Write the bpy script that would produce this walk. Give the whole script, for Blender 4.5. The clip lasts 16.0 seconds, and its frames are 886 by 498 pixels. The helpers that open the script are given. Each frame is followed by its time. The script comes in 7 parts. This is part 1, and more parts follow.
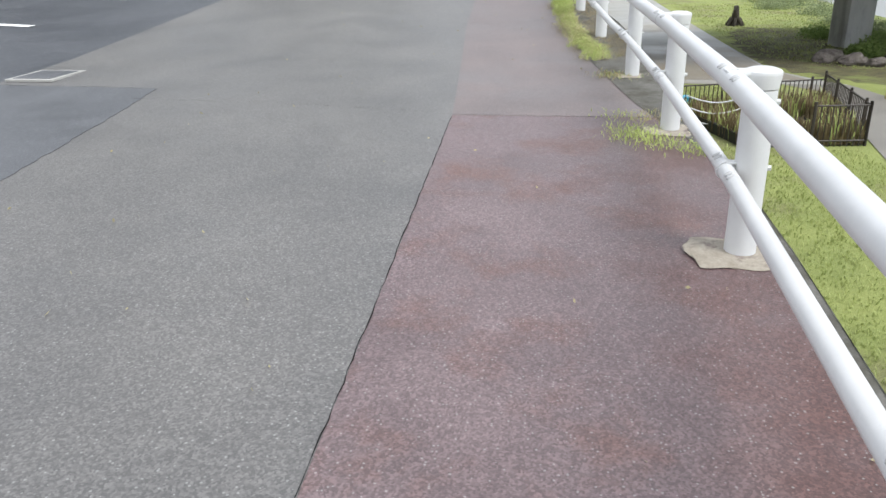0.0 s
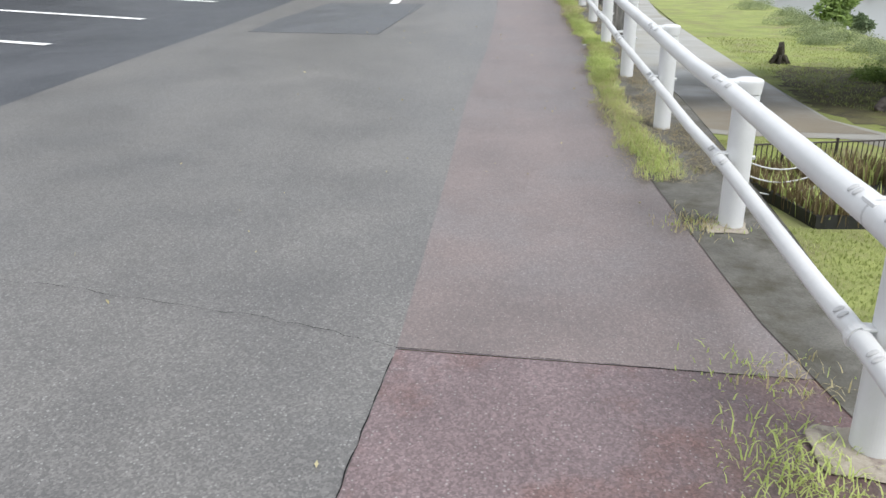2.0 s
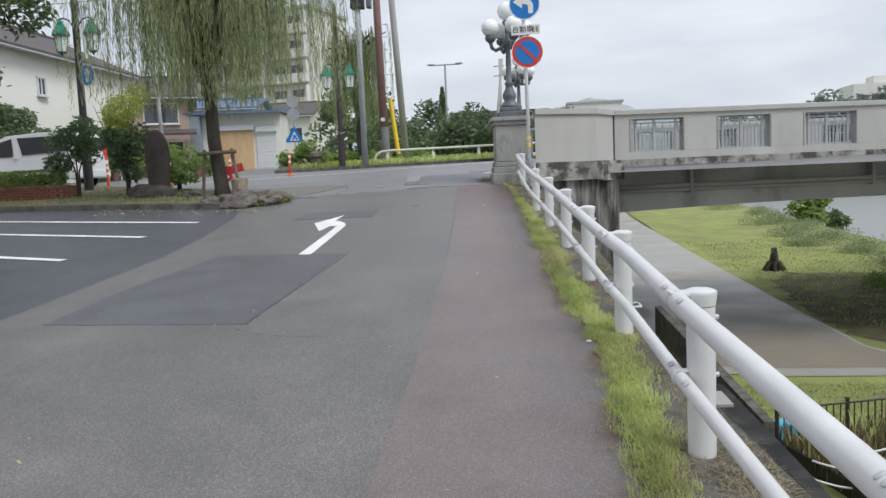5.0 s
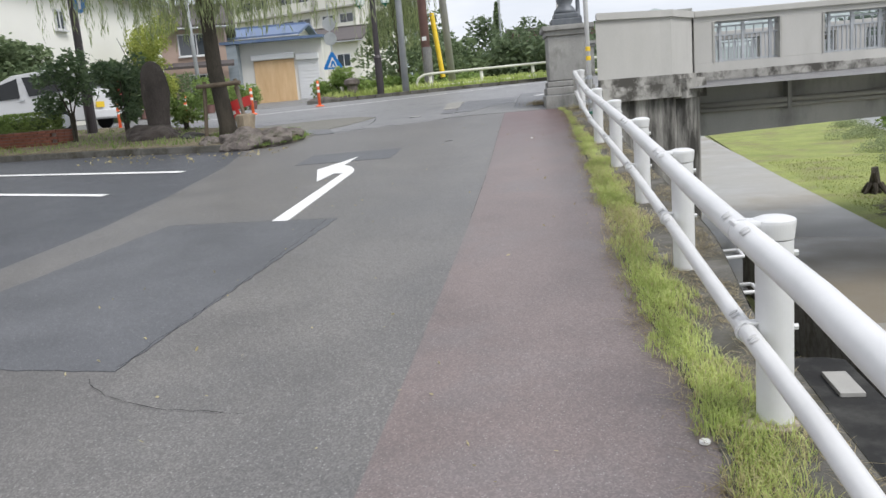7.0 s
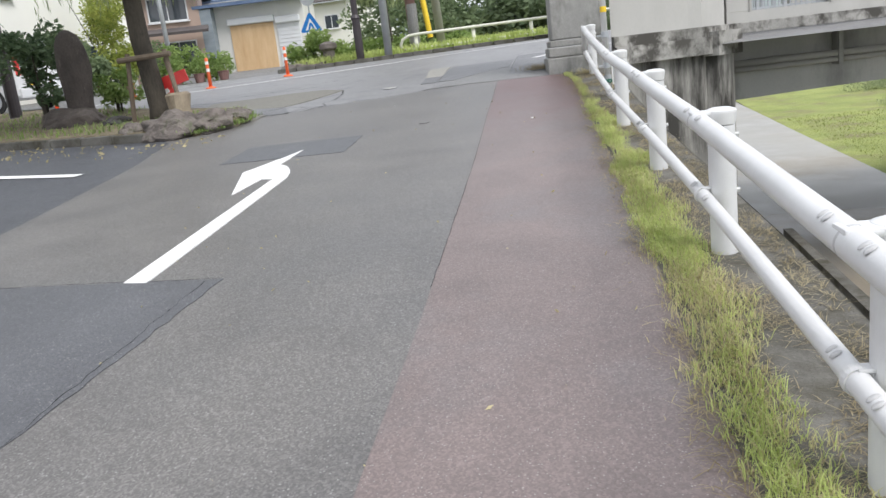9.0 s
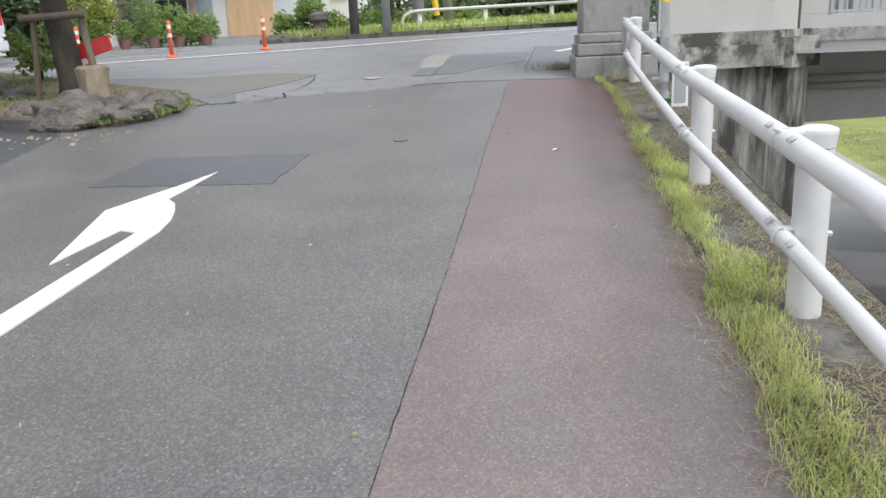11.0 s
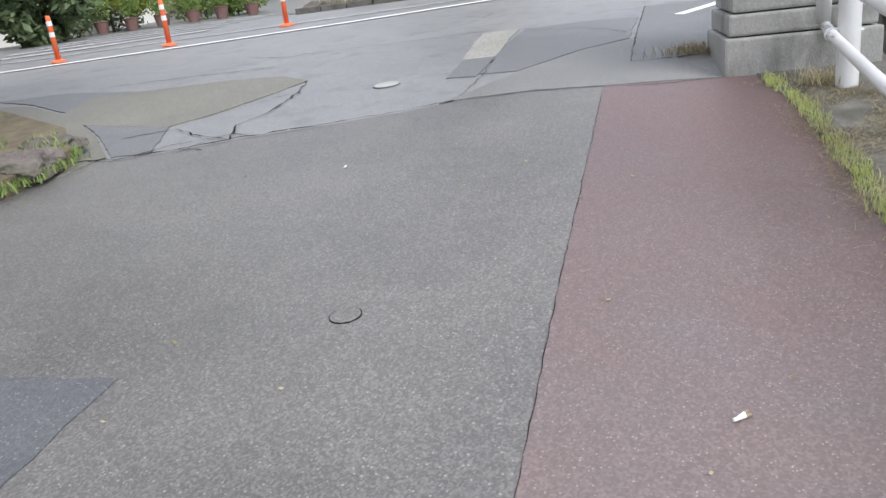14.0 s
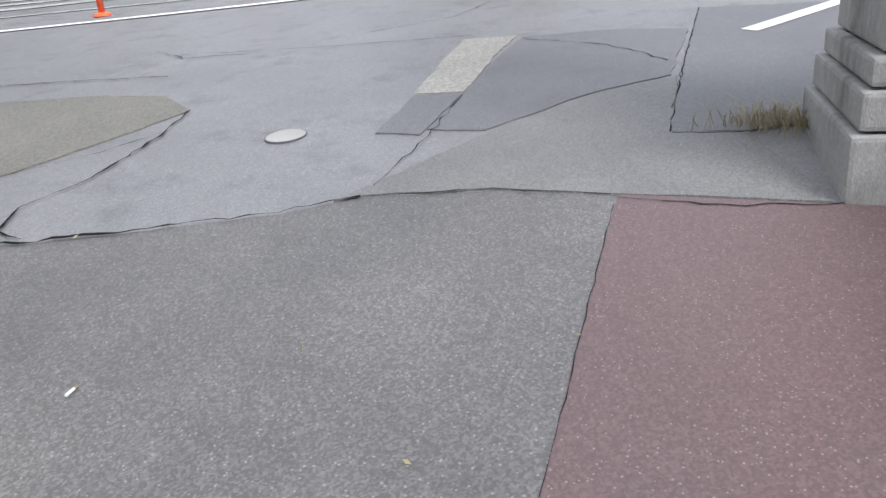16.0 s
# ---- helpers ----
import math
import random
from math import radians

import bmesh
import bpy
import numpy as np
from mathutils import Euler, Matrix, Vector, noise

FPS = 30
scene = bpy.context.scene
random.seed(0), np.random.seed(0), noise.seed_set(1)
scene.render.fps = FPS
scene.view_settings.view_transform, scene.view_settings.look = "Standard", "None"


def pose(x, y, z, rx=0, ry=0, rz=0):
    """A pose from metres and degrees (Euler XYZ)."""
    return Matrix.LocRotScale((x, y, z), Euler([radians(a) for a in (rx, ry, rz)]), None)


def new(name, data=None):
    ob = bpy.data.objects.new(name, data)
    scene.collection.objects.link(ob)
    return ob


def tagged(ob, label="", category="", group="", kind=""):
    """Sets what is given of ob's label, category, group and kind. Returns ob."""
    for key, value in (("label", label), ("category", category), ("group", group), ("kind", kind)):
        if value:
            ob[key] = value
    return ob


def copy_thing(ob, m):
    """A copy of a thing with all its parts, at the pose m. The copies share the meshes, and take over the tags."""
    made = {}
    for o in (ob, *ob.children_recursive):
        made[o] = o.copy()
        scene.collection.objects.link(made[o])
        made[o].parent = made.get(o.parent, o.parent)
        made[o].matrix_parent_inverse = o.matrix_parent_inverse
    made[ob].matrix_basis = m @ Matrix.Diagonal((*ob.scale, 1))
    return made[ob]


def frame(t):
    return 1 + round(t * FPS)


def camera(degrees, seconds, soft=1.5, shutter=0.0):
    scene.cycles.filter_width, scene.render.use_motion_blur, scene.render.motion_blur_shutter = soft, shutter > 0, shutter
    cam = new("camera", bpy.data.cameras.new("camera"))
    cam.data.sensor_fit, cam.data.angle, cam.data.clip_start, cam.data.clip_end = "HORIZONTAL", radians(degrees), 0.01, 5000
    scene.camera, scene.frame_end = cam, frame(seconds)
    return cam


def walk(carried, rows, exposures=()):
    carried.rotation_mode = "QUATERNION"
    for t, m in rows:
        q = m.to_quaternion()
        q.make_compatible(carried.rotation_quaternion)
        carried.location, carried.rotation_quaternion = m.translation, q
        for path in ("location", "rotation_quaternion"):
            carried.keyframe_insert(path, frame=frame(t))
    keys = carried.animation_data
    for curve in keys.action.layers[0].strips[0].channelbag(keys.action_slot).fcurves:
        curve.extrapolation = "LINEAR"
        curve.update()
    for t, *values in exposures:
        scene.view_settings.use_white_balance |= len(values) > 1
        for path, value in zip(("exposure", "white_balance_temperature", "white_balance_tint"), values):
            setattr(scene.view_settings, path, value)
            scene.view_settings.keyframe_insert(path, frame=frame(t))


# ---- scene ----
cam = camera(58.9, 16.0)
METRES, EYE, TILT, LEAN, TURN = 24.6, 1.35, 0.0, 0.0, 7.5
ROWS = [
    (0.0, 0.0, 0.0, 0.0, -0.3, -21.49, 0.77),
    (0.5, 0.0034, 0.0337, 0.0018, -5.85, -20.41, 0.67),
    (1.0, 0.0089, 0.0678, 0.0038, -6.19, -20.31, 0.98),
    (1.5, 0.011, 0.1028, 0.0047, -5.3, -20.39, -0.4),
    (2.0, 0.0144, 0.1368, 0.0056, 1.69, -19.92, 0.07),
    (2.5, 0.0171, 0.1693, 0.0073, 3.35, -19.7, -0.86),
    (3.0, 0.0236, 0.2072, 0.01, 2.99, -11.72, 0.42),
    (3.5, 0.0249, 0.2379, 0.0128, 1.08, -5.07, 1.06),
    (6.0, 0.0407, 0.3922, 0.0177, -0.04, -6.45, 2.94),
    (6.5, 0.0436, 0.4199, 0.018, 2.02, -8.72, 4.47),
    (7.0, 0.0496, 0.4529, 0.0186, 4.14, -10.54, 4.76),
    (7.5, 0.0504, 0.482, 0.0182, 5.16, -11.77, 6.89),
    (8.0, 0.0521, 0.5123, 0.0193, 4.23, -12.36, 7.77),
    (8.5, 0.0514, 0.5437, 0.0209, 4.51, -13.29, 7.91),
    (9.0, 0.0549, 0.5734, 0.0229, 4.02, -13.39, 6.48),
    (11.5, 0.0553, 0.7266, 0.0299, 5.84, -16.05, 1.74),
    (12.0, 0.0573, 0.7574, 0.0314, 7.09, -17.58, 1.05),
    (12.5, 0.0578, 0.7893, 0.0335, 9.8, -18.17, 2.42),
    (13.0, 0.0565, 0.8177, 0.0367, 9.94, -18.44, 3.11),
    (13.5, 0.0553, 0.8464, 0.0385, 11.61, -18.2, 5.88),
    (14.0, 0.0561, 0.8756, 0.0406, 11.49, -18.44, 6.5),
    (14.5, 0.0576, 0.9061, 0.0425, 12.01, -20.95, 6.56),
    (15.0, 0.0589, 0.9356, 0.045, 11.24, -21.36, 5.32),
    (15.5, 0.0596, 0.9648, 0.0477, 12.16, -21.74, 5.92),
    (16.0, 0.0591, 0.993, 0.0501, 14.6, -21.7, 4.52),
]
EXPOSURES = [(0.0, 0.92, 6450, 10), (0.5, 0.83, 6450, 10), (2.4, 0.83, 6500, 10), (3.0, 0.84, 6450, 10), (3.5, 0.28, 6400, 11), (6.0, 0.5, 6450, 11), (7.0, 0.66, 6550, 12), (7.5, 0.76, 6550, 12), (9.0, 0.85, 6550, 12), (11.5, 0.81, 6450, 12), (13.0, 0.93, 6400, 13), (15.0, 0.98, 6380, 13), (16.0, 0.93, 6350, 14)]
walk(cam, [(t, pose(0, 0, EYE, TILT, LEAN, TURN) @ pose(METRES * x, METRES * y, METRES * z, 90 + pitch, roll, yaw)) for t, x, y, z, yaw, pitch, roll in ROWS], EXPOSURES)

# ---- world, sun ----
SUN_AZ, SUN_EL = radians(238), radians(52)
world = bpy.data.worlds.new("overcast_sky")
scene.world = world
world.use_nodes = True
wn, wl = world.node_tree.nodes, world.node_tree.links
wn.clear()
w_out = wn.new("ShaderNodeOutputWorld")
w_bg = wn.new("ShaderNodeBackground")
w_bg.inputs["Strength"].default_value = 0.1
sky = wn.new("ShaderNodeTexSky")
sky.sky_type = "NISHITA"
sky.sun_disc = False
sky.sun_elevation, sky.sun_rotation = SUN_EL, SUN_AZ
sky.air_density, sky.dust_density, sky.ozone_density = 1.0, 4.0, 1.0
w_tc = wn.new("ShaderNodeTexCoord")
w_map = wn.new("ShaderNodeMapping")
w_map.inputs["Scale"].default_value = (1.0, 1.0, 4.5)
wl.new(w_tc.outputs["Generated"], w_map.inputs["Vector"])
cloud = wn.new("ShaderNodeTexNoise")
cloud.inputs["Scale"].default_value = 2.2
cloud.inputs["Detail"].default_value = 5.0
wl.new(w_map.outputs["Vector"], cloud.inputs["Vector"])
cloud_ramp = wn.new("ShaderNodeValToRGB")
cloud_ramp.color_ramp.elements[0].position, cloud_ramp.color_ramp.elements[1].position = 0.36, 0.66
cloud_ramp.color_ramp.elements[0].color = (4.6, 5.1, 5.75, 1)
cloud_ramp.color_ramp.elements[1].color = (7.0, 7.25, 7.65, 1)
wl.new(cloud.outputs["Fac"], cloud_ramp.inputs["Fac"])
w_mix = wn.new("ShaderNodeMixRGB")
w_mix.inputs["Fac"].default_value = 0.9
wl.new(sky.outputs["Color"], w_mix.inputs["Color1"])
wl.new(cloud_ramp.outputs["Color"], w_mix.inputs["Color2"])
wl.new(w_mix.outputs["Color"], w_bg.inputs["Color"])
wl.new(w_bg.outputs["Background"], w_out.inputs["Surface"])

sun = new("sun", bpy.data.lights.new("sun", "SUN"))
sun.data.energy, sun.data.angle, sun.data.color = 1.65, radians(25), (1.0, 0.99, 0.97)
sun.rotation_euler = (radians(90) - SUN_EL, 0, SUN_AZ - radians(180))


# ---- materials ----
def surface(name, dark, light, scale=2.0, fine=120.0, rough=0.9, bump=0.3, fine_amount=0.25, metal=0.0, specks=0.0, depth=0.004, piece=0.0, stretch=(1, 1, 1), spec=0.5, wet=0.0, stain=None, stain_at=(0.55, 0.7), stain_scale=0.7, agg=0.0, agg_amount=0.5, deepen=None, swell=0.7, gloss_spread=0.06):
    """A rough surface with broad stains, fine grain and relief, in metres."""
    m = bpy.data.materials.new(name)
    m.use_nodes = True
    n, l = m.node_tree.nodes, m.node_tree.links
    b = n["Principled BSDF"]
    b.inputs["Metallic"].default_value = metal
    b.inputs["Specular IOR Level"].default_value = spec
    tc = n.new("ShaderNodeTexCoord")
    mp = n.new("ShaderNodeMapping")
    mp.inputs["Scale"].default_value = stretch
    l.new(tc.outputs["Object"], mp.inputs["Vector"])

    def noise_at(s, detail, r=0.6):
        t = n.new("ShaderNodeTexNoise")
        t.inputs["Scale"].default_value, t.inputs["Detail"].default_value, t.inputs["Roughness"].default_value = s, detail, r
        l.new(mp.outputs["Vector"], t.inputs["Vector"])
        return t.outputs["Fac"]

    def math_of(op, a, v, clamp=False):
        t = n.new("ShaderNodeMath")
        t.operation, t.use_clamp = op, clamp
        for i, s in enumerate((a, v)):
            if isinstance(s, (int, float)):
                t.inputs[i].default_value = s
            else:
                l.new(s, t.inputs[i])
        return t.outputs[0]

    broad, grain = noise_at(scale, 6.0), noise_at(fine, 3.0, 0.7)
    wide = math_of("MULTIPLY_ADD", broad, 2.2)
    wide.node.inputs[2].default_value = -0.6
    g2 = math_of("MULTIPLY", math_of("SUBTRACT", grain, 0.5), fine_amount * 4)
    fac = math_of("ADD", wide, g2, True)
    if piece:
        info = n.new("ShaderNodeObjectInfo")
        fac = math_of("ADD", fac, math_of("MULTIPLY", math_of("SUBTRACT", info.outputs["Random"], 0.5), piece), True)
    mix = n.new("ShaderNodeMixRGB")
    mix.inputs["Color1"].default_value, mix.inputs["Color2"].default_value = (*dark, 1), (*light, 1)
    l.new(fac, mix.inputs["Fac"])
    col = mix.outputs["Color"]
    if stain:
        sr = n.new("ShaderNodeMapRange")
        sr.inputs["From Min"].default_value, sr.inputs["From Max"].default_value = stain_at
        l.new(noise_at(stain_scale, 7.0, 0.65), sr.inputs["Value"])
        sm = n.new("ShaderNodeMixRGB")
        l.new(sr.outputs["Result"], sm.inputs["Fac"])
        l.new(col, sm.inputs["Color1"])
        sm.inputs["Color2"].default_value = (*stain, 1)
        col = sm.outputs["Color"]
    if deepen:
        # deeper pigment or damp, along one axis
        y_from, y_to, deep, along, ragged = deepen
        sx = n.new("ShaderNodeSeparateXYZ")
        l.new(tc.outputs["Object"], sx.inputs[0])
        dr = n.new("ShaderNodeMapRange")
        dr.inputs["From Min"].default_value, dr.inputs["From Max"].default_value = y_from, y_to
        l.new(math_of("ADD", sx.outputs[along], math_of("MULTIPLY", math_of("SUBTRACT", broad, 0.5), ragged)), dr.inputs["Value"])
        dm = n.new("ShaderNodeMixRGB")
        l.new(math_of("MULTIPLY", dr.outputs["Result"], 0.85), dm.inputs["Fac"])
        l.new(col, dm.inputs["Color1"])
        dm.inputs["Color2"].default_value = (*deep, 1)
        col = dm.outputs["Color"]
    stone_height = None
    if agg:
        va = n.new("ShaderNodeTexVoronoi")
        va.inputs["Scale"].default_value = agg
        l.new(mp.outputs["Vector"], va.inputs["Vector"])
        sa = n.new("ShaderNodeSeparateColor")
        l.new(va.outputs["Color"], sa.inputs["Color"])
        k = math_of("MULTIPLY_ADD", math_of("POWER", sa.outputs[1], 1.6), agg_amount * 2.2)
        k.node.inputs[2].default_value = 1 - agg_amount * 0.85
        mult = n.new("ShaderNodeVectorMath")
        mult.operation = "SCALE"
        l.new(col, mult.inputs[0])
        l.new(k, mult.inputs["Scale"])
        col = mult.outputs["Vector"]
        stone_height = math_of("SUBTRACT", sa.outputs[2], va.outputs["Distance"])
    if specks:
        v = n.new("ShaderNodeTexVoronoi")
        v.inputs["Scale"].default_value = specks
        l.new(mp.outputs["Vector"], v.inputs["Vector"])
        sep = n.new("ShaderNodeSeparateColor")
        l.new(v.outputs["Color"], sep.inputs["Color"])
        near = math_of("LESS_THAN", v.outputs["Distance"], 0.33)
        pick = math_of("GREATER_THAN", sep.outputs[0], 0.9)
        sm = n.new("ShaderNodeMixRGB")
        l.new(math_of("MULTIPLY", math_of("MULTIPLY", near, pick), 0.33), sm.inputs["Fac"])
        l.new(col, sm.inputs["Color1"])
        sm.inputs["Color2"].default_value = (0.55, 0.55, 0.53, 1)
        col = sm.outputs["Color"]
    l.new(col, b.inputs["Base Color"])
    rr = n.new("ShaderNodeMapRange")
    rr.inputs["To Min"].default_value, rr.inputs["To Max"].default_value = rough - wet - gloss_spread, min(1.0, rough + gloss_spread)
    rr.inputs["From Min"].default_value, rr.inputs["From Max"].default_value = 0.35, 0.65
    l.new(broad, rr.inputs["Value"])
    l.new(rr.outputs["Result"], b.inputs["Roughness"])
    if bump:
        bp = n.new("ShaderNodeBump")
        bp.inputs["Strength"].default_value, bp.inputs["Distance"].default_value = bump, depth
        relief = math_of("ADD", grain, math_of("MULTIPLY", broad, swell))
        if stone_height is not None:
            relief = math_of("ADD", relief, math_of("MULTIPLY", stone_height, 0.8))
        l.new(relief, bp.inputs["Height"])
        l.new(bp.outputs["Normal"], b.inputs["Normal"])
    return m


def leafy(name, dark, light, rough=0.6):
    """Leaves: colour by clump and by leaf, with some light through them."""
    m = bpy.data.materials.new(name)
    m.use_nodes = True
    n, l = m.node_tree.nodes, m.node_tree.links
    b = n["Principled BSDF"]
    b.inputs["Roughness"].default_value = rough
    b.inputs["Specular IOR Level"].default_value = 0.25
    geo = n.new("ShaderNodeNewGeometry")
    tc = n.new("ShaderNodeTexCoord")
    ns = n.new("ShaderNodeTexNoise")
    ns.inputs["Scale"].default_value = 1.6
    l.new(tc.outputs["Object"], ns.inputs["Vector"])
    add = n.new("ShaderNodeMath")
    add.operation = "MULTIPLY_ADD"
    add.inputs[1].default_value = 0.55
    l.new(geo.outputs["Random Per Island"], add.inputs[0])
    sub = n.new("ShaderNodeMath")
    sub.operation = "MULTIPLY_ADD"
    sub.inputs[1].default_value, sub.inputs[2].default_value = 1.6, -0.6
    l.new(ns.outputs["Fac"], sub.inputs[0])
    l.new(sub.outputs[0], add.inputs[2])
    mix = n.new("ShaderNodeMixRGB")
    mix.inputs["Color1"].default_value, mix.inputs["Color2"].default_value = (*dark, 1), (*light, 1)
    add.use_clamp = True
    l.new(add.outputs[0], mix.inputs["Fac"])
    l.new(mix.outputs["Color"], b.inputs["Base Color"])
    tr = n.new("ShaderNodeBsdfTranslucent")
    l.new(mix.outputs["Color"], tr.inputs["Color"])
    ms = n.new("ShaderNodeMixShader")
    ms.inputs["Fac"].default_value = 0.42
    l.new(b.outputs[0], ms.inputs[1])
    l.new(tr.outputs[0], ms.inputs[2])
    l.new(ms.outputs[0], n["Material Output"].inputs["Surface"])
    return m


def glass(name, tint, rough=0.03):
    m = bpy.data.materials.new(name)
    m.use_nodes = True
    b = m.node_tree.nodes["Principled BSDF"]
    b.inputs["Base Color"].default_value = (*tint, 1)
    b.inputs["Roughness"].default_value = rough
    b.inputs["Specular IOR Level"].default_value = 0.8
    return m


M_LANE = surface("lane_asphalt", (0.1, 0.096, 0.093), (0.164, 0.156, 0.147), 1.1, 190, 0.5, 0.4, 0.2, spec=0.8, swell=0.0, gloss_spread=0.02, specks=79, depth=0.0012, stain=(0.118, 0.118, 0.118), stain_at=(0.5, 0.85), stain_scale=0.35, agg=125, agg_amount=0.34)
M_PARK = surface("parking_asphalt", (0.052, 0.056, 0.066), (0.088, 0.092, 0.102), 0.7, 170, 0.5, 0.4, 0.15, swell=0.0, depth=0.0015, specks=76, wet=0.02, agg=125, agg_amount=0.28)
M_PATCH = surface("patch_asphalt", (0.08, 0.083, 0.091), (0.122, 0.126, 0.135), 1.4, 170, 0.5, 0.4, 0.18, swell=0.0, depth=0.0015, specks=89, agg=125, agg_amount=0.22)
M_MAIN = surface("main_road_asphalt", (0.165, 0.164, 0.166), (0.24, 0.239, 0.24), 1.3, 150, 0.5, 0.4, 0.18, spec=0.8, depth=0.0012, swell=0.0, gloss_spread=0.02, specks=76, wet=0.02, stain=(0.125, 0.126, 0.13), stain_at=(0.5, 0.72), stain_scale=2.6, agg=120, agg_amount=0.2)
M_PATCH_MID = surface("worn_patch_asphalt", (0.12, 0.122, 0.127), (0.185, 0.187, 0.193), 1.4, 170, 0.48, 0.6, 0.15, specks=89, agg=125, agg_amount=0.2)
M_STRIP = surface("beige_concrete", (0.26, 0.25, 0.22), (0.36, 0.345, 0.31), 1.6, 90, 0.6, 0.5, 0.2, agg=70, agg_amount=0.2)
M_MAIN_LIGHT = surface("worn_pale_asphalt", (0.15, 0.15, 0.147), (0.225, 0.223, 0.216), 1.6, 170, 0.52, 0.6, 0.15, specks=83, agg=120, agg_amount=0.2)
M_APRON = surface("brown_worn_concrete", (0.15, 0.143, 0.12), (0.22, 0.21, 0.18), 1.6, 90, 0.6, 0.5, 0.2, agg=70, agg_amount=0.2)
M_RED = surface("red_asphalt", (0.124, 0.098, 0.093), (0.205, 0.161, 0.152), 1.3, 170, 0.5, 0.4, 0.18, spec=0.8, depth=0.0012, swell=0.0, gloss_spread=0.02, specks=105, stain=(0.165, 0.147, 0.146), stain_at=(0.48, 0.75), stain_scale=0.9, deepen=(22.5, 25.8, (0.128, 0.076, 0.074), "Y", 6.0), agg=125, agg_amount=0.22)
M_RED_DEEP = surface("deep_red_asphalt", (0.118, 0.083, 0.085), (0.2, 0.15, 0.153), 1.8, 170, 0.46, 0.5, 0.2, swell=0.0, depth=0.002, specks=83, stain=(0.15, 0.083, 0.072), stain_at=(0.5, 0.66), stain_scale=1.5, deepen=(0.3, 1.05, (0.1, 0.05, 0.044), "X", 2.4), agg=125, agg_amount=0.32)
M_PAINT = surface("road_paint", (0.66, 0.66, 0.65), (0.84, 0.84, 0.83), 3.0, 160, 0.75, 0.4, 0.2, stain=(0.5, 0.5, 0.5), stain_at=(0.6, 0.8), stain_scale=6)
M_PAINT_WORN = surface("worn_road_paint", (0.3, 0.3, 0.3), (0.62, 0.62, 0.61), 5.0, 160, 0.75, 0.4, 0.3, stain=(0.24, 0.24, 0.24), stain_at=(0.5, 0.62), stain_scale=7)
M_CONC = surface("pale_concrete", (0.3, 0.295, 0.275), (0.46, 0.455, 0.43), 0.9, 60, 0.88, 0.3, 0.16, stain=(0.2, 0.195, 0.18), stain_at=(0.58, 0.8), stretch=(1, 1, 0.45))
M_PARAPET = surface("painted_parapet", (0.39, 0.385, 0.365), (0.5, 0.493, 0.468), 0.8, 40, 0.8, 0.2, 0.12, stain=(0.34, 0.33, 0.31), stain_at=(0.6, 0.9), stretch=(1, 1, 0.35))
M_CONC_DIRTY = surface("stained_concrete", (0.17, 0.165, 0.15), (0.42, 0.41, 0.38), 1.6, 40, 0.9, 0.5, 0.2, stain=(0.045, 0.043, 0.038), stain_at=(0.43, 0.6), stain_scale=2.4, stretch=(1, 1, 0.16))
M_GIRDER = surface("girder_concrete", (0.33, 0.333, 0.318), (0.5, 0.5, 0.48), 0.5, 40, 0.85, 0.3, 0.15, stain=(0.15, 0.15, 0.145), stain_at=(0.5, 0.75), stretch=(1, 1, 0.4))
M_BAND = surface("weathered_band", (0.2, 0.197, 0.182), (0.45, 0.44, 0.41), 1.2, 60, 0.9, 0.5, 0.2, stain=(0.07, 0.066, 0.058), stain_at=(0.47, 0.6), stain_scale=2.2, stretch=(1, 1, 0.8))
# wet dark concrete with lichen; shade of the deep pit darkened into its colour
M_WETCONC_SHADED = surface("wet_pit_shade_concrete", (0.018, 0.018, 0.019), (0.045, 0.045, 0.043), 2.0, 70, 0.8, 0.5, 0.2, wet=0.1, spec=0.15, stain=(0.07, 0.07, 0.066), stain_at=(0.5, 0.7), stain_scale=1.5)
M_PATH_BROWN = surface("muddy_path", (0.2, 0.172, 0.128), (0.27, 0.235, 0.18), 0.4, 60, 0.55, 0.4, 0.2, wet=0.15)
M_LEDGE = surface("mossy_concrete", (0.09, 0.087, 0.077), (0.19, 0.183, 0.165), 3.5, 90, 0.9, 0.8, 0.35, stain=(0.075, 0.07, 0.052), stain_at=(0.45, 0.65), stain_scale=4, spec=0.25, depth=0.008)
M_SOIL = surface("dry_grass_soil", (0.12, 0.095, 0.06), (0.27, 0.23, 0.15), 5, 90, 0.95, 0.9, 0.4, depth=0.02)
M_LAWN = surface("lawn", (0.19, 0.235, 0.06), (0.34, 0.375, 0.12), 0.5, 40, 0.9, 1.0, 0.35, depth=0.03, stain=(0.22, 0.2, 0.1), stain_at=(0.5, 0.68), stain_scale=0.35)
M_VERGE = surface("verge_grass", (0.17, 0.23, 0.05), (0.34, 0.4, 0.12), 0.7, 30, 0.9, 1.0, 0.35, depth=0.03)
M_SIDE_PATH = surface("damp_brown_concrete", (0.17, 0.158, 0.138), (0.26, 0.245, 0.215), 0.5, 60, 0.7, 0.4, 0.2, wet=0.1)
M_BARE = surface("bare_dark_earth", (0.06, 0.052, 0.032), (0.17, 0.16, 0.07), 1.3, 30, 0.95, 1.0, 0.4, depth=0.03, stain=(0.2, 0.23, 0.07), stain_at=(0.5, 0.66), stain_scale=0.7)
M_EARTH = surface("ground_earth", (0.17, 0.2, 0.07), (0.3, 0.31, 0.15), 0.2, 10, 0.95, 0.6, 0.3, depth=0.03)
M_PATH = surface("terrace_path", (0.27, 0.262, 0.24), (0.39, 0.38, 0.35), 0.3, 60, 0.6, 0.4, 0.2, wet=0.25, stain=(0.29, 0.255, 0.2), stain_at=(0.5, 0.7), stain_scale=0.25)
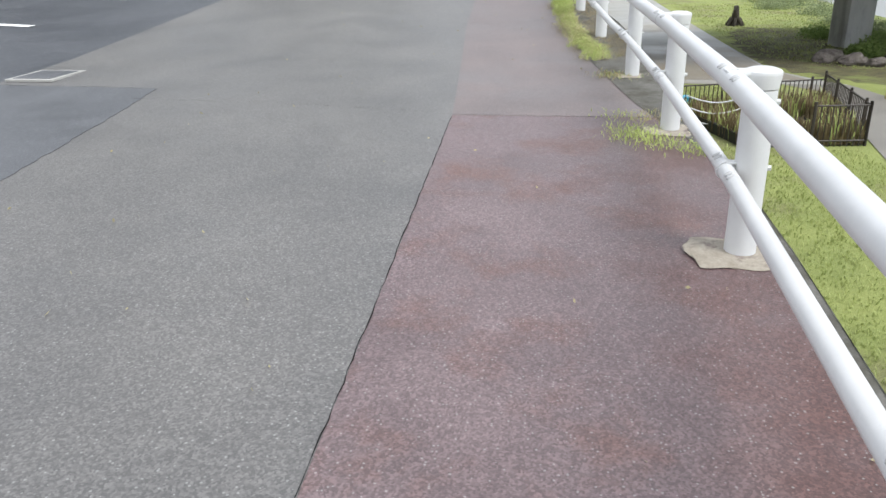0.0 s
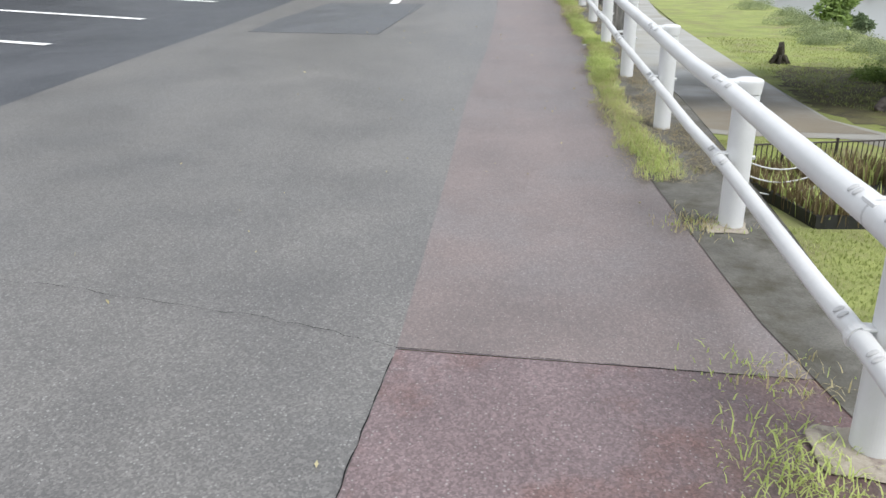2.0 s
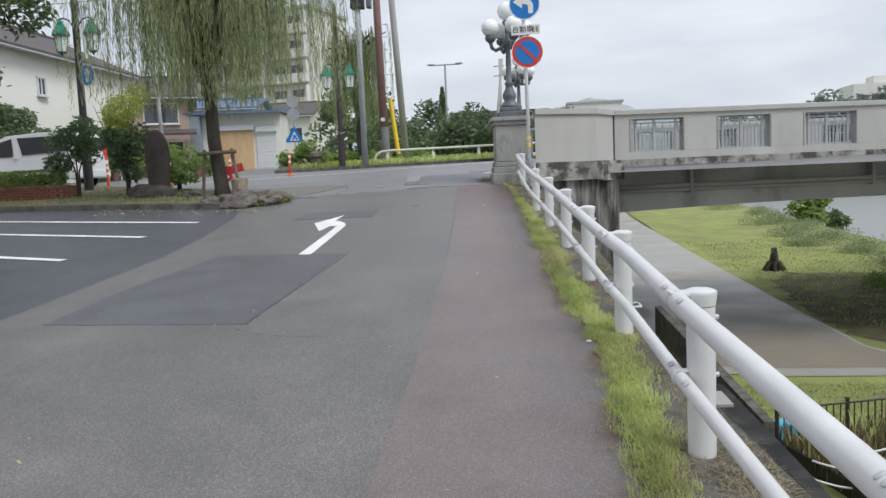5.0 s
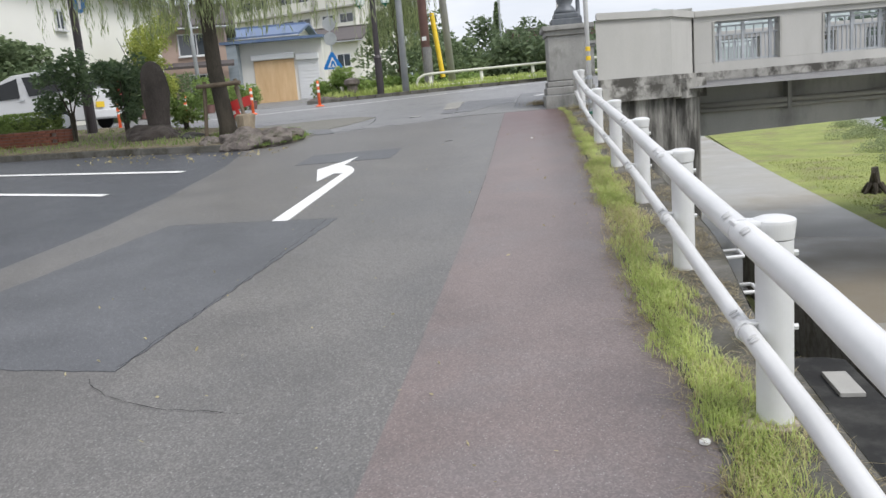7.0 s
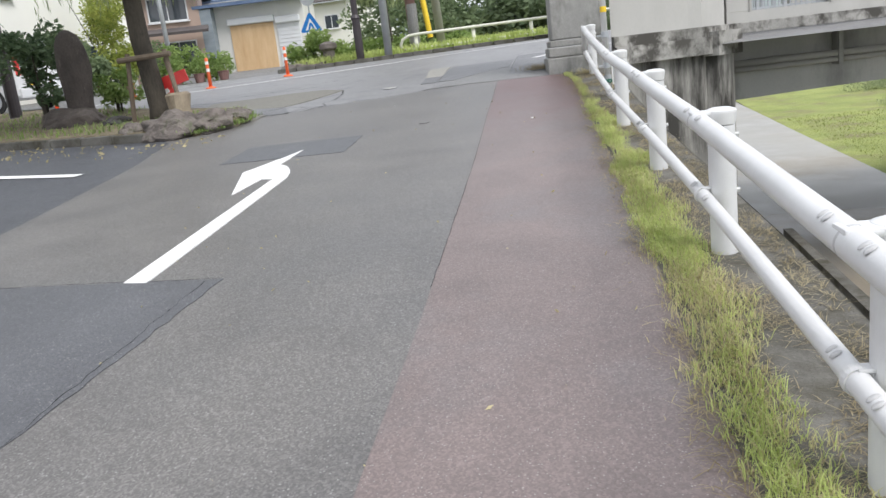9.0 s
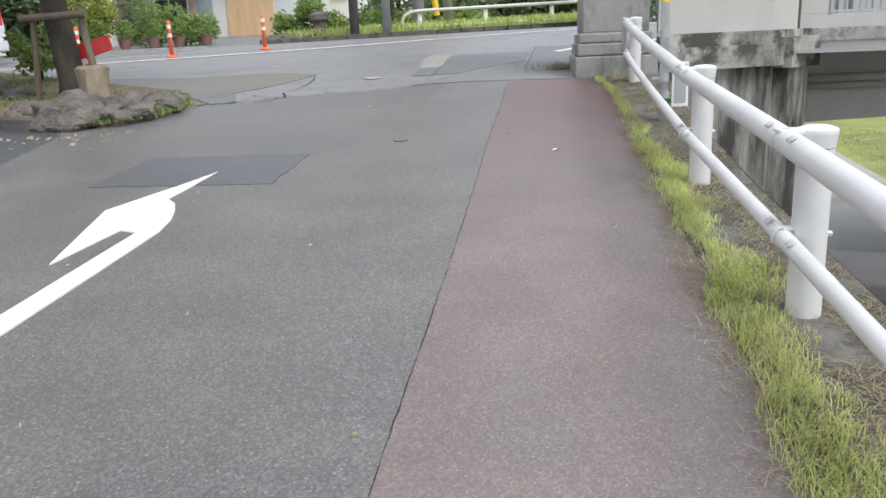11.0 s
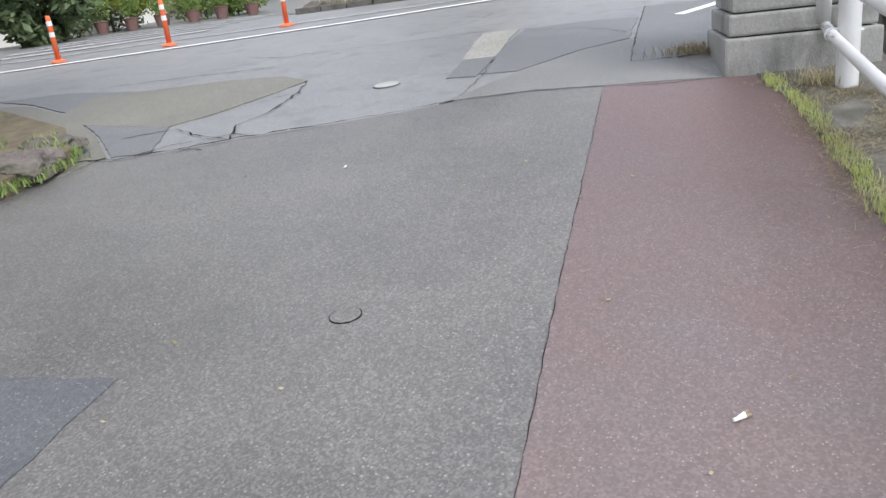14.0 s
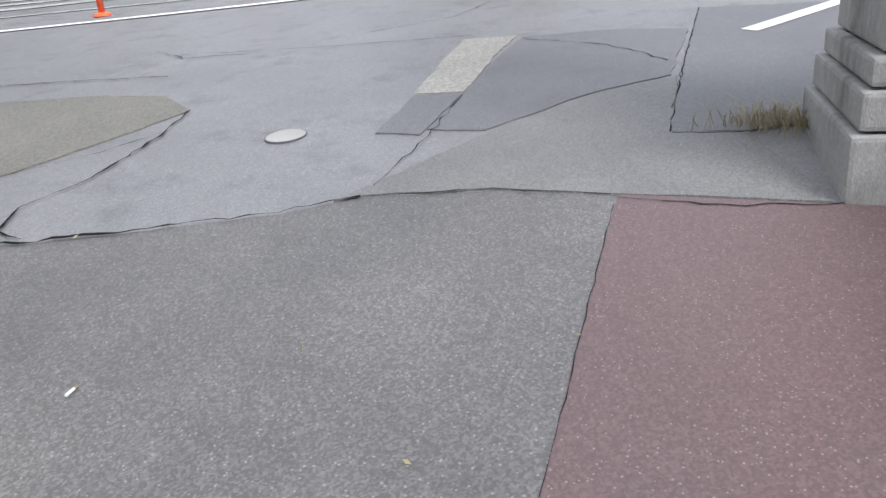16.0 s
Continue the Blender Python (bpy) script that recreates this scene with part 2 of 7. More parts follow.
M_WHITE = surface("white_painted_steel", (0.57, 0.575, 0.575), (0.68, 0.685, 0.685), 3.0, 60, 0.38, 0.06, 0.08, stain=(0.5, 0.5, 0.49), stain_at=(0.66, 0.85), stain_scale=9)
M_RIVET = surface("dull_grey_paint", (0.42, 0.42, 0.42), (0.56, 0.56, 0.56), 8, 90, 0.5, 0.2, 0.2)
M_CREAM = surface("cream_steel", (0.6, 0.6, 0.52), (0.72, 0.72, 0.63), 2, 60, 0.45, 0.05, 0.08)
M_STEEL = surface("galvanised_steel", (0.33, 0.35, 0.37), (0.46, 0.48, 0.5), 2, 80, 0.5, 0.05, 0.1, metal=0.3)
M_LAMPPOST = surface("dark_brown_steel", (0.03, 0.025, 0.028), (0.055, 0.045, 0.05), 3, 80, 0.45, 0.05, 0.1)
M_IRON = surface("grey_cast_iron", (0.09, 0.1, 0.115), (0.17, 0.185, 0.2), 6, 80, 0.5, 0.2, 0.2, metal=0.2)
M_GREEN = surface("green_lamp_roof", (0.015, 0.15, 0.1), (0.03, 0.24, 0.16), 5, 80, 0.4, 0.05, 0.1)
M_LANTERN = glass("lantern_glass", (0.85, 0.88, 0.86), 0.4)
M_GLOBE = glass("opal_globe", (0.86, 0.87, 0.87), 0.25)
M_REDPOLE = surface("rusty_red_pole", (0.16, 0.085, 0.075), (0.26, 0.15, 0.135), 2, 60, 0.7, 0.2, 0.2)
M_YELLOW = surface("yellow_plastic", (0.75, 0.5, 0.02), (0.85, 0.6, 0.05), 3, 60, 0.45, 0.03, 0.05)
M_ORANGE = surface("orange_plastic", (0.8, 0.13, 0.04), (0.9, 0.2, 0.07), 3, 60, 0.5, 0.03, 0.05)
M_BLUE = surface("sign_blue", (0.005, 0.15, 0.5), (0.01, 0.2, 0.58), 3, 40, 0.4, 0.0, 0.05)
M_SIGNRED = surface("sign_red", (0.55, 0.03, 0.03), (0.65, 0.06, 0.05), 3, 40, 0.4, 0.0, 0.05)
M_SIGNWHITE = surface("sign_white", (0.72, 0.72, 0.7), (0.82, 0.82, 0.8), 3, 40, 0.45, 0.0, 0.05)
M_BLACK = surface("black_plastic", (0.012, 0.012, 0.013), (0.03, 0.03, 0.032), 5, 80, 0.5, 0.05, 0.1)
M_RUBBER = surface("tyre_rubber", (0.012, 0.012, 0.012), (0.03, 0.03, 0.03), 5, 80, 0.85, 0.1, 0.1)
M_CAR = surface("white_car_paint", (0.6, 0.61, 0.62), (0.66, 0.67, 0.68), 1, 30, 0.2, 0.0, 0.02)
M_CARGLASS = glass("car_glass", (0.015, 0.017, 0.018), 0.12)
M_CARGLASS.node_tree.nodes["Principled BSDF"].inputs["Specular IOR Level"].default_value = 0.3
M_GRANITE = surface("speckled_granite", (0.22, 0.22, 0.21), (0.4, 0.397, 0.378), 1.2, 120, 0.8, 0.4, 0.2, stain=(0.11, 0.112, 0.1), stain_at=(0.48, 0.72), stain_scale=2.6, agg=160, agg_amount=0.1, stretch=(1, 1, 0.45))
M_WINGLASS = glass("window_glass", (0.05, 0.06, 0.07))
M_BARK = surface("dark_bark", (0.03, 0.026, 0.02), (0.1, 0.085, 0.065), 5, 60, 0.95, 1.0, 0.3, depth=0.02, stretch=(1, 1, 0.25))
M_STONE = surface("dark_stone", (0.035, 0.033, 0.032), (0.09, 0.085, 0.08), 3, 50, 0.8, 0.6, 0.2, depth=0.01)
M_MONUMENT = surface("brown_memorial_stone", (0.05, 0.04, 0.036), (0.13, 0.11, 0.098), 3, 50, 0.85, 0.8, 0.3, depth=0.02, stain=(0.2, 0.17, 0.15), stain_at=(0.58, 0.72), stain_scale=4, stretch=(1, 1, 0.5))
M_ROCK = surface("garden_rock", (0.075, 0.065, 0.058), (0.23, 0.2, 0.18), 4, 40, 0.9, 1.0, 0.3, depth=0.02, stain=(0.08, 0.09, 0.05), stain_at=(0.55, 0.7), stain_scale=3)
M_WOOD = surface("weathered_wood", (0.1, 0.075, 0.05), (0.2, 0.16, 0.12), 4, 80, 0.85, 0.5, 0.25, stretch=(1, 1, 0.2))
M_STUMP = surface("pale_stump_wood", (0.17, 0.135, 0.095), (0.33, 0.275, 0.2), 6, 80, 0.9, 0.6, 0.3, stretch=(1, 1, 0.3))
M_BRICK = surface("brown_brick", (0.16, 0.06, 0.04), (0.27, 0.11, 0.075), 3, 80, 0.85, 0.4, 0.25, piece=0.7)
M_MORTAR = surface("mortar", (0.18, 0.15, 0.13), (0.26, 0.22, 0.19), 6, 90, 0.95, 0.4, 0.25)
M_MORTAR_PALE = surface("pale_mortar", (0.24, 0.205, 0.16), (0.42, 0.385, 0.32), 9, 90, 0.9, 0.5, 0.25, stain=(0.15, 0.11, 0.1), stain_at=(0.52, 0.68), stain_scale=10)
M_RAIL_BROWN = surface("dark_bronze_rail", (0.03, 0.024, 0.02), (0.06, 0.05, 0.04), 4, 60, 0.55, 0.1, 0.1)
M_CRACK = surface("crack_dark", (0.008, 0.008, 0.008), (0.022, 0.022, 0.022), 4, 60, 1.0, 0.0, 0.1, spec=0.05)
M_LEAF_WILLOW = leafy("willow_leaf", (0.2, 0.25, 0.12), (0.48, 0.53, 0.28))
M_LEAF_DARK = leafy("dark_leaf", (0.09, 0.135, 0.07), (0.27, 0.34, 0.18))
M_LEAF_BUSH = leafy("camellia_leaf", (0.06, 0.105, 0.055), (0.22, 0.3, 0.16), 0.4)
M_LEAF_YELLOW = leafy("gold_leaf", (0.22, 0.29, 0.07), (0.55, 0.57, 0.16))
M_LEAF_HEDGE = leafy("hedge_leaf", (0.16, 0.25, 0.07), (0.38, 0.48, 0.17))
M_LEAF_FAR = leafy("far_leaf", (0.08, 0.12, 0.065), (0.22, 0.28, 0.16))
# far bank leaves, their colour paled and greyed for distance haze
M_LEAF_BANK = leafy("haze_tinted_bank_leaf", (0.15, 0.195, 0.165), (0.27, 0.325, 0.28))
M_LAWN_BLADE = leafy("lawn_blade", (0.29, 0.34, 0.11), (0.5, 0.54, 0.23))
M_BLADE = leafy("grass_blade", (0.36, 0.45, 0.13), (0.7, 0.77, 0.31))
M_LEAF_WEED = leafy("weed_leaf", (0.2, 0.25, 0.12), (0.42, 0.47, 0.28))
M_REED_LEAF = leafy("brown_reed", (0.13, 0.1, 0.055), (0.34, 0.27, 0.15))
M_BLADE_PALE = leafy("pale_blade", (0.42, 0.41, 0.17), (0.7, 0.67, 0.37))
M_BLADE_DRY = leafy("dry_blade", (0.36, 0.31, 0.16), (0.66, 0.59, 0.37))
M_STRAW = leafy("straw", (0.22, 0.175, 0.1), (0.56, 0.49, 0.32))
# haze of the distance is mixed into the hill's own colour, pale and bluish
M_HILL = surface("haze_tinted_hill", (0.36, 0.42, 0.44), (0.46, 0.52, 0.53), 0.02, 0.3, 1.0, 0.0, 0.2)
M_WALL_WHITE = surface("white_render", (0.62, 0.61, 0.58), (0.74, 0.73, 0.69), 0.4, 20, 0.9, 0.1, 0.1, stain=(0.42, 0.41, 0.38), stain_at=(0.6, 0.85), stretch=(1, 1, 0.3))
M_WALL_CREAM = surface("cream_render", (0.8, 0.79, 0.74), (0.86, 0.85, 0.8), 0.4, 20, 0.9, 0.1, 0.1)
M_WALL_PINK = surface("salmon_siding", (0.38, 0.28, 0.23), (0.48, 0.37, 0.31), 0.5, 20, 0.85, 0.1, 0.1)
M_WALL_GREY = surface("grey_siding", (0.2, 0.24, 0.27), (0.29, 0.33, 0.36), 0.8, 20, 0.8, 0.1, 0.1, stretch=(1, 1, 6))
M_ROOF = surface("dark_tile_roof", (0.07, 0.06, 0.06), (0.13, 0.115, 0.11), 1.5, 20, 0.7, 0.3, 0.2)
M_ROOF_BLUE = surface("blue_metal_roof", (0.09, 0.14, 0.25), (0.15, 0.21, 0.33), 1, 20, 0.5, 0.1, 0.1)
M_PLY = surface("orange_plywood", (0.55, 0.36, 0.19), (0.68, 0.49, 0.29), 1, 30, 0.75, 0.2, 0.2, stretch=(3, 3, 0.6))
M_SHUTTER = surface("white_shutter", (0.62, 0.63, 0.64), (0.72, 0.73, 0.74), 1, 20, 0.5, 0.2, 0.05, stretch=(1, 1, 20))
M_BRICKWALL = surface("far_red_brick", (0.18, 0.12, 0.11), (0.26, 0.18, 0.165), 0.5, 5, 0.9, 0.0, 0.1)
# bank colour lightened towards blue-grey to carry the haze
M_FARBANK = surface("haze_tinted_bank", (0.27, 0.32, 0.32), (0.36, 0.41, 0.41), 0.05, 1.5, 1.0, 0.0, 0.3)
M_WATER = bpy.data.materials.new("river_water")
M_WATER.use_nodes = True
_wn, _wlk = M_WATER.node_tree.nodes, M_WATER.node_tree.links
_wb = _wn["Principled BSDF"]
_wb.inputs["Base Color"].default_value = (0.3, 0.31, 0.3, 1)
_wb.inputs["Roughness"].default_value = 0.45
_wnz = _wn.new("ShaderNodeTexNoise")
_wnz.inputs["Scale"].default_value, _wnz.inputs["Detail"].default_value = 1.2, 4
_wbp = _wn.new("ShaderNodeBump")
_wbp.inputs["Strength"].default_value, _wbp.inputs["Distance"].default_value = 0.7, 0.25
_wlk.new(_wnz.outputs["Fac"], _wbp.inputs["Height"])
_wlk.new(_wbp.outputs["Normal"], _wb.inputs["Normal"])


# ---- building helpers ----
def mesh_of(name, verts, faces, material, smooth=False):
    me = bpy.data.meshes.new(name)
    me.from_pydata(verts, [], faces)
    me.materials.append(material)
    if smooth:
        me.shade_smooth()
    me.update()
    return me


def part(name, bm, material, parent=None, label="", smooth=False):
    """Links a bmesh as one mesh object under a thing or under a part."""
    me = bpy.data.meshes.new(name)
    bm.normal_update()
    bm.to_mesh(me)
    bm.free()
    me.materials.append(material)
    if smooth:
        me.shade_smooth()
    ob = new(name, me)
    if parent:
        ob.parent = parent
    if label:
        ob["label"] = label
    return ob


def thing(name, at, label, category, group="", kind="", turn=0.0):
    ob = new(name)
    ob.location = at
    ob.rotation_euler = (0, 0, radians(turn))
    ob.empty_display_size = 0.2
    return tagged(ob, label, category, group, kind)


def box(bm, c, s, rz=0.0, bevel=0.0, rx=0.0, ry=0.0):
    r = bmesh.ops.create_cube(bm, size=1.0, matrix=pose(*c, rx, ry, rz) @ Matrix.Diagonal((*s, 1)))
    if bevel:
        es = list({e for v in r["verts"] for e in v.link_edges})
        bmesh.ops.bevel(bm, geom=es, offset=bevel, segments=2, affect="EDGES", profile=0.6)
    return bm


def tube(bm, pts, r, n=12, cap=True):
    """A round bar along pts; r is one radius or one a point."""
    pts = [Vector(p) for p in pts]
    rs = r if isinstance(r, (list, tuple)) else [r] * len(pts)
    rings, side = [], None
    for i, p in enumerate(pts):
        d = (pts[min(i + 1, len(pts) - 1)] - pts[max(i - 1, 0)]).normalized()
        if side is None:
            side = d.orthogonal().normalized()
        side = (side - d * side.dot(d)).normalized()
        up = d.cross(side)
        rings.append([bm.verts.new(p + rs[i] * (math.cos(a) * side + math.sin(a) * up)) for a in (2 * math.pi * k / n for k in range(n))])
    for a, b in zip(rings, rings[1:]):
        for k in range(n):
            bm.faces.new((a[k], a[(k + 1) % n], b[(k + 1) % n], b[k]))
    if cap:
        bm.faces.new(rings[0][::-1])
        bm.faces.new(rings[-1])
    return bm


def turned(bm, profile, n=20, at=(0, 0, 0)):
    """A body of revolution from (radius, height) pairs."""
    rings = []
    for r, z in profile:
        rings.append([bm.verts.new((at[0] + r * math.cos(2 * math.pi * k / n), at[1] + r * math.sin(2 * math.pi * k / n), at[2] + z)) for k in range(n)])
    for a, b in zip(rings, rings[1:]):
        for k in range(n):
            bm.faces.new((a[k], a[(k + 1) % n], b[(k + 1) % n], b[k]))
    bm.faces.new(rings[0][::-1])
    bm.faces.new(rings[-1])
    return bm


def prism(bm, poly, z0, z1):
    """An upright prism over a plan polygon; z0 and z1 numbers or functions of (x, y)."""
    f0 = z0 if callable(z0) else (lambda x, y: z0)
    f1 = z1 if callable(z1) else (lambda x, y: z1)
    lo = [bm.verts.new((x, y, f0(x, y))) for x, y in poly]
    hi = [bm.verts.new((x, y, f1(x, y))) for x, y in poly]
    n = len(poly)
    bm.faces.new(lo[::-1])
    bm.faces.new(hi)
    for i in range(n):
        bm.faces.new((lo[i], lo[(i + 1) % n], hi[(i + 1) % n], hi[i]))
    bmesh.ops.recalc_face_normals(bm, faces=bm.faces)
    return bm


def lump(bm, c, s, seed, rough=0.25, sub=3, freq=1.5):
    """An uneven stone."""
    r = bmesh.ops.create_icosphere(bm, subdivisions=sub, radius=1.0)
    for v in r["verts"]:
        k = 1 + rough * noise.noise(v.co * freq + Vector((seed * 7.3, seed * 3.1, 0))) + 0.3 * rough * noise.noise(v.co * freq * 3 + Vector((seed, 0, 0)))
        v.co = Vector((v.co.x * k * s[0] + c[0], v.co.y * k * s[1] + c[1], v.co.z * k * s[2] + c[2]))
    return bm


def B():
    return bmesh.new()


# ---- heights of the ground ----
KY = (-30, 0, 6, 8.5, 10, 15, 18.2, 22.5, 24, 26, 28.3, 29.9, 32, 34, 36, 38.6, 44, 56, 60)
KZ = (-0.3, -0.01, 0.07, 0.14, 0.23, 0.56, 0.79, 1.07, 1.19, 1.35, 1.57, 1.75, 1.875, 1.985, 2.085, 2.17, 2.25, 2.75, 2.8)
TERRACE = -3.2


def gz(x, y):
    """Height of the upper ground: the ramp, and the main road that climbs to the bridge."""
    k = min(1.0, max(0.0, (y - 30.5) / 4.0))
    return float(np.interp(y, KY, KZ)) + k * 0.012 * (min(max(x, -14), 1) + 10)


def seam_x(y):
    return float(np.interp(y, (-10, 1.6, 6.09, 10.65, 13.7, 17.55, 21, 24.3, 27.5), (-0.35, -0.6, -0.71, -1.05, -1.18, -1.44, -1.74, -2.06, -2.33)))


def red_x(y):
    return float(np.interp(y, (-10, 0, 5.2, 6.6, 9.6, 10.66, 12.2, 13.4, 14.4, 15.2, 16.9, 20.9, 23.1, 25.5, 26.9, 27.7), (0.99, 1.0, 1.03, 0.72, 0.33, 0.19, 0.12, 0.14, 0.06, -0.07, -0.23, -0.52, -0.71, -0.92, -1.09, -1.3)))


def post_x(y):
    return float(np.interp(y, (-10, 1.2, 2.4, 3.36, 5.6, 7.66, 9.9, 12, 14.2, 16.26, 18.3, 20.38, 22.45, 24.5, 27.15), (0.6, 0.795, 0.84, 0.878, 0.89, 0.82, 0.66, 0.485, 0.325, 0.185, 0.025, -0.175, -0.385, -0.55, -0.74)))


def sink(y):
    """How far the fence stands lower along the ramp."""
    return float(np.interp(y, (3, 12, 13.4, 14.4, 16.3, 18.4, 22.4), (0, 0, -0.008, 0.025, 0.06, 0.075, 0.055)))


def edge_x(y):
    return post_x(y) + float(np.interp(y, (6, 9, 11, 13, 15.5, 17), (0.24, 0.36, 0.38, 0.23, 0.21, 0.34)))


def park_x(y):
    return float(np.interp(y, (-30, 7, 12.5, 15, 18.4, 20.2, 23, 24.8), (-5.3, -5.3, -5.45, -5.45, -5.5, -5.75, -6.3, -6.8)))


def sheet(name, x0, x1, y0, y1, lift, material, label, category, step=0.5, nx=6, skirt=0.0):
    """A paved strip between two lines x0(y) and x1(y), following the ground."""
    ys = sorted(set([y0, y1] + [k for k in KY if y0 < k < y1] + list(np.arange(y0, y1, step))))
    verts, faces = [], []
    for y in ys:
        for i in range(nx + 1):
            x = x0(y) + (x1(y) - x0(y)) * i / nx
            verts.append((x, y, gz(x, y) + lift))
    for j in range(len(ys) - 1):
        for i in range(nx):
            a = j * (nx + 1) + i
            faces.append((a, a + 1, a + nx + 2, a + nx + 1))
    return tagged(new(name, mesh_of(name, verts, faces, material)), label, category, kind="structure")


def flat(name, poly, lift, material, label, category, kind="structure", cuts=0, parent=None):
    """A thin slab on the ground over a plan polygon."""
    if category == "road patch":
        # hand-cut edges are never quite straight
        rnd = random.Random(len(poly) + int(poly[0][1] * 100))
        out = []
        for a, b in zip(poly, poly[1:] + poly[:1]):
            n = max(1, int(math.hypot(b[0] - a[0], b[1] - a[1]) / 0.09))
            out += [(a[0] + (b[0] - a[0]) * i / n + (rnd.uniform(-1, 1) * 0.011 if i else 0), a[1] + (b[1] - a[1]) * i / n + (rnd.uniform(-1, 1) * 0.011 if i else 0)) for i in range(n)]
        poly = out
    bm = B()
    vs = [bm.verts.new((x, y, 0)) for x, y in poly]
    bm.faces.new(vs)
    for y in KY:
        bmesh.ops.bisect_plane(bm, geom=bm.verts[:] + bm.edges[:] + bm.faces[:], plane_co=(0, y, 0), plane_no=(0, 1, 0))
    bmesh.ops.triangulate(bm, faces=bm.faces[:])
    for v in bm.verts:
        v.co.z = gz(v.co.x, v.co.y) + lift
    bmesh.ops.recalc_face_normals(bm, faces=bm.faces)
    for f in bm.faces:
        if f.normal.z < 0:
            f.normal_flip()
    # closed sides down into the ground
    rim = bmesh.ops.extrude_edge_only(bm, edges=[e for e in bm.edges if e.is_boundary])
    for v in rim["geom"]:
        if isinstance(v, bmesh.types.BMVert):
            v.co.z -= 0.02
    return tagged(part(name, bm, material, parent), label, category, kind=kind)


# ---- the upper paving ----
sheet("lane", lambda y: park_x(y) - 0.02 if y < 24.6 else -7.2, lambda y: seam_x(y) + 0.02, -14, 26.2, 0.0, M_LANE, "worn pale grey asphalt lane climbing to a bridge", "road", nx=10)
sheet("parking_lot", lambda y: -60.0, lambda y: park_x(y) if y < 24.9 else -6.9, -14, 27.4, -0.002, M_PARK, "dark asphalt parking lot beside the lane", "parking lot", nx=24)
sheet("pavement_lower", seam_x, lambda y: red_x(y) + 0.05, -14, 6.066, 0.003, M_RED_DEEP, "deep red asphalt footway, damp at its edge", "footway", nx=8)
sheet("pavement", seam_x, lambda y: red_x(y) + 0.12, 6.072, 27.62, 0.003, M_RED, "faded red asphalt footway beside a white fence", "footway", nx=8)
sheet("main_road", lambda y: -90.0, lambda y: -0.7 if y < 29.3 else 60.0, 26.2, 38.6, -0.006, M_MAIN, "grey asphalt main road crossing at the top", "road", nx=150)
sheet("side_road", lambda y: -60.0, lambda y: -11.4 - 0.12 * (y - 38.6), 38.55, 57, -0.004, M_MAIN_LIGHT, "pale asphalt side street beyond the crossing", "road", nx=40)
sheet("kerb_ledge", red_x, edge_x, -14, 28.6, 0.007, M_LEDGE, "mossy concrete ledge along the retaining wall", "ledge", nx=3)

# retaining wall under the ledge
ys = list(np.arange(-14, 28.61, 0.6))
verts, faces = [], []
for y in ys:
    x = edge_x(y)
    z = gz(x, y)
    verts += [(x, y, z + 0.012), (x, y, z - 0.3), (x + 0.05, y, z - 0.34), (x + 0.35, y, TERRACE - 0.1), (x - 0.8, y, TERRACE - 0.1), (x - 0.8, y, z - 0.02)]
for j in range(len(ys) - 1):
    for i in range(5):
        a = j * 6 + i
        faces.append((a, a + 1, a + 7, a + 6))
tagged(new("retaining_wall", mesh_of("retaining_wall", verts, faces, M_CONC_DIRTY)), "stained concrete retaining wall above the river terrace", "retaining wall", kind="structure")

# one sheet of ground to the horizon: upper land, terrace, river bed, far bank
def ground_z(x, y):
    if y < 28.8 and x < edge_x(y) - 0.35:
        return gz(x, y) - 0.2
    if y >= 28.8 and x < -1.4 + (y - 28.8) * 0.03:
        return gz(x, y) - (0.2 if y < 38.3 else 0.03)
    river = 20 + 0.07 * (y - 60)
    if x > river:
        w = min(1.0, (x - river) / 4)
        back = min(1.0, max(0.0, (x - river - 85) / 20))
        return TERRACE - 2.2 * w + 5.5 * back
    return TERRACE + 0.05 * noise.noise(Vector((x * 0.3, y * 0.3, 0)))


def axis(parts_of):
    vals = []
    for a, b, s in parts_of:
        vals += list(np.arange(a, b, s))
    return sorted(set(round(float(v), 3) for v in vals))


gxs = axis([(-4000, -200, 400), (-200, -20, 20), (-20, 40, 1.0), (40, 200, 8), (200, 4001, 380)])
gys = axis([(-4000, -40, 400), (-40, -14, 5), (-14, 60, 1.0), (60, 200, 7), (200, 4001, 380)])
verts = [(x, y, ground_z(x, y)) for y in gys for x in gxs]
nx_ = len(gxs)
faces = [(j * nx_ + i, j * nx_ + i + 1, (j + 1) * nx_ + i + 1, (j + 1) * nx_ + i) for j in range(len(gys) - 1) for i in range(nx_ - 1)]
tagged(new("ground", mesh_of("ground", verts, faces, M_EARTH)), "green and earthy ground around the road and river", "ground", kind="structure")
bm = B()
for q in ((15, -400), (420, -400), (420, 1200), (15, 1200)):
    bm.verts.new((*q, TERRACE - 0.9))
bm.faces.new(bm.verts[:])
tagged(part("water", bm, M_WATER), "still grey river reflecting the overcast sky", "river", kind="structure")


def low_sheet(name, poly, z, material, label, category, kind="structure"):
    bm = B()
    bm.faces.new([bm.verts.new((x, y, z)) for x, y in poly])
    bmesh.ops.triangulate(bm, faces=bm.faces[:])
    for f in bm.faces:
        f.normal_update()
        if f.normal.z < 0:
            f.normal_flip()
    return tagged(part(name, bm, material), label, category, kind=kind)


def strip(name, rows, z, material, label, category):
    """A level strip given by rows of (y, x0, x1)."""
    verts, faces = [], []
    for y, x0, x1 in rows:
        verts += [(x0, y, z), (x1, y, z)]
    for i in range(len(rows) - 1):
        faces.append((2 * i, 2 * i + 1, 2 * i + 3, 2 * i + 2))
    return tagged(new(name, mesh_of(name, verts, faces, material)), label, category, kind="structure")


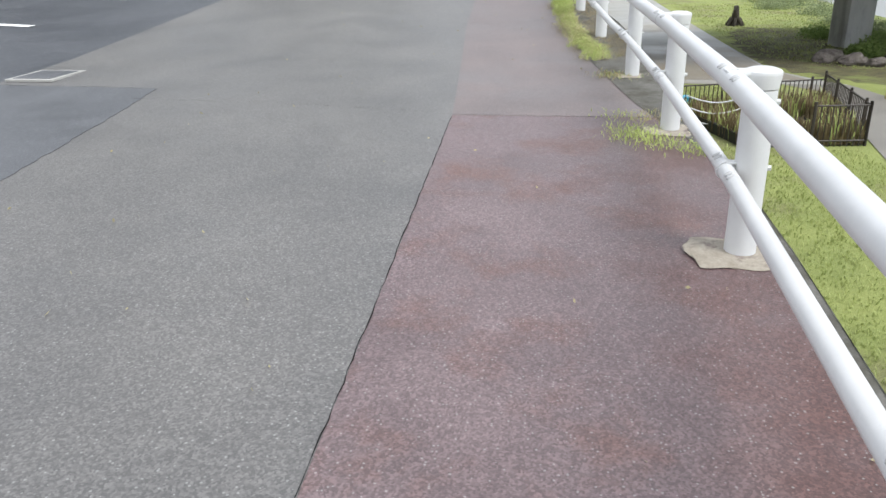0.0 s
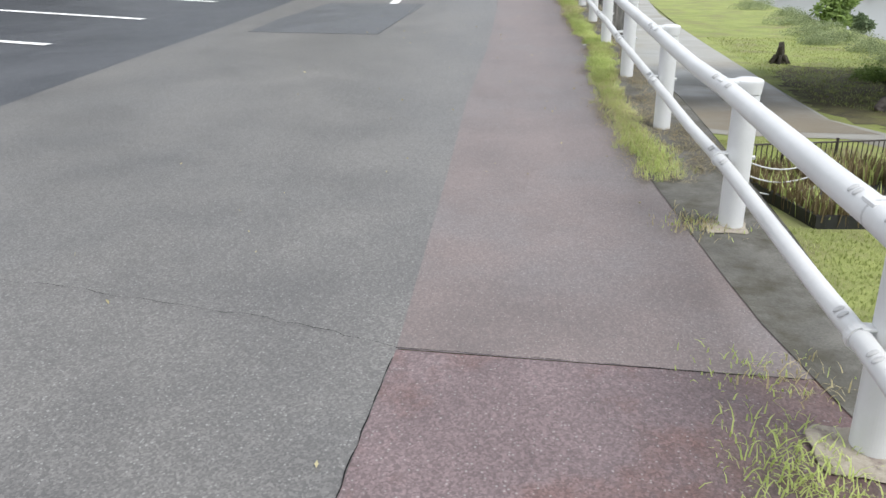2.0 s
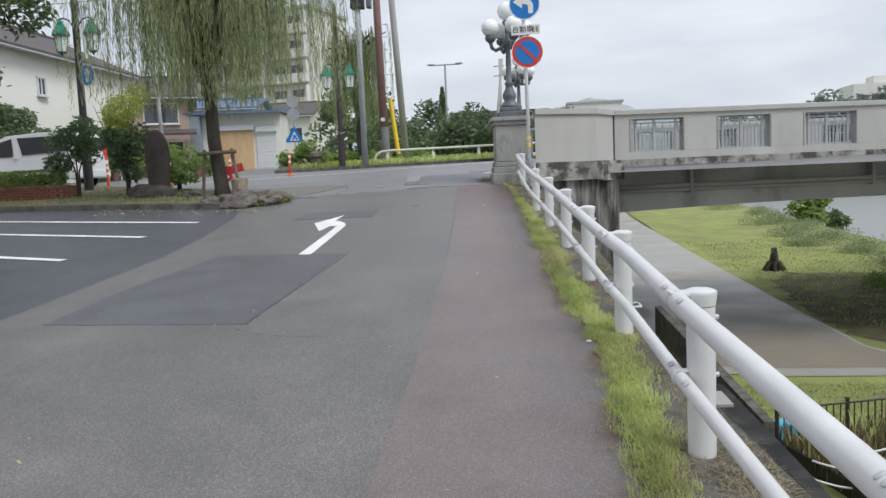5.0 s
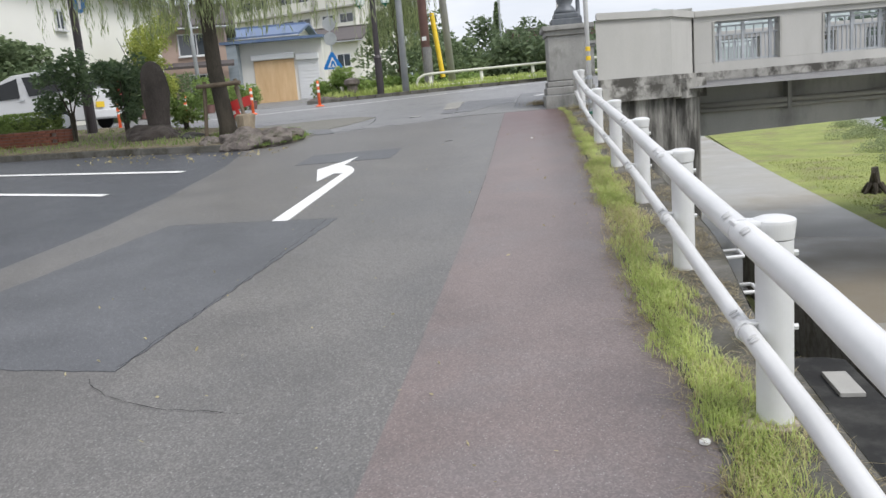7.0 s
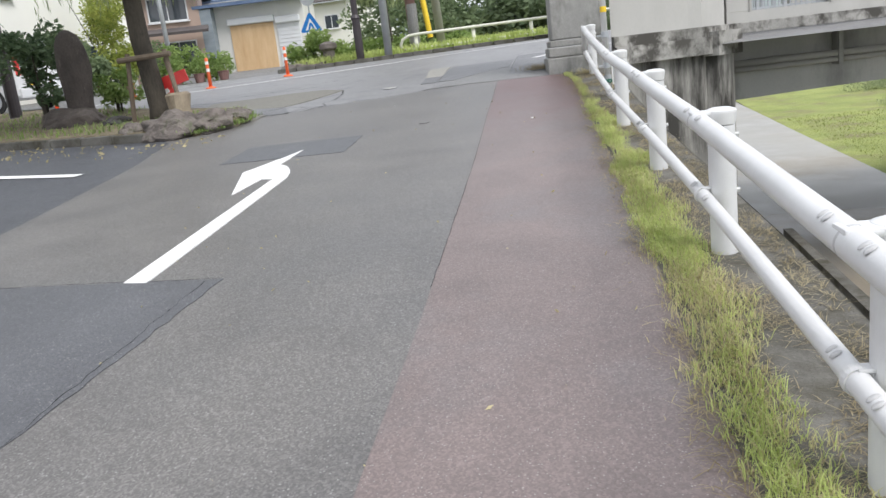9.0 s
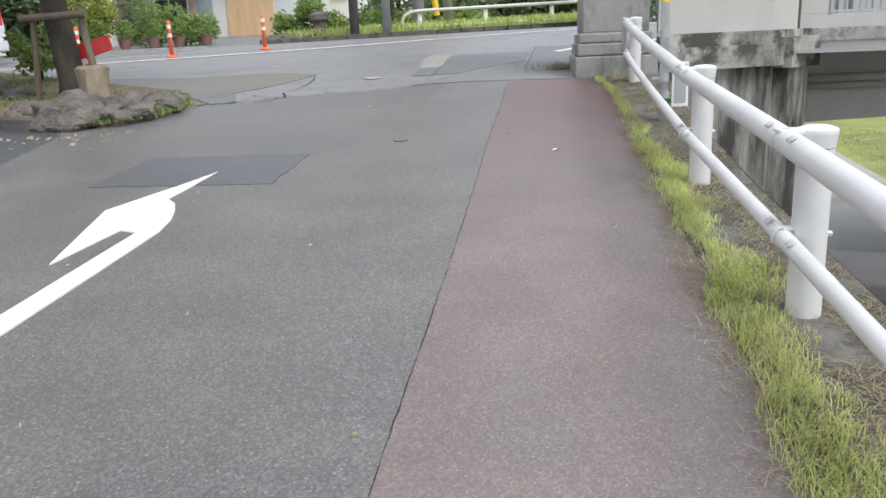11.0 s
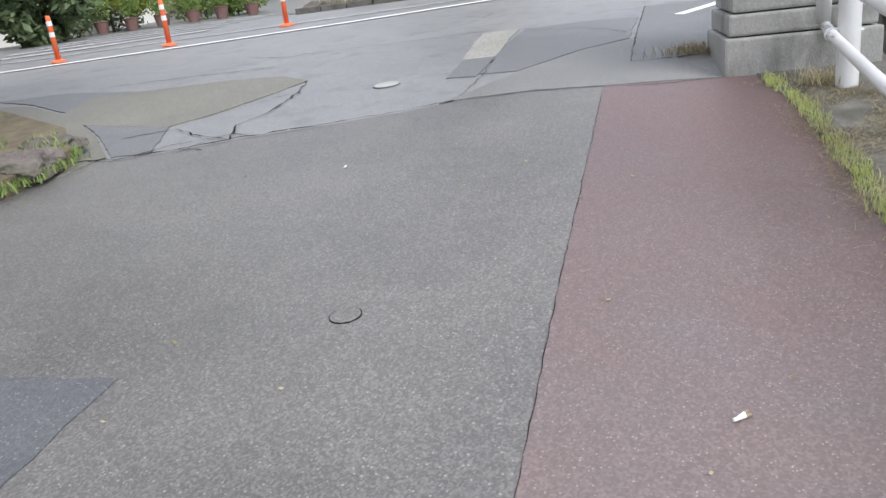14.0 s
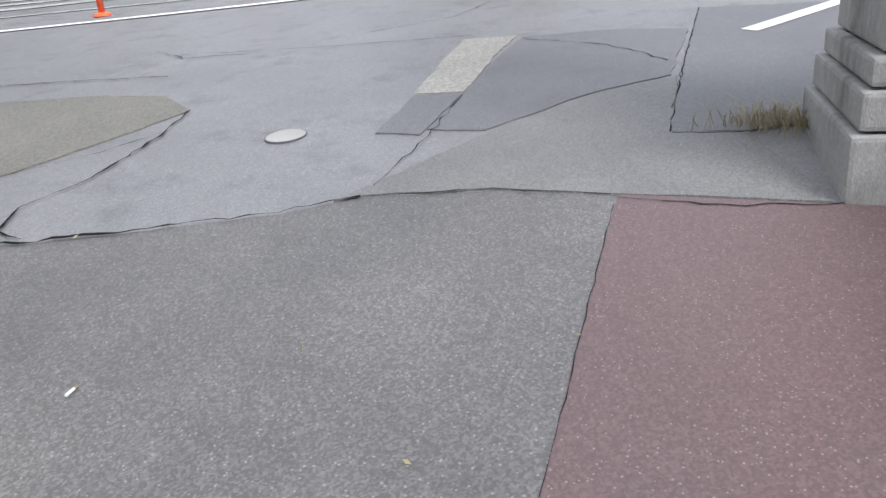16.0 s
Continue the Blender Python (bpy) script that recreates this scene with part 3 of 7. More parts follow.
strip("terrace_lawn", [(-14, 0.6, 7.2), (16, 0.6, 7.2), (19.5, 0.5, 7.7), (23, 0.4, 8.6), (27.2, 0.2, 8.4)], TERRACE + 0.07, M_LAWN, "mown lawn under the retaining wall", "lawn")
strip("river_lawn", [(21.0, 15.0, 18), (23.8, 9.8, 18), (27, 9.2, 18), (29.6, 7.8, 18), (33, 7.8, 18.5), (37, 7.8, 19), (60, 7.8, 19.5), (120, 9.5, 23.5)], TERRACE + 0.075, M_LAWN, "bright mown lawn along the river path", "lawn")
strip("terrace_path", [(26.6, 4.6, 9.6), (27.3, 3.0, 9.1), (29.6, 3.0, 8.0), (33, -1.0, 7.95), (37, -1.0, 7.9), (52, -1.0, 7.9), (87, 0.6, 8.15), (120, 1.0, 9.7)], TERRACE + 0.087, M_PATH, "damp concrete riverside path passing under the bridge", "path")
strip("side_path", [(-14, 7.0, 16), (16, 7.05, 16), (19.5, 7.6, 15.6), (21.6, 8.0, 14.8), (23.7, 8.45, 10.2), (25.2, 8.5, 9.9), (26.58, 7.6, 9.62)], TERRACE + 0.087, M_SIDE_PATH, "damp brownish path joining from the riverside", "path")
strip("muddy_path", [(27.35, 4.4, 8.75), (27.9, 3.2, 8.5), (29.6, 3.2, 7.9), (36.0, 3.2, 7.75), (36.5, 3.6, 5.6)], TERRACE + 0.092, M_PATH_BROWN, "muddy brown stretch of the riverside path", "path")
rnd_e = random.Random(77)
bare = []
for x0, y0, x1, y1 in ((8.2, 30.5, 8.5, 40), (8.5, 40, 10.2, 44.5), (10.2, 44.5, 13.5, 43.5), (13.5, 43.5, 17, 40), (17, 40, 17.4, 25), (17.4, 25, 12, 24.8), (12, 24.8, 9.7, 27.3), (9.7, 27.3, 8.2, 30.5)):
    n_e = int(math.hypot(x1 - x0, y1 - y0) / 0.35)
    bare += [(x0 + (x1 - x0) * i / n_e + rnd_e.uniform(-0.3, 0.3), y0 + (y1 - y0) * i / n_e + rnd_e.uniform(-0.35, 0.35)) for i in range(n_e)]
low_sheet("bare_earth", bare, TERRACE + 0.081, M_BARE, "dark bare earth with thin grass under the bridge", "ground")

# ---- patches, markings and cracks on the paving ----
JOINT = [(-6.6, 26.24), (-6.16, 26.28), (-5.87, 26.31), (-5.39, 26.51), (-5.0, 26.73), (-4.55, 26.9), (-4.16, 27.07), (-3.79, 27.24), (-3.49, 27.45), (-2.9, 27.6), (-2.36, 27.6)]
flat("lane_end", [(seam_x(26.2) + 0.02, 26.2), (-2.31, 27.6)] + JOINT[::-1] + [(-7.2, 26.2)], 0.0, M_LANE, "worn pale grey asphalt where the lane meets the main road", "road")
flat("asphalt_patch", [(-4.88, 14.85), (-2.88, 14.75), (-2.84, 18.34), (-4.68, 18.4), (-4.9, 16.3)], 0.005, M_PATCH, "darker asphalt repair patch in the lane", "road patch")
flat("asphalt_patch", [(-4.97, 23.4), (-3.51, 23.5), (-3.43, 22.5), (-4.9, 22.4)], 0.005, M_PATCH, "dark asphalt repair patch past the arrow", "road patch")
flat("asphalt_patch", [(-5.4, 3.2), (-3.1, 3.4), (-3.58, 6.95), (-5.4, 7.05)], 0.005, M_PATCH, "dark asphalt repair patch beside the lane", "road patch")
flat("asphalt_apron", [(-3.6, 27.39), (-3.2, 28.3), (-2.75, 29.0), (-2.3, 29.35), (-2.22, 28.4), (-1.85, 28.42), (-1.5, 27.64), (-2.36, 27.62), (-2.9, 27.62), (-3.49, 27.47)], 0.006, M_MAIN_LIGHT, "pale worn asphalt apron at the junction", "road patch")
flat("deck_approach", [(-2.24, 28.42), (-1.85, 28.44), (-1.5, 28.6), (-1.1, 31.5), (-2.38, 31.5)], 0.004, M_PATCH_MID, "asphalt strip where the bridge deck begins", "road patch")
flat("concrete_strip", [(-3.9, 29.03), (-3.58, 29.07), (-3.7, 30.63), (-4.12, 30.54)], 0.006, M_STRIP, "pale concrete strip set into the asphalt", "road patch")
flat("trench_patch", [(-3.84, 28.32), (-3.56, 28.31), (-3.57, 29.05), (-3.89, 29.01)], 0.004, M_PATCH_MID, "dark filled trench behind a concrete strip", "road patch")
flat("asphalt_patch", [(-3.55, 28.4), (-3.2, 28.4), (-2.75, 29.05), (-2.34, 29.4), (-2.38, 30.7), (-3.0, 30.75), (-3.64, 30.6)], 0.003, M_PATCH_MID, "darker asphalt beside the concrete strip", "road patch")
flat("brown_patch", [(-7.9, 27.6), (-6.1, 27.2), (-5.84, 27.55), (-5.45, 28.68), (-5.9, 29.0), (-6.6, 29.0), (-8.2, 28.7)], 0.005, M_APRON, "brownish worn asphalt patch at the junction", "road patch")
flat("concrete_apron", [(-10.00, 28.63), (-8.98, 28.51), (-7.75, 27.86), (-6.68, 27.00), (-6.05, 26.38), (-6.11, 25.80), (-6.18, 25.53), (-7.16, 25.99), (-8.79, 27.29)], 0.008, M_APRON, "mossy worn concrete apron round the planted island", "road patch")
flat("dark_patch", [(-9.89, 28.90), (-8.89, 29.05), (-7.37, 28.78), (-6.29, 27.70), (-5.67, 26.44), (-6.00, 26.38), (-6.67, 27.02), (-7.77, 27.92), (-9.00, 28.58)], 0.004, M_PATCH_MID, "dark worn asphalt between the island and the road", "road patch")


def stripe(name, pts, width, material=M_PAINT, lift=0.008, label="worn white painted road line", category="road marking", group="road lines"):
    """A painted line that follows the ground along pts."""
    fine = []
    for a, b in zip(pts, pts[1:]):
        n = max(1, int((Vector(b) - Vector(a)).length / 0.5))
        fine += [tuple(Vector(a).lerp(Vector(b), i / n)) for i in range(n)]
    fine.append(pts[-1])
    verts, faces = [], []
    for i, p in enumerate(fine):
        d = (Vector(fine[min(len(fine) - 1, i + 1)]) - Vector(fine[max(0, i - 1)])).normalized()
        for s in (-0.5, 0.5):
            x, y = p[0] - d.y * width * s, p[1] + d.x * width * s
            verts.append((x, y, gz(x, y) + lift))
    for i in range(len(fine) - 1):
        faces.append((2 * i, 2 * i + 2, 2 * i + 3, 2 * i + 1))
    ob = tagged(new(name, mesh_of(name, verts, faces, material)), label, category, group, "structure")
    return ob


for right, left_end in (((-6.86, 22.55), (-17, 25.2)), ((-6.97, 20.67), (-14, 22.9)), ((-7.0, 18.46), (-12, 20.2)), ((-7.19, 16.02), (-12, 17.4)), ((-7.2, 13.45), (-12, 14.6)), ((-7.28, 10.75), (-12, 11.8))):
    stripe("parking_line", [left_end, right], 0.15, label="white painted parking bay line", group="parking bay lines")
flat("turn_arrow", [(-3.53, 18.35), (-3.36, 18.33), (-3.63, 21.3), (-3.7, 21.56), (-3.79, 21.76), (-3.89, 21.93), (-4.02, 22.06), (-4.05, 22.85), (-4.31, 21.75), (-3.93, 20.7), (-3.91, 21.32), (-3.77, 21.28)], 0.009, M_PAINT, "white painted turn arrow on the lane", "road marking")
stripe("edge_line", [(-40, 24.5), (-15.4, 30.6), (-11.4, 32.1), (-7.1, 33.6), (-1.4, 36.0), (1.5, 36.7), (40, 43.5)], 0.19, label="white edge line of the main road")
stripe("edge_line", [(-36, 28.6), (-16, 33.0), (-12.0, 34.0), (-7.6, 34.9), (-4.0, 35.9)], 0.13, M_PAINT_WORN, label="white edge line of the main road")
for i in range(7):
    y = 35.6 + 1.05 * i
    stripe("crossing_stripe", [(-16.4 - 0.2 * i, y - 1.3), (-11.6 - 0.3 * i, y + 0.3)], 0.4, M_PAINT_WORN, label="worn white zebra crossing stripe", group="zebra crossing")
stripe("edge_line", [(-1.95, 30.55), (-1.25, 31.6), (2.5, 32.5), (30, 37.4)], 0.14, label="white edge line on the bridge deck")


def crack(pts, width=0.012, seed=1, wob=0.014, name="crack", label="fine crack in the asphalt", material=M_CRACK, lift=0.0065):
    rnd = random.Random(seed)
    fine = []
    for a, b in zip(pts, pts[1:]):
        n = max(2, int((Vector(b) - Vector(a)).length / 0.07))
        for i in range(n):
            p = Vector(a).lerp(Vector(b), i / n)
            fine.append((p.x + rnd.uniform(-1, 1) * wob, p.y + rnd.uniform(-1, 1) * wob))
    fine.append(pts[-1])
    verts, faces = [], []
    for i, p in enumerate(fine):
        q, r = Vector(fine[max(0, i - 1)]), Vector(fine[min(len(fine) - 1, i + 1)])
        d = (r - q).normalized()
        w = width * rnd.uniform(0.12, 1.1) / 2
        for s in (-1, 1):
            x, y = p[0] - d.y * w * s, p[1] + d.x * w * s
            verts.append((x, y, gz(x, y) + lift))
    for i in range(len(fine) - 1):
        faces.append((2 * i, 2 * i + 2, 2 * i + 3, 2 * i + 1))
    return tagged(new(name, mesh_of(name, verts, faces, material)), label, "crack", kind="structure")


crack([(seam_x(y), y) for y in np.arange(-2, 6.1, 0.5)], 0.005, 2, 0.004, label="open joint between red and grey asphalt")
crack([(seam_x(y), y) for y in np.arange(18, 27.6, 0.5)], 0.0036, 3, 0.004, label="open joint between red and grey asphalt")
crack([(seam_x(6.08), 6.08), (0.2, 6.07), (0.75, 6.05)], 0.004, 4, 0.004, label="straight joint across the red footway")
crack([(-3.6, 6.5), (-2.4, 6.42), (-1.3, 6.25), (seam_x(6.08), 6.08)], 0.0035, 5, 0.014)
crack([(-2.97, 14.64), (-2.73, 14.44), (-2.5, 14.35), (-2.32, 14.3), (-2.11, 14.28), (-1.88, 14.26)], 0.004, 6, 0.016)
crack(JOINT[:9], 0.03, 7, 0.022, label="open ragged joint where the lane meets the main road", lift=0.011)
crack(JOINT[8:], 0.012, 27, 0.012, label="open ragged joint where the lane meets the main road", lift=0.011)
crack([(-5.1, 26.7), (-5.3, 27.1), (-5.2, 27.5), (-5.3, 28.2), (-5.45, 28.7)], 0.022, 8)
crack([(-5.84, 27.5), (-5.5, 27.9), (-5.3, 28.3)], 0.008, 9)
crack([(-3.49, 27.58), (-3.5, 28.3), (-3.56, 29.0)], 0.009, 10)
crack([(-2.34, 27.58), (-1.9, 27.55), (-1.45, 27.63)], 0.012, 11, label="joint at the end of the red footway")
crack([(-2.22, 28.4), (-2.3, 29.8), (-2.38, 31.5)], 0.009, 12, 0.006, label="expansion joint where the bridge deck begins")
crack([(-2.2, 28.38), (-1.9, 28.42), (-1.5, 28.6)], 0.009, 13)
crack([(-6.9, 30.2), (-5.5, 30.4), (-4.1, 30.7)], 0.012, 14)
crack([(-3.6, 30.5), (-2.9, 30.2), (-2.4, 29.7)], 0.012, 15)
crack([(-5.2, 31.0), (-4.6, 31.6), (-4.5, 32.4)], 0.012, 16)
crack([(-2.95, 18.3), (-2.87, 16.5), (-2.9, 14.8)], 0.005, 17)
crack([(-4.68, 18.4), (-3.6, 18.37), (-2.85, 18.34)], 0.007, 18)
crack([(-5.3, 7.05), (-4.3, 7.0), (-3.58, 6.95)], 0.008, 19)


for k, pts in enumerate((((-5.9, 26.25), (-5.6, 26.6), (-5.15, 26.85), (-4.95, 26.8)), ((-5.75, 26.35), (-5.45, 26.5), (-5.2, 26.45)), ((-5.4, 26.4), (-5.3, 26.7), (-5.1, 26.75)), ((-6.3, 26.9), (-5.9, 27.1), (-5.6, 26.9), (-5.2, 26.75)), ((-7.2, 30.4), (-6.6, 30.1), (-6.0, 30.2)), ((-8.4, 29.2), (-7.2, 29.4), (-6.3, 29.5)))):
    crack(pts, 0.016, 60 + k, 0.02)


def manhole(x, y, r, material, label, ring=M_PATCH):
    m = thing("manhole_cover", (x, y, gz(x, y)), label, "manhole cover")
    m.rotation_euler = (radians(4), 0, 0)
    bm = B()
    turned(bm, [(r, -0.03), (r, 0.004), (r * 0.97, 0.006), (r * 0.9, 0.006)], 28)
    part("lid", bm, material, m)
    bm = B()
    turned(bm, [(r * 1.06, -0.03), (r * 1.06, 0.0035), (r * 1.0, 0.0035)], 28)
    part("rim", bm, ring, m)
    return m


manhole(-2.84, 24.02, 0.062, M_LANE, "small round asphalt-filled valve cover in the lane", M_CRACK)
manhole(-4.4, 28.25, 0.12, M_CONC, "small round pale valve cover in the road")
d = thing("drain_cover", (-5.04, 7.52, gz(-5, 7.5)), "rectangular drain cover with a yellowish frame", "drain cover")
part("frame", box(B(), (0, 0, 0.006), (0.5, 0.62, 0.02)), M_CONC, d)
part("plate", box(B(), (0, 0, 0.012), (0.4, 0.5, 0.016)), M_PATCH, d)

# ---- white guard fence ----
POST_Y = (-3.1, -0.98, 1.2, 3.36, 5.64, 7.7, 9.95, 12.05, 14.2, 16.26, 18.3, 20.36, 22.48, 27.15)
fence = thing("guard_fence", (0, 0, 0), "white painted steel pipe fence with thick round posts", "fence")
bm = B()
turned(bm, [(0.067, -0.05), (0.067, 0.732), (0.064, 0.734)], 48)
post_mesh = part("post", bm, M_WHITE, fence, smooth=False)
bm = B()
turned(bm, [(0.0685, 0.737), (0.0695, 0.74), (0.0765, 0.795), (0.0755, 0.806), (0.068, 0.812), (0.045, 0.82), (0.01, 0.823)], 48)
cap_mesh = part("cap", bm, M_WHITE, post_mesh)
BOLT = None


def rail_dir(y):
    return math.atan2(post_x(y + 0.5) - post_x(y - 0.5), 1.0)


def bolt_dome(parent, at, tilt):
    """A flattened rivet head on a rail."""
    global BOLT
    if BOLT is None:
        ob = part("rivet", turned(B(), [(0.013, 0.0), (0.012, 0.004), (0.008, 0.007), (0.002, 0.008)], 10), M_RIVET, parent)
        BOLT = ob.data
    else:
        ob = new("rivet", BOLT)
        ob.parent = parent
    ob.location, ob.rotation_euler, ob.scale = at, (0, radians(tilt), 0), (1.5, 0.85, 1)


RAILS = ((0.765, 0.048, -0.114, "upper_rail"), (0.388, 0.034, -0.1, "lower_rail"))
for i, y in enumerate(POST_Y):
    p = post_mesh if i == 0 else new("post", post_mesh.data)
    c = cap_mesh if i == 0 else new("cap", cap_mesh.data)
    p.parent, c.parent = fence, p
    p.location = (post_x(y), y, gz(post_x(y), y) - sink(y))
    a = -rail_dir(y)
    br = part("bridge_plate", box(B(), (-0.085, 0, 0.797), (0.13, 0.1, 0.026), bevel=0.01), M_WHITE, p)
    br.rotation_euler = (0, 0, a)
    bm = B()
    tube(bm, [(-0.1 + 0.038 * math.cos(q), 0, 0.388 + 0.038 * math.sin(q)) for q in np.linspace(0, 2 * math.pi, 19)], 0.006, 6)
    for v in bm.verts:
        v.co.y *= 3.6
    st = part("rail_strap", bm, M_WHITE, p)
    st.rotation_euler = (0, 0, a)
    br = part("bracket", box(B(), (-0.055, 0, 0.422), (0.1, 0.05, 0.01), bevel=0.003), M_WHITE, p)
    br.rotation_euler = (0, 0, a)
    br = part("bracket", box(B(), (-0.055, 0, 0.355), (0.06, 0.04, 0.01), bevel=0.003), M_WHITE, p)
    br.rotation_euler = (0, 0, a)
    for h in (0.4, 0.68):
        part("nut", tube(B(), [(0.064, 0, h), (0.082, 0, h)], 0.013, 6), M_WHITE, p)
for h, r, off, name in RAILS:
    pts = []
    for y in list(np.arange(-3.1, 27.2, 0.35)):
        x = post_x(y)
        pts.append((x + off, y, gz(x, y) + h - sink(y)))
    x = post_x(27.2)
    if name == "upper_rail":
        z = gz(x, 27.3) - sink(27)
        pts += [(x + off, 27.3, z + h - 0.01), (x + off, 27.42, z + h - 0.06), (x + off, 27.5, z + h - 0.16), (x + off, 27.52, z + 0.42)]
    else:
        pts += [(x + off, 27.3, gz(x, 27.3) + h - sink(27)), (x + off, 27.5, gz(x, 27.4) + h - sink(27))]
    rl = part(name, tube(B(), pts, r, 24), M_WHITE, fence, smooth=True)
    for y in POST_Y[1:]:
        yy = y - 0.02
        q = (post_x(yy) + off, yy, gz(post_x(yy), yy) + h - sink(yy))
        q2 = (post_x(yy + 0.02) + off, yy + 0.012, gz(post_x(yy), yy + 0.012) + h - sink(yy))
        part("joint_ring", tube(B(), [q, q2], r + 0.0012, 24), M_RIVET, rl)
        for dy in (-0.16, 0.13):
            y2 = yy + dy
            for s in (-0.02, 0.02):
                bolt_dome(rl, (post_x(y2) + off - r * 0.55, y2 + s, gz(post_x(y2), y2) + h - sink(y2) + r * 0.835), -33)
# flat mortar footings at the nearest posts
for y, w in ((1.2, 0.15), (3.36, 0.19), (5.64, 0.16), (7.7, 0.12), (14.2, 0.1)):
    bm = B()
    lump(bm, (0, 0, 0), (w, w * 0.8, 0.009), y, 0.3, 4, 1.1)
    for v in bm.verts:
        q = max(0.7, max(abs(v.co.x), abs(v.co.y)) / max(1e-6, math.hypot(v.co.x, v.co.y)))
        v.co.x, v.co.y = v.co.x / q ** 0.7, v.co.y / q ** 0.7
    c = part("mortar_footing", bm, M_MORTAR_PALE)
    c.rotation_euler = (radians(4), 0, 0)
    c.location = (post_x(y) - 0.03, y - 0.02, gz(0, y) + 0.016)
    tagged(c, "flat trowelled mortar footing round a fence post", "footing", "mortar footings")

# ---- bridge ----
bridge = thing("bridge", (1.72, 30.22, 0), "grey concrete bridge with solid parapet and barred openings", "bridge", turn=10)
LEN = 75.0
Z_LEDGE, Z_TOP = 1.98, 3.35


def parapet(y0, face, parent):
    """One parapet along local x at local y0, with its openings and bars; face is -1 or 1."""
    bm = B()
    box(bm, (LEN / 2, y0, Z_LEDGE - 0.08), (LEN, 0.62, 0.2), bevel=0.015)
    part("ledge", bm, M_BAND, parent, "stained concrete ledge")
    part("coping", box(B(), (LEN / 2, y0, Z_TOP - 0.07), (LEN, 0.42, 0.14), bevel=0.02), M_PARAPET, parent)
    part("base_course", box(B(), (LEN / 2, y0, Z_LEDGE + 0.12), (LEN, 0.3, 0.2)), M_PARAPET, parent)
    part("top_course", box(B(), (LEN / 2, y0, Z_TOP - 0.2), (LEN, 0.3, 0.12)), M_PARAPET, parent)
    k = 0
    x = 0.0
    while x < LEN - 2.6:
        w0 = 0.42 if k == 0 else 0.9
        zmid, zh = (Z_LEDGE + 0.22 + Z_TOP - 0.26) / 2, Z_TOP - 0.26 - Z_LEDGE - 0.22
        part("panel", box(B(), (x + w0 / 2, y0, zmid), (w0, 0.3, zh), bevel=0.006), M_PARAPET, parent)
        x += w0
        gr = B()
        for h in (0.02, 0.11, 0.3, zh - 0.03):
            box(gr, (x + 0.765, y0, Z_TOP - 0.26 - h), (1.53, 0.045, 0.035))
        for i in range(1, 15):
            xi = x + 0.102 * i
            if i in (2, 7, 13):
                box(gr, (xi, y0, zmid), (0.06, 0.06, zh))
            else:
                box(gr, (xi, y0, zmid - 0.15), (0.026, 0.03, zh - 0.3))
            if i % 2:
                box(gr, (xi + 0.05, y0, Z_TOP - 0.26 - 0.2), (0.022, 0.028, 0.2))
        g_ = part("grille", gr, M_STEEL, parent, "grey metal bars")
        for sx in (0.02, 1.51):
            part("opening_jamb", box(B(), (x + sx, y0, zmid), (0.04, 0.34, zh)), M_CONC, parent)
        x += 1.53
        k += 1


parapet(0.2, -1, bridge)
bridge_far = thing("bridge_parapet", (1.72 - 1.3, 30.22 + 8.2, 0), "far concrete parapet of the bridge with barred openings", "parapet", turn=10)
parapet(0.2, 1, bridge_far)
part("deck", box(B(), (LEN / 2 - 0.5, 4.2, 1.86), (LEN, 8.6, 0.2)), M_MAIN, bridge)
part("upper_girder", box(B(), (LEN / 2, 0.75, 1.44), (LEN, 0.4, 0.76)), M_GIRDER, bridge)
bm = B()
n_ = 60
lo, hi = [], []
for i in range(n_ + 1):
    x = LEN * i / n_
    s = (x % 16.0) / 16.0
    drop = 0.62 + 0.16 * (2 * s - 1) ** 2
    lo.append((x, 1.2 - drop + 0.1))
for yy in (0.55, 1.0):
    for x, z in lo:
        bm.verts.new((x, yy, z))
    for x, z in lo:
        bm.verts.new((x, yy, 1.06))
bm.verts.ensure_lookup_table()
m_ = n_ + 1
for i in range(n_):
    for o in (0, 2 * m_):
        bm.faces.new((bm.verts[o + i], bm.verts[o + i + 1], bm.verts[o + m_ + i + 1], bm.verts[o + m_ + i]))
    bm.faces.new((bm.verts[i], bm.verts[i + 1], bm.verts[2 * m_ + i + 1], bm.verts[2 * m_ + i]))
    bm.faces.new((bm.verts[m_ + i], bm.verts[m_ + i + 1], bm.verts[3 * m_ + i + 1], bm.verts[3 * m_ + i]))
bmesh.ops.recalc_face_normals(bm, faces=bm.faces)
part("lower_girder", bm, M_GIRDER, bridge)
for k in range(1, 5):
    part("cross_girder", box(B(), (LEN / 2, 0.75 + 1.8 * k, 1.2), (LEN, 0.4, 1.2)), M_GIRDER, bridge)
for z, r in ((1.24, 0.06), (1.12, 0.045)):
    part("service_pipe", tube(B(), [(0.1, 0.32, z), (LEN - 1, 0.32, z)], r, 10), M_PARAPET, bridge, smooth=True)
for k in range(14):
    part("pipe_hanger", box(B(), (2.2 + 5.2 * k, 0.38, 1.4), (0.08, 0.3, 0.75)), M_GIRDER, bridge)
for xx in (12.0, 30, 48, 66):
    part("river_pier", box(B(), (xx + 0.05, 4.2, -1.6), (1.2, 1.5, 5.2), bevel=0.25), M_GIRDER, bridge)
    part("river_pier", box(B(), (xx + 3.85, 3.4, -1.6), (1.35, 1.4, 5.2), bevel=0.25), M_CONC, bridge)
    part("pier_web", box(B(), (xx + 2.0, 4.6, -0.1), (3.0, 1.4, 2.2)), M_GIRDER, bridge)

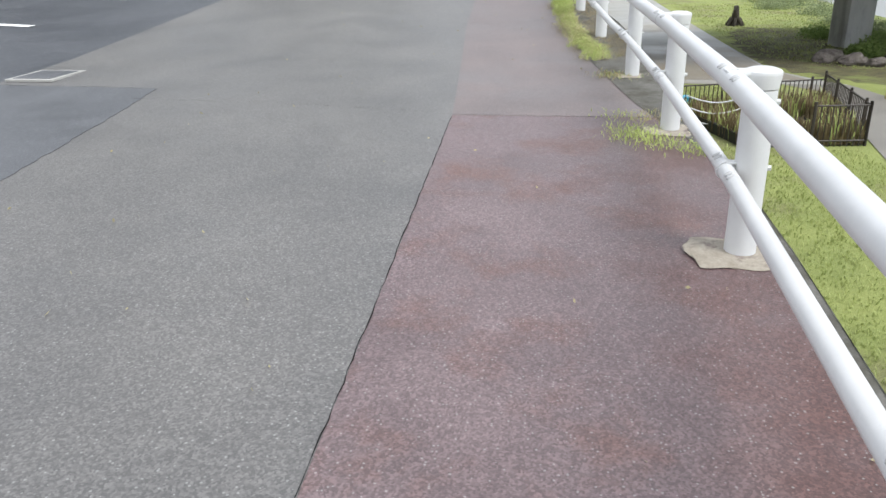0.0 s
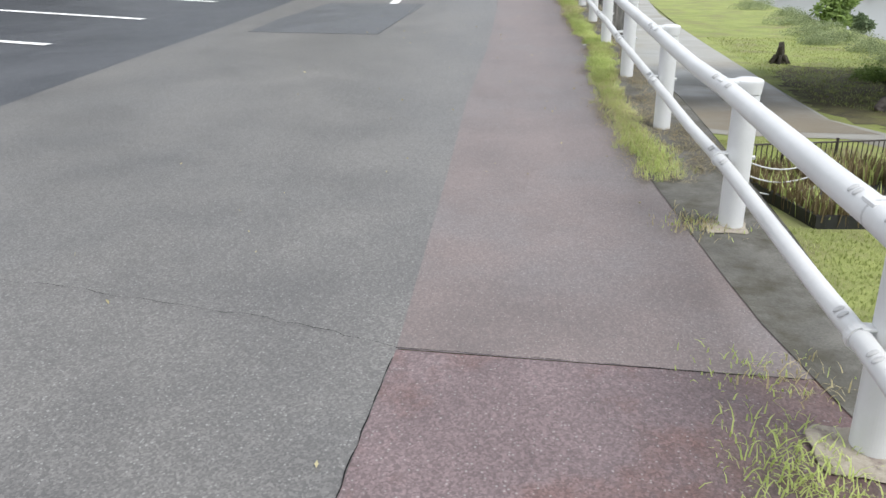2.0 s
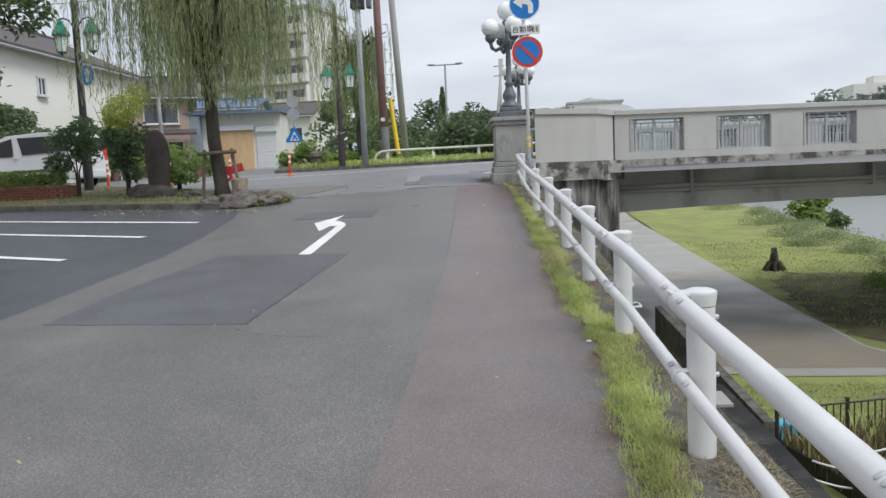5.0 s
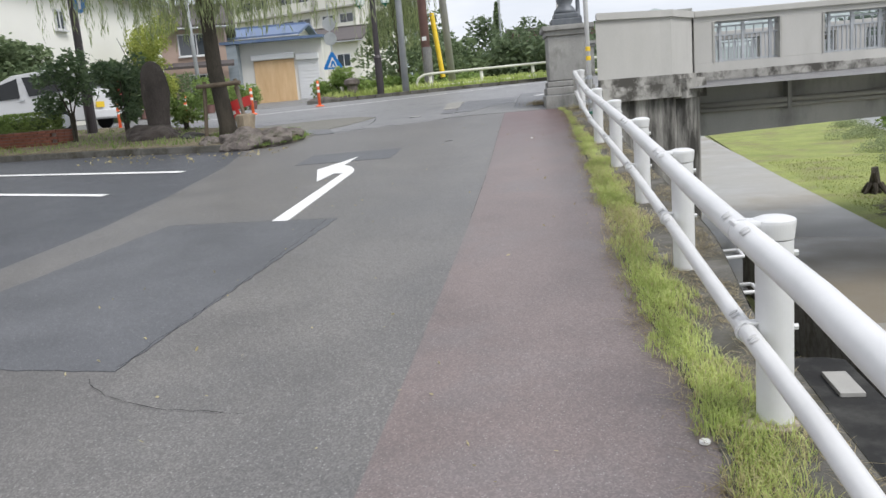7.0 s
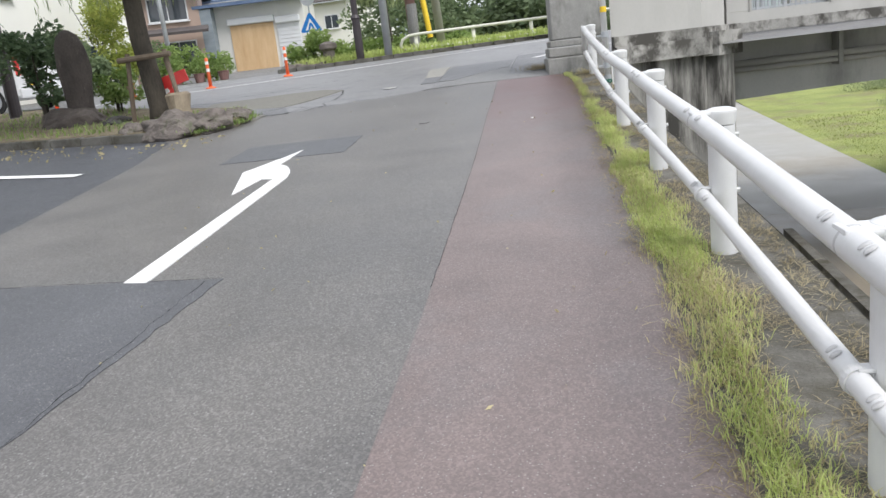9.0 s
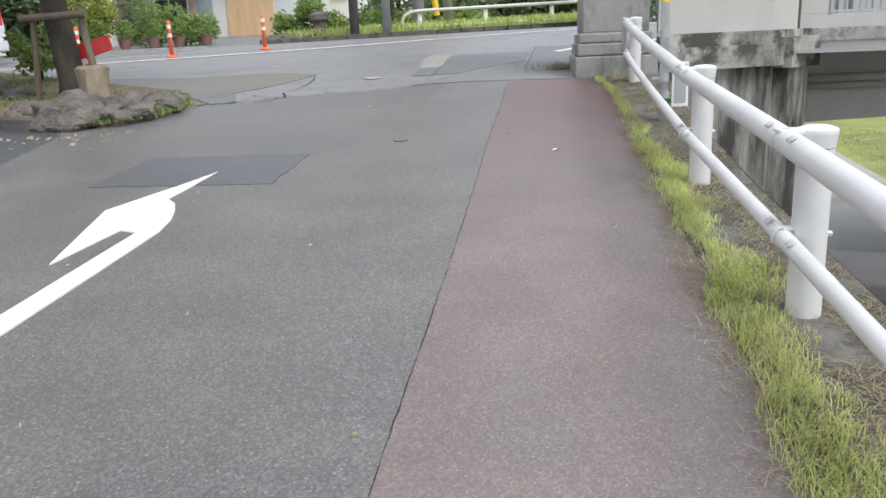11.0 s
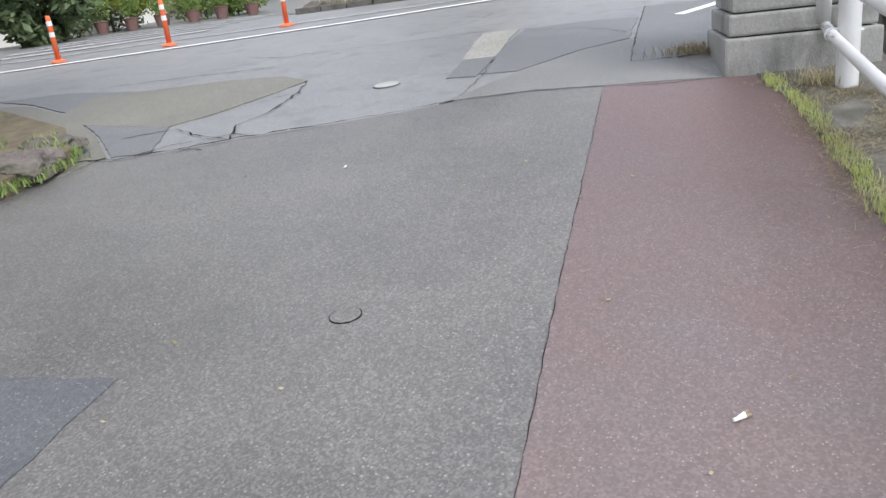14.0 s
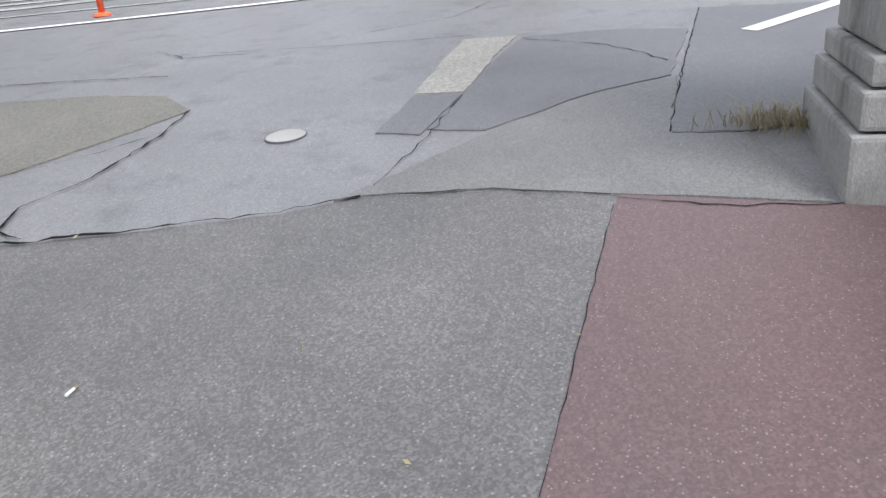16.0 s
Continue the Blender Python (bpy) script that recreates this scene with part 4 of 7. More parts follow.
# wing wall and abutment between the gate pier and the bridge
wing = thing("wing_wall", (0, 0, 0), "grey rendered wing wall on a stained corbel", "wall", kind="structure")
WA, WB, WJ = (-0.43, 28.3), (1.12, 29.2), (1.66, 30.2)


def offset_poly(d, back):
    a, b, j = Vector(WA), Vector(WB), Vector(WJ)
    n1 = Vector(((b - a).y, -(b - a).x)).normalized()
    n2 = Vector(((j - b).y, -(j - b).x)).normalized()
    nb = (n1 + n2).normalized() / max(0.3, (n1 + n2).normalized().dot(n1))
    # rounded corner
    c0, c1 = b + (a - b).normalized() * 0.25 + n1 * d, b + (j - b).normalized() * 0.25 + n2 * d
    mid = (c0 + c1) / 2 + nb * 0.09
    jx = j + n2 * d
    return [tuple(a + n1 * d), tuple(c0), tuple(mid), tuple(c1), tuple(jx), (WJ[0] - 0.05, WJ[1] + back), (WA[0] - 0.0, WA[1] + back)]


part("wall_face", prism(B(), offset_poly(0.0, 0.5), Z_LEDGE + 0.02, Z_TOP - 0.14), M_PARAPET, wing)
part("coping", prism(B(), offset_poly(0.06, 0.55), Z_TOP - 0.139, Z_TOP), M_PARAPET, wing)
part("corbel", prism(B(), offset_poly(0.1, 0.5), Z_LEDGE - 0.16, Z_LEDGE + 0.02), M_BAND, wing, "black-stained concrete band")
part("corbel", prism(B(), offset_poly(0.17, 0.5), Z_LEDGE - 0.46, Z_LEDGE - 0.16), M_BAND, wing, "black-stained concrete band")
part("abutment", prism(B(), offset_poly(0.0, 6.0), TERRACE - 0.2, Z_LEDGE - 0.46), M_CONC_DIRTY, wing, "dark stained concrete abutment")


part("corner_pillar", turned(B(), [(0.42, TERRACE - 0.2), (0.42, Z_LEDGE - 0.5), (0.4, Z_LEDGE - 0.47)], 28, (1.33, 29.75, 0)), M_CONC_DIRTY, wing, "round dark stained concrete pillar", smooth=False)
part("pillar_capital", prism(B(), [(0.84, 29.38), (1.42, 29.16), (1.9, 29.72), (1.86, 30.16), (1.0, 30.2)], Z_LEDGE - 0.5, Z_LEDGE - 0.08), M_BAND, wing, "black-stained concrete capital")


def bridge_lamp(at, turn):
    """A stone gate pier and the cast iron lamp with globes on it."""
    p = thing("gate_pier", at, "grey stone pier with plinth and cap", "pier", "bridge piers", turn=turn)
    for nm, w, z0, z1 in (("plinth", 1.04, -0.1, 0.24), ("plinth", 0.98, 0.25, 0.4), ("plinth", 0.92, 0.41, 0.52), ("shaft", 0.84, 0.53, 1.42), ("neck", 0.92, 1.42, 1.52), ("cap", 1.04, 1.52, 1.62)):
        part(nm, box(B(), (0.48, 0.48, (z0 + z1) / 2), (w, w, z1 - z0), bevel=0.02), M_GRANITE, p)
    l_ = thing("bridge_lamp", (at[0], at[1], at[2] + 1.62), "grey cast iron lamp post with white globes", "street lamp", "bridge lamps", turn=turn)
    c = (0.48, 0.48)
    bm = B()
    box(bm, (*c, 0.07), (0.62, 0.62, 0.14), bevel=0.02)
    box(bm, (*c, 0.19), (0.5, 0.5, 0.12), bevel=0.03)
    part("base", bm, M_IRON, l_)
    part("column", turned(B(), [(0.24, 0.24), (0.22, 0.32), (0.13, 0.42), (0.17, 0.5), (0.17, 0.58), (0.1, 0.72), (0.09, 0.8), (0.12, 0.84), (0.075, 0.9), (0.06, 1.7), (0.1, 1.76), (0.13, 1.84), (0.1, 1.92), (0.06, 2.0), (0.06, 2.25), (0.1, 2.3), (0.13, 2.36), (0.08, 2.4)], 20, (*c, 0)), M_IRON, l_, smooth=True)
    part("globe", turned(B(), [(0.07, 2.4)] + [(0.235 * math.sin(a), 2.62 - 0.235 * math.cos(a)) for a in np.linspace(0.4, 3.0, 14)], 22, (*c, 0)), M_GLOBE, l_, "white opal globe", smooth=True)
    for k in range(4):
        a = math.pi / 2 * k + 0.25
        dx, dy = math.cos(a), math.sin(a)
        arm = tube(B(), [(c[0] + dx * r, c[1] + dy * r, z) for r, z in ((0.05, 1.84), (0.18, 1.72), (0.32, 1.66), (0.42, 1.72), (0.45, 1.86))], [0.05, 0.045, 0.045, 0.045, 0.05], 10)
        turned(arm, [(0.05, 1.84), (0.12, 1.9), (0.14, 1.98), (0.11, 2.02)], 14, (c[0] + dx * 0.45, c[1] + dy * 0.45, 0))
        ar = part("arm", arm, M_IRON, l_, smooth=True)
        part("globe", turned(B(), [(0.215 * math.sin(t), 2.21 - 0.215 * math.cos(t)) for t in np.linspace(0.35, 3.0, 14)], 20, (c[0] + dx * 0.45, c[1] + dy * 0.45, 0)), M_GLOBE, ar, "white opal globe", smooth=True)
    return p


bridge_lamp((-1.44, 27.66, 1.53), 8)
bridge_lamp((-1.5, 38.2, 1.8), 8)


# ---- foliage ----
def cards(centres, size, rnd, long=1.0, droop=0.0, wide=0.45):
    """Leaf blades as folded four-cornered cards at many places."""
    n = len(centres)
    c = np.asarray(centres, dtype=float)
    a = rnd.normal(size=(n, 3))
    a[:, 2] = a[:, 2] * 0.6 - droop
    a /= np.linalg.norm(a, axis=1)[:, None]
    b = np.cross(a, rnd.normal(size=(n, 3)))
    b /= np.linalg.norm(b, axis=1)[:, None]
    s = size * rnd.uniform(0.6, 1.3, size=(n, 1))
    v = np.stack([c - a * s * long, c + b * s * wide, c + a * s * long, c - b * s * wide], axis=1).reshape(-1, 3)
    f = np.arange(4 * n).reshape(-1, 4)
    return v, f


def leaf_mesh(name, centres, size, material, seed, parent=None, long=1.0, droop=0.0, label="", wide=0.45):
    rnd = np.random.default_rng(seed)
    v, f = cards(centres, size, rnd, long, droop, wide)
    ob = new(name, mesh_of(name, v.tolist(), f.tolist(), material))
    if parent:
        ob.parent = parent
    if label:
        ob["label"] = label
    return ob


def blobs(rnd, n, clumps, spread):
    """Places in many uneven clumps. clumps: rows of (x, y, z, radius)."""
    cl = np.asarray(clumps, dtype=float)
    pick = rnd.choice(len(cl), size=n, p=cl[:, 3] ** 2 / (cl[:, 3] ** 2).sum())
    d = rnd.normal(size=(n, 3))
    d /= np.linalg.norm(d, axis=1)[:, None]
    r = cl[pick, 3:4] * (rnd.uniform(0.35, 1.0, size=(n, 1)) ** 0.5) * (1 + spread * rnd.normal(size=(n, 1)))
    return cl[pick, :3] + d * r * np.array([1, 1, 0.8])


def crown_clumps(rnd, rx, ry, z0, z1, n, size):
    out = []
    while len(out) < n:
        p = rnd.uniform(-1, 1, size=3)
        q = np.linalg.norm(p)
        if 0.3 < q < 1:
            out.append((p[0] * rx, p[1] * ry, (z0 + z1) / 2 + p[2] * (z1 - z0) / 2, size * rnd.uniform(0.6, 1.3)))
    return out


def tree(name, at, height, rx, ry, z0, trunk_r, material, label, seed, leaves=6000, leaf=0.09, clumps=26, size=0.7, category="tree", group="", droop=0.2, limbs=6):
    rnd = np.random.default_rng(seed)
    t = thing(name, at, label, category, group)
    bm = B()
    top = z0 + (height - z0) * 0.7
    tube(bm, [(0, 0, -0.15), (0.03, 0, top * 0.3), (-0.04, 0.05, top * 0.6), (0.05, 0, top)], [trunk_r * 1.25, trunk_r, trunk_r * 0.75, trunk_r * 0.25], 10)
    part("trunk", bm, M_BARK, t, smooth=True)
    cl = crown_clumps(rnd, rx, ry, z0, height, clumps, size)
    for c in cl[:limbs]:
        zz = max(z0 * 0.6, c[2] - 0.6)
        part("limb", tube(B(), [(0, 0, zz * 0.7), (c[0] * 0.4, c[1] * 0.4, zz * 0.85 + c[2] * 0.1), (c[0] * 0.8, c[1] * 0.8, c[2])], [trunk_r * 0.5, trunk_r * 0.35, trunk_r * 0.12], 7), M_BARK, t, smooth=True)
    leaf_mesh("crown", blobs(rnd, leaves, cl, 0.12), leaf, material, seed + 1, t, 1.0, droop)
    return t


def willow(at, seed, height, radius, strands, trunk_r, label, low=2.2, lean=0.0):
    rnd = np.random.default_rng(seed)
    t = thing("willow_tree", at, label, "tree", "willows")
    part("trunk", tube(B(), [(0.06, 0, -0.2), (0.02, 0, 0.25), (-0.1, 0, 1.4), (-0.12, 0, 2.6), (-0.25, 0.02, 3.9), (-0.4, 0, height * 0.85)], [trunk_r * 1.7, trunk_r * 1.1, trunk_r, trunk_r * 0.9, trunk_r * 0.7, trunk_r * 0.3], 14), M_BARK, t, smooth=True)
    tips = []
    for k in range(13):
        a = 2 * math.pi * k / 13 + rnd.uniform(-0.2, 0.2)
        r = radius * rnd.uniform(0.45, 0.95)
        z = height * rnd.uniform(0.85, 1.03)
        p = (math.cos(a) * r + lean, math.sin(a) * r, z)
        part("limb", tube(B(), [(-0.25, 0, height * rnd.uniform(0.45, 0.7)), (p[0] * 0.45 - 0.1, p[1] * 0.45, z * 0.95), p], [trunk_r * 0.45, trunk_r * 0.28, 0.02], 7), M_BARK, t, smooth=True)
        tips.append(p)
    cen, twigs_v, twigs_f = [], [], []
    for i in range(strands):
        tp = tips[rnd.integers(len(tips))]
        k = rnd.uniform(0.15, 1.05)
        x0, y0 = tp[0] * k + rnd.normal() * 0.28, tp[1] * k + rnd.normal() * 0.28
        zt = tp[2] * (0.93 + 0.07 * k) + rnd.uniform(-0.4, 0.5)
        zl = low + (zt - low) * rnd.uniform(0.0, 0.85) ** 1.2
        out = 0.25 * rnd.uniform(0, 1)
        nl = int((zt - zl) / 0.045)
        for j in range(nl):
            s = j / max(1, nl)
            cen.append((x0 * (1 + out * min(1, s * 3) * 0.4) + rnd.normal() * 0.03, y0 * (1 + out * min(1, s * 3) * 0.4) + rnd.normal() * 0.03, zt - (zt - zl) * s))
        o = len(twigs_v)
        twigs_v += [(x0 - 0.006, y0, zt), (x0 + 0.006, y0, zt), (x0 * (1 + out * 0.4), y0 * (1 + out * 0.4), zl)]
        twigs_f.append((o, o + 1, o + 2))
    leaf_mesh("foliage", cen, 0.07, M_LEAF_WILLOW, seed + 1, t, 1.3, 6.0, wide=0.13)
    tw = new("twig_mass", mesh_of("twig_mass", twigs_v, twigs_f, M_BARK))
    tw.parent = t
    tw["kind"] = "stuff"
    return t


def shrub(name, at, rx, ry, h, material, label, seed, leaves=2500, leaf=0.06, z0=0.3, stem=True, category="shrub", group=""):
    rnd = np.random.default_rng(seed)
    t = thing(name, at, label, category, group)
    if stem:
        for k in range(3):
            a = k * 2.1 + seed
            part("stem", tube(B(), [(0.03 * math.cos(a), 0.03 * math.sin(a), -0.1), (0.05 * math.cos(a), 0.05 * math.sin(a), h * 0.35), (rx * 0.4 * math.cos(a), ry * 0.4 * math.sin(a), h * 0.7)], [0.025, 0.02, 0.01], 6), M_BARK, t)
    cl = crown_clumps(rnd, rx * 0.8, ry * 0.8, z0, h, 14, min(rx, ry) * 0.42)
    leaf_mesh("foliage", blobs(rnd, leaves, cl, 0.15), leaf, material, seed + 1, t)
    return t


def hedge(at, sx, sy, h, material, label, seed, leaves=4200, leaf=0.036, name="hedge", turn=0.0):
    rnd = np.random.default_rng(seed)
    t = thing(name, at, label, "hedge", turn=turn)
    bm = B()
    lump(bm, (0, 0, h * 0.42), (sx * 0.4, sy * 0.32, h * 0.34), seed, 0.15, 3)
    part("core", bm, M_LEAF_DARK, t)
    p = rnd.uniform(-1, 1, size=(leaves, 3))
    m = np.abs(p).max(axis=1, keepdims=True)
    p = p / m * rnd.uniform(0.85, 1.04, size=(leaves, 1))
    p = np.sign(p) * np.abs(p) ** 1.15
    c = p * np.array([sx / 2, sy / 2, h / 2]) + np.array([0, 0, h / 2])
    leaf_mesh("foliage", c, leaf, material, seed + 1, t)
    return t


def blades(name, places, h, material, label, seed, width=0.006, category="grass", lean=0.5, tagit=True):
    """Bent grass blades at the places given, as one object."""
    rnd = np.random.default_rng(seed)
    c = np.asarray(places, dtype=float)
    n = len(c)
    a = rnd.uniform(0, 2 * math.pi, n)
    hh = h * rnd.uniform(0.35, 1.2, n)
    d = np.stack([np.cos(a), np.sin(a), np.zeros(n)], 1)
    s = np.stack([-np.sin(a), np.cos(a), np.zeros(n)], 1) * (width * rnd.uniform(0.6, 1.4, n))[:, None]
    ln = (lean * hh * rnd.uniform(0.2, 1.3, n))[:, None]
    up = np.array([0, 0, 1.0])
    mid = c + d * ln * 0.35 + up * (hh * 0.62)[:, None]
    tip = c + d * ln + up * (hh * rnd.uniform(0.75, 1.0, n))[:, None]
    v = np.stack([c - s, c + s, mid + s * 0.75, mid - s * 0.75, tip], 1).reshape(-1, 3)
    i = np.arange(n)[:, None] * 5
    quads = (i + np.array([[0, 1, 2, 3]])).tolist()
    tris = (i + np.array([[3, 2, 4]])).tolist()
    ob = new(name, mesh_of(name, v.tolist(), quads + tris, material))
    return tagged(ob, label, category, kind="stuff") if tagit else ob


# grass along the fence foot
rng = np.random.default_rng(5)
green, short, dry, straw = [], [], [], []
y = 8.7
while y < 27.5:
    # one tussock after another, uneven in size and colour, spilling over the paving edge
    lush = 0.62 + 0.42 * noise.noise(Vector((y * 0.9, 0.3, 0))) + rng.uniform(-0.2, 0.2)
    room = edge_x(y) - red_x(y)
    r = rng.uniform(0.05, 0.135) * (1.15 if y < 21 else 0.85 if y < 23.5 else 0.55)
    cx = red_x(y) + r * rng.uniform(0.3, 1.0) + rng.uniform(-0.03, 0.09) * (1.0 if y < 25 else 0.4)
    n = int(13000 * r * r * rng.uniform(0.7, 1.2) * (0.5 + lush))
    for i in range(n):
        a, q = rng.uniform(0, 2 * math.pi), math.sqrt(rng.uniform())
        x, yy = cx + r * q * math.cos(a) * (1 + 0.3 * math.sin(3 * a + y)), y + 1.5 * r * q * math.sin(a)
        if x > edge_x(yy) - 0.03:
            continue
        k = lush + rng.normal() * 0.22 - 0.25 * q
        (green if k > 0.38 else short if k > 0.12 else dry).append((x, yy, gz(x, yy) + 0.01))
    y += rng.uniform(0.02, 0.075)
blades("roadside_grass", green, 0.052, M_BLADE, "bright green grass strip along the fence foot", 6, 0.0018, lean=1.05)
blades("roadside_grass", short, 0.048, M_BLADE_PALE, "short yellowing grass along the fence foot", 8, 0.0018, lean=1.2)
for i in range(52000):
    y = rng.uniform(8.5, 27.4)
    # thick on the ledge behind the grass, thin where it is blown over the paving
    off = rng.uniform(0.08, 0.66) if rng.uniform() < 0.86 else -abs(rng.normal()) * 0.07
    x = red_x(y) + off
    if x < edge_x(y) - 0.02 and noise.noise(Vector((x * 4, y * 1.9, 3))) > -0.1 + rng.normal() * 0.12:
        straw.append((x, y, gz(x, y) + 0.012))
blades("dry_grass", dry, 0.05, M_BLADE_DRY, "withered brown grass among the green", 7, 0.0018, lean=1.6)
blades("cut_straw", straw, 0.016, M_STRAW, "cut straw lying along the concrete ledge", 9, 0.0019, lean=6.0)
stalks = []
for i in range(150):
    y = rng.uniform(9, 27)
    x = red_x(y) + rng.normal() * 0.05 - 0.03
    stalks.append((x, y, gz(x, y) + 0.012))
blades("stray_stalks", stalks, 0.02, M_STRAW, "stray dry stalks fallen on the footway edge", 10, 0.0024, lean=9.0)
for y0, dx, n, h, m_ in ((6.05, -0.25, 70, 0.07, M_BLADE), (6.0, -0.1, 60, 0.1, M_BLADE_DRY), (5.6, -0.26, 110, 0.1, M_BLADE), (5.4, -0.24, 190, 0.09, M_BLADE), (5.25, -0.08, 130, 0.08, M_BLADE), (5.1, 0.1, 110, 0.08, M_BLADE), (7.7, -0.16, 130, 0.1, M_BLADE_DRY), (7.7, -0.15, 60, 0.09, M_BLADE)):
    pl = []
    for i in range(int(n * 1.4)):
        y = y0 + rng.normal() * 0.1
        x = post_x(y0) + dx + rng.normal() * 0.11
        pl.append((x, y, gz(x, y) + 0.012))
    blades("grass_tuft", pl, h * 0.45, m_, "tuft of weeds growing from the pavement joint", int(y0 * 100 + n), 0.0028, lean=1.4)
pl = [(-1.72 + rng.normal() * 0.13, 28.5 + rng.normal() * 0.09, gz(-1.7, 28.5) + 0.01) for i in range(330)]
blades("dry_tuft", pl, 0.12, M_STRAW, "dry brown grass tuft at the pier foot", 31, 0.0028, lean=1.3)
pl = [(-0.86 + rng.normal() * 0.1, 27.3 + rng.normal() * 0.12, gz(-1, 27.3) + 0.01) for i in range(170)]
blades("dry_tuft", pl, 0.11, M_BLADE_DRY, "dry brown grass tuft at the pier foot", 32, 0.0026, lean=1.6)
litter = []
for i in range(180):
    y = rng.uniform(1, 27)
    x = rng.uniform(seam_x(y) - 2.4, red_x(y))
    litter.append((x, y, gz(x, y) + 0.012))
leaf_mesh("leaf_litter", litter, 0.014, M_BLADE_DRY, 41)
tagged(bpy.data.objects["leaf_litter"], "scattered bits of dry leaf and straw on the paving", "litter", kind="stuff")
litter = []
for i in range(130):
    x = rng.uniform(-10.5, -5.8)
    y = float(np.interp(x, (-10.6, -7.2, -6.0), (25.5, 24.6, 24.6))) - abs(rng.normal()) * 0.5
    litter.append((x, y, gz(x, y) + 0.015))
leaf_mesh("fallen_leaves", litter, 0.035, M_BLADE_DRY, 42)
tagged(bpy.data.objects["fallen_leaves"], "pale fallen willow leaves along the island kerb", "litter", kind="stuff")

# ---- planted island ----
ISLAND = [(-15.0, 26.25), (-10.6, 25.65), (-7.3, 24.9), (-6.55, 24.95), (-6.15, 25.5), (-6.2, 26.2), (-6.9, 26.9), (-8.6, 27.8), (-10.6, 28.9), (-13.2, 30.2), (-15.0, 30.4)]
part("island", prism(B(), ISLAND, lambda x, y: gz(x, y) - 0.1, lambda x, y: gz(x, y) + 0.13), M_SOIL)
tagged(bpy.data.objects["island"], "planted soil island with weeds beside the lane", "planting bed", kind="structure")
kerb = thing("island_kerb", (0, 0, 0), "grey concrete kerb stones round the planted island", "kerb", kind="structure")
for (x0, y0), (x1, y1) in zip(ISLAND[:3], ISLAND[1:3]):
    n = int(math.hypot(x1 - x0, y1 - y0) / 0.6)
    for i in range(n):
        k0 = (i + 0.5) / n
        x, y = x0 + (x1 - x0) * k0, y0 + (y1 - y0) * k0
        part("kerb_stone", box(B(), (x, y - 0.04, gz(x, y) + 0.0), (math.hypot(x1 - x0, y1 - y0) / n - 0.012, 0.14, 0.24), math.degrees(math.atan2(y1 - y0, x1 - x0)), 0.015), M_LEDGE, kerb)
pl = []
for i in range(3000):
    x = rng.uniform(-14.8, -6.3)
    yf = float(np.interp(x, (-15, -10.6, -7.3, -6.3), (26.25, 25.65, 24.9, 25.3)))
    yb = float(np.interp(x, (-13, -10.6, -8.6, -6.9, -6.2), (29.8, 28.9, 27.8, 26.8, 26.2)))
    y = yf + (yb - yf) * rng.uniform(0.02, 1.0)
    if noise.noise(Vector((x * 1.2, y * 1.2, 8))) > -0.1:
        pl.append((x, y, gz(x, y) + 0.12))
blades("island_weeds", pl, 0.11, M_LEAF_HEDGE, "green weeds covering the planted island", 51, 0.008, lean=0.8)
for i, (x, y, sx, sy, sz) in enumerate(((-7.0, 25.05, 0.46, 0.34, 0.38), (-6.5, 25.3, 0.36, 0.38, 0.28), (-6.3, 25.85, 0.22, 0.26, 0.17), (-7.75, 25.2, 0.2, 0.2, 0.2), (-6.6, 26.4, 0.25, 0.2, 0.12), (-8.95, 26.6, 0.3, 0.28, 0.18))):
    bm = B()
    lump(bm, (0, 0, 0), (sx, sy, sz * 0.72), i + 2, 0.42, 4, 1.4)
    r = part("garden_rock", bm, M_ROCK if i < 5 else M_STONE)
    r.location = (x, y, gz(x, y) + 0.1)
    tagged(r, "rough grey garden rock at the island edge", "rock", "island rocks")
pl = []
for i in range(1500):
    a = rng.uniform(-1.9, 1.2)
    r = rng.normal() * 0.09
    x, y = -6.75 + (0.75 + r) * math.cos(a) * 0.8, 25.7 + (0.75 + r) * math.sin(a)
    pl.append((x, y, gz(x, y) + 0.05))
blades("rock_weeds", pl, 0.09, M_LEAF_HEDGE, "small weeds and moss among the island rocks", 58, 0.006, lean=1.0)
bm = B()
turned(bm, [(0.25, -0.05), (0.27, 0.2), (0.31, 0.5), (0.335, 0.8), (0.33, 1.05), (0.27, 1.25), (0.19, 1.4), (0.08, 1.49), (0.02, 1.51)], 18)
for v in bm.verts:
    v.co.y *= 0.42
    v.co.x += 0.05 * noise.noise(v.co * 2.2) - 0.05 * max(0, v.co.z - 1.0)
    v.co.y += 0.04 * noise.noise(v.co * 3 + Vector((4, 0, 0)))
s_ = part("stone_monument", bm, M_MONUMENT, smooth=True)
s_.location = (-9.86, 27.0, gz(-9.8, 27) + 0.27)
tagged(s_, "tall dark upright memorial stone on a boulder", "monument")
bm = B()
lump(bm, (0, 0, 0), (0.66, 0.42, 0.32), 61, 0.3, 4, 1.2)
s_ = part("plinth_boulder", bm, M_MONUMENT)
s_.location = (-9.98, 26.95, gz(-9.8, 27) + 0.13)
tagged(s_, "broad dark boulder carrying the memorial stone", "rock", "island rocks")

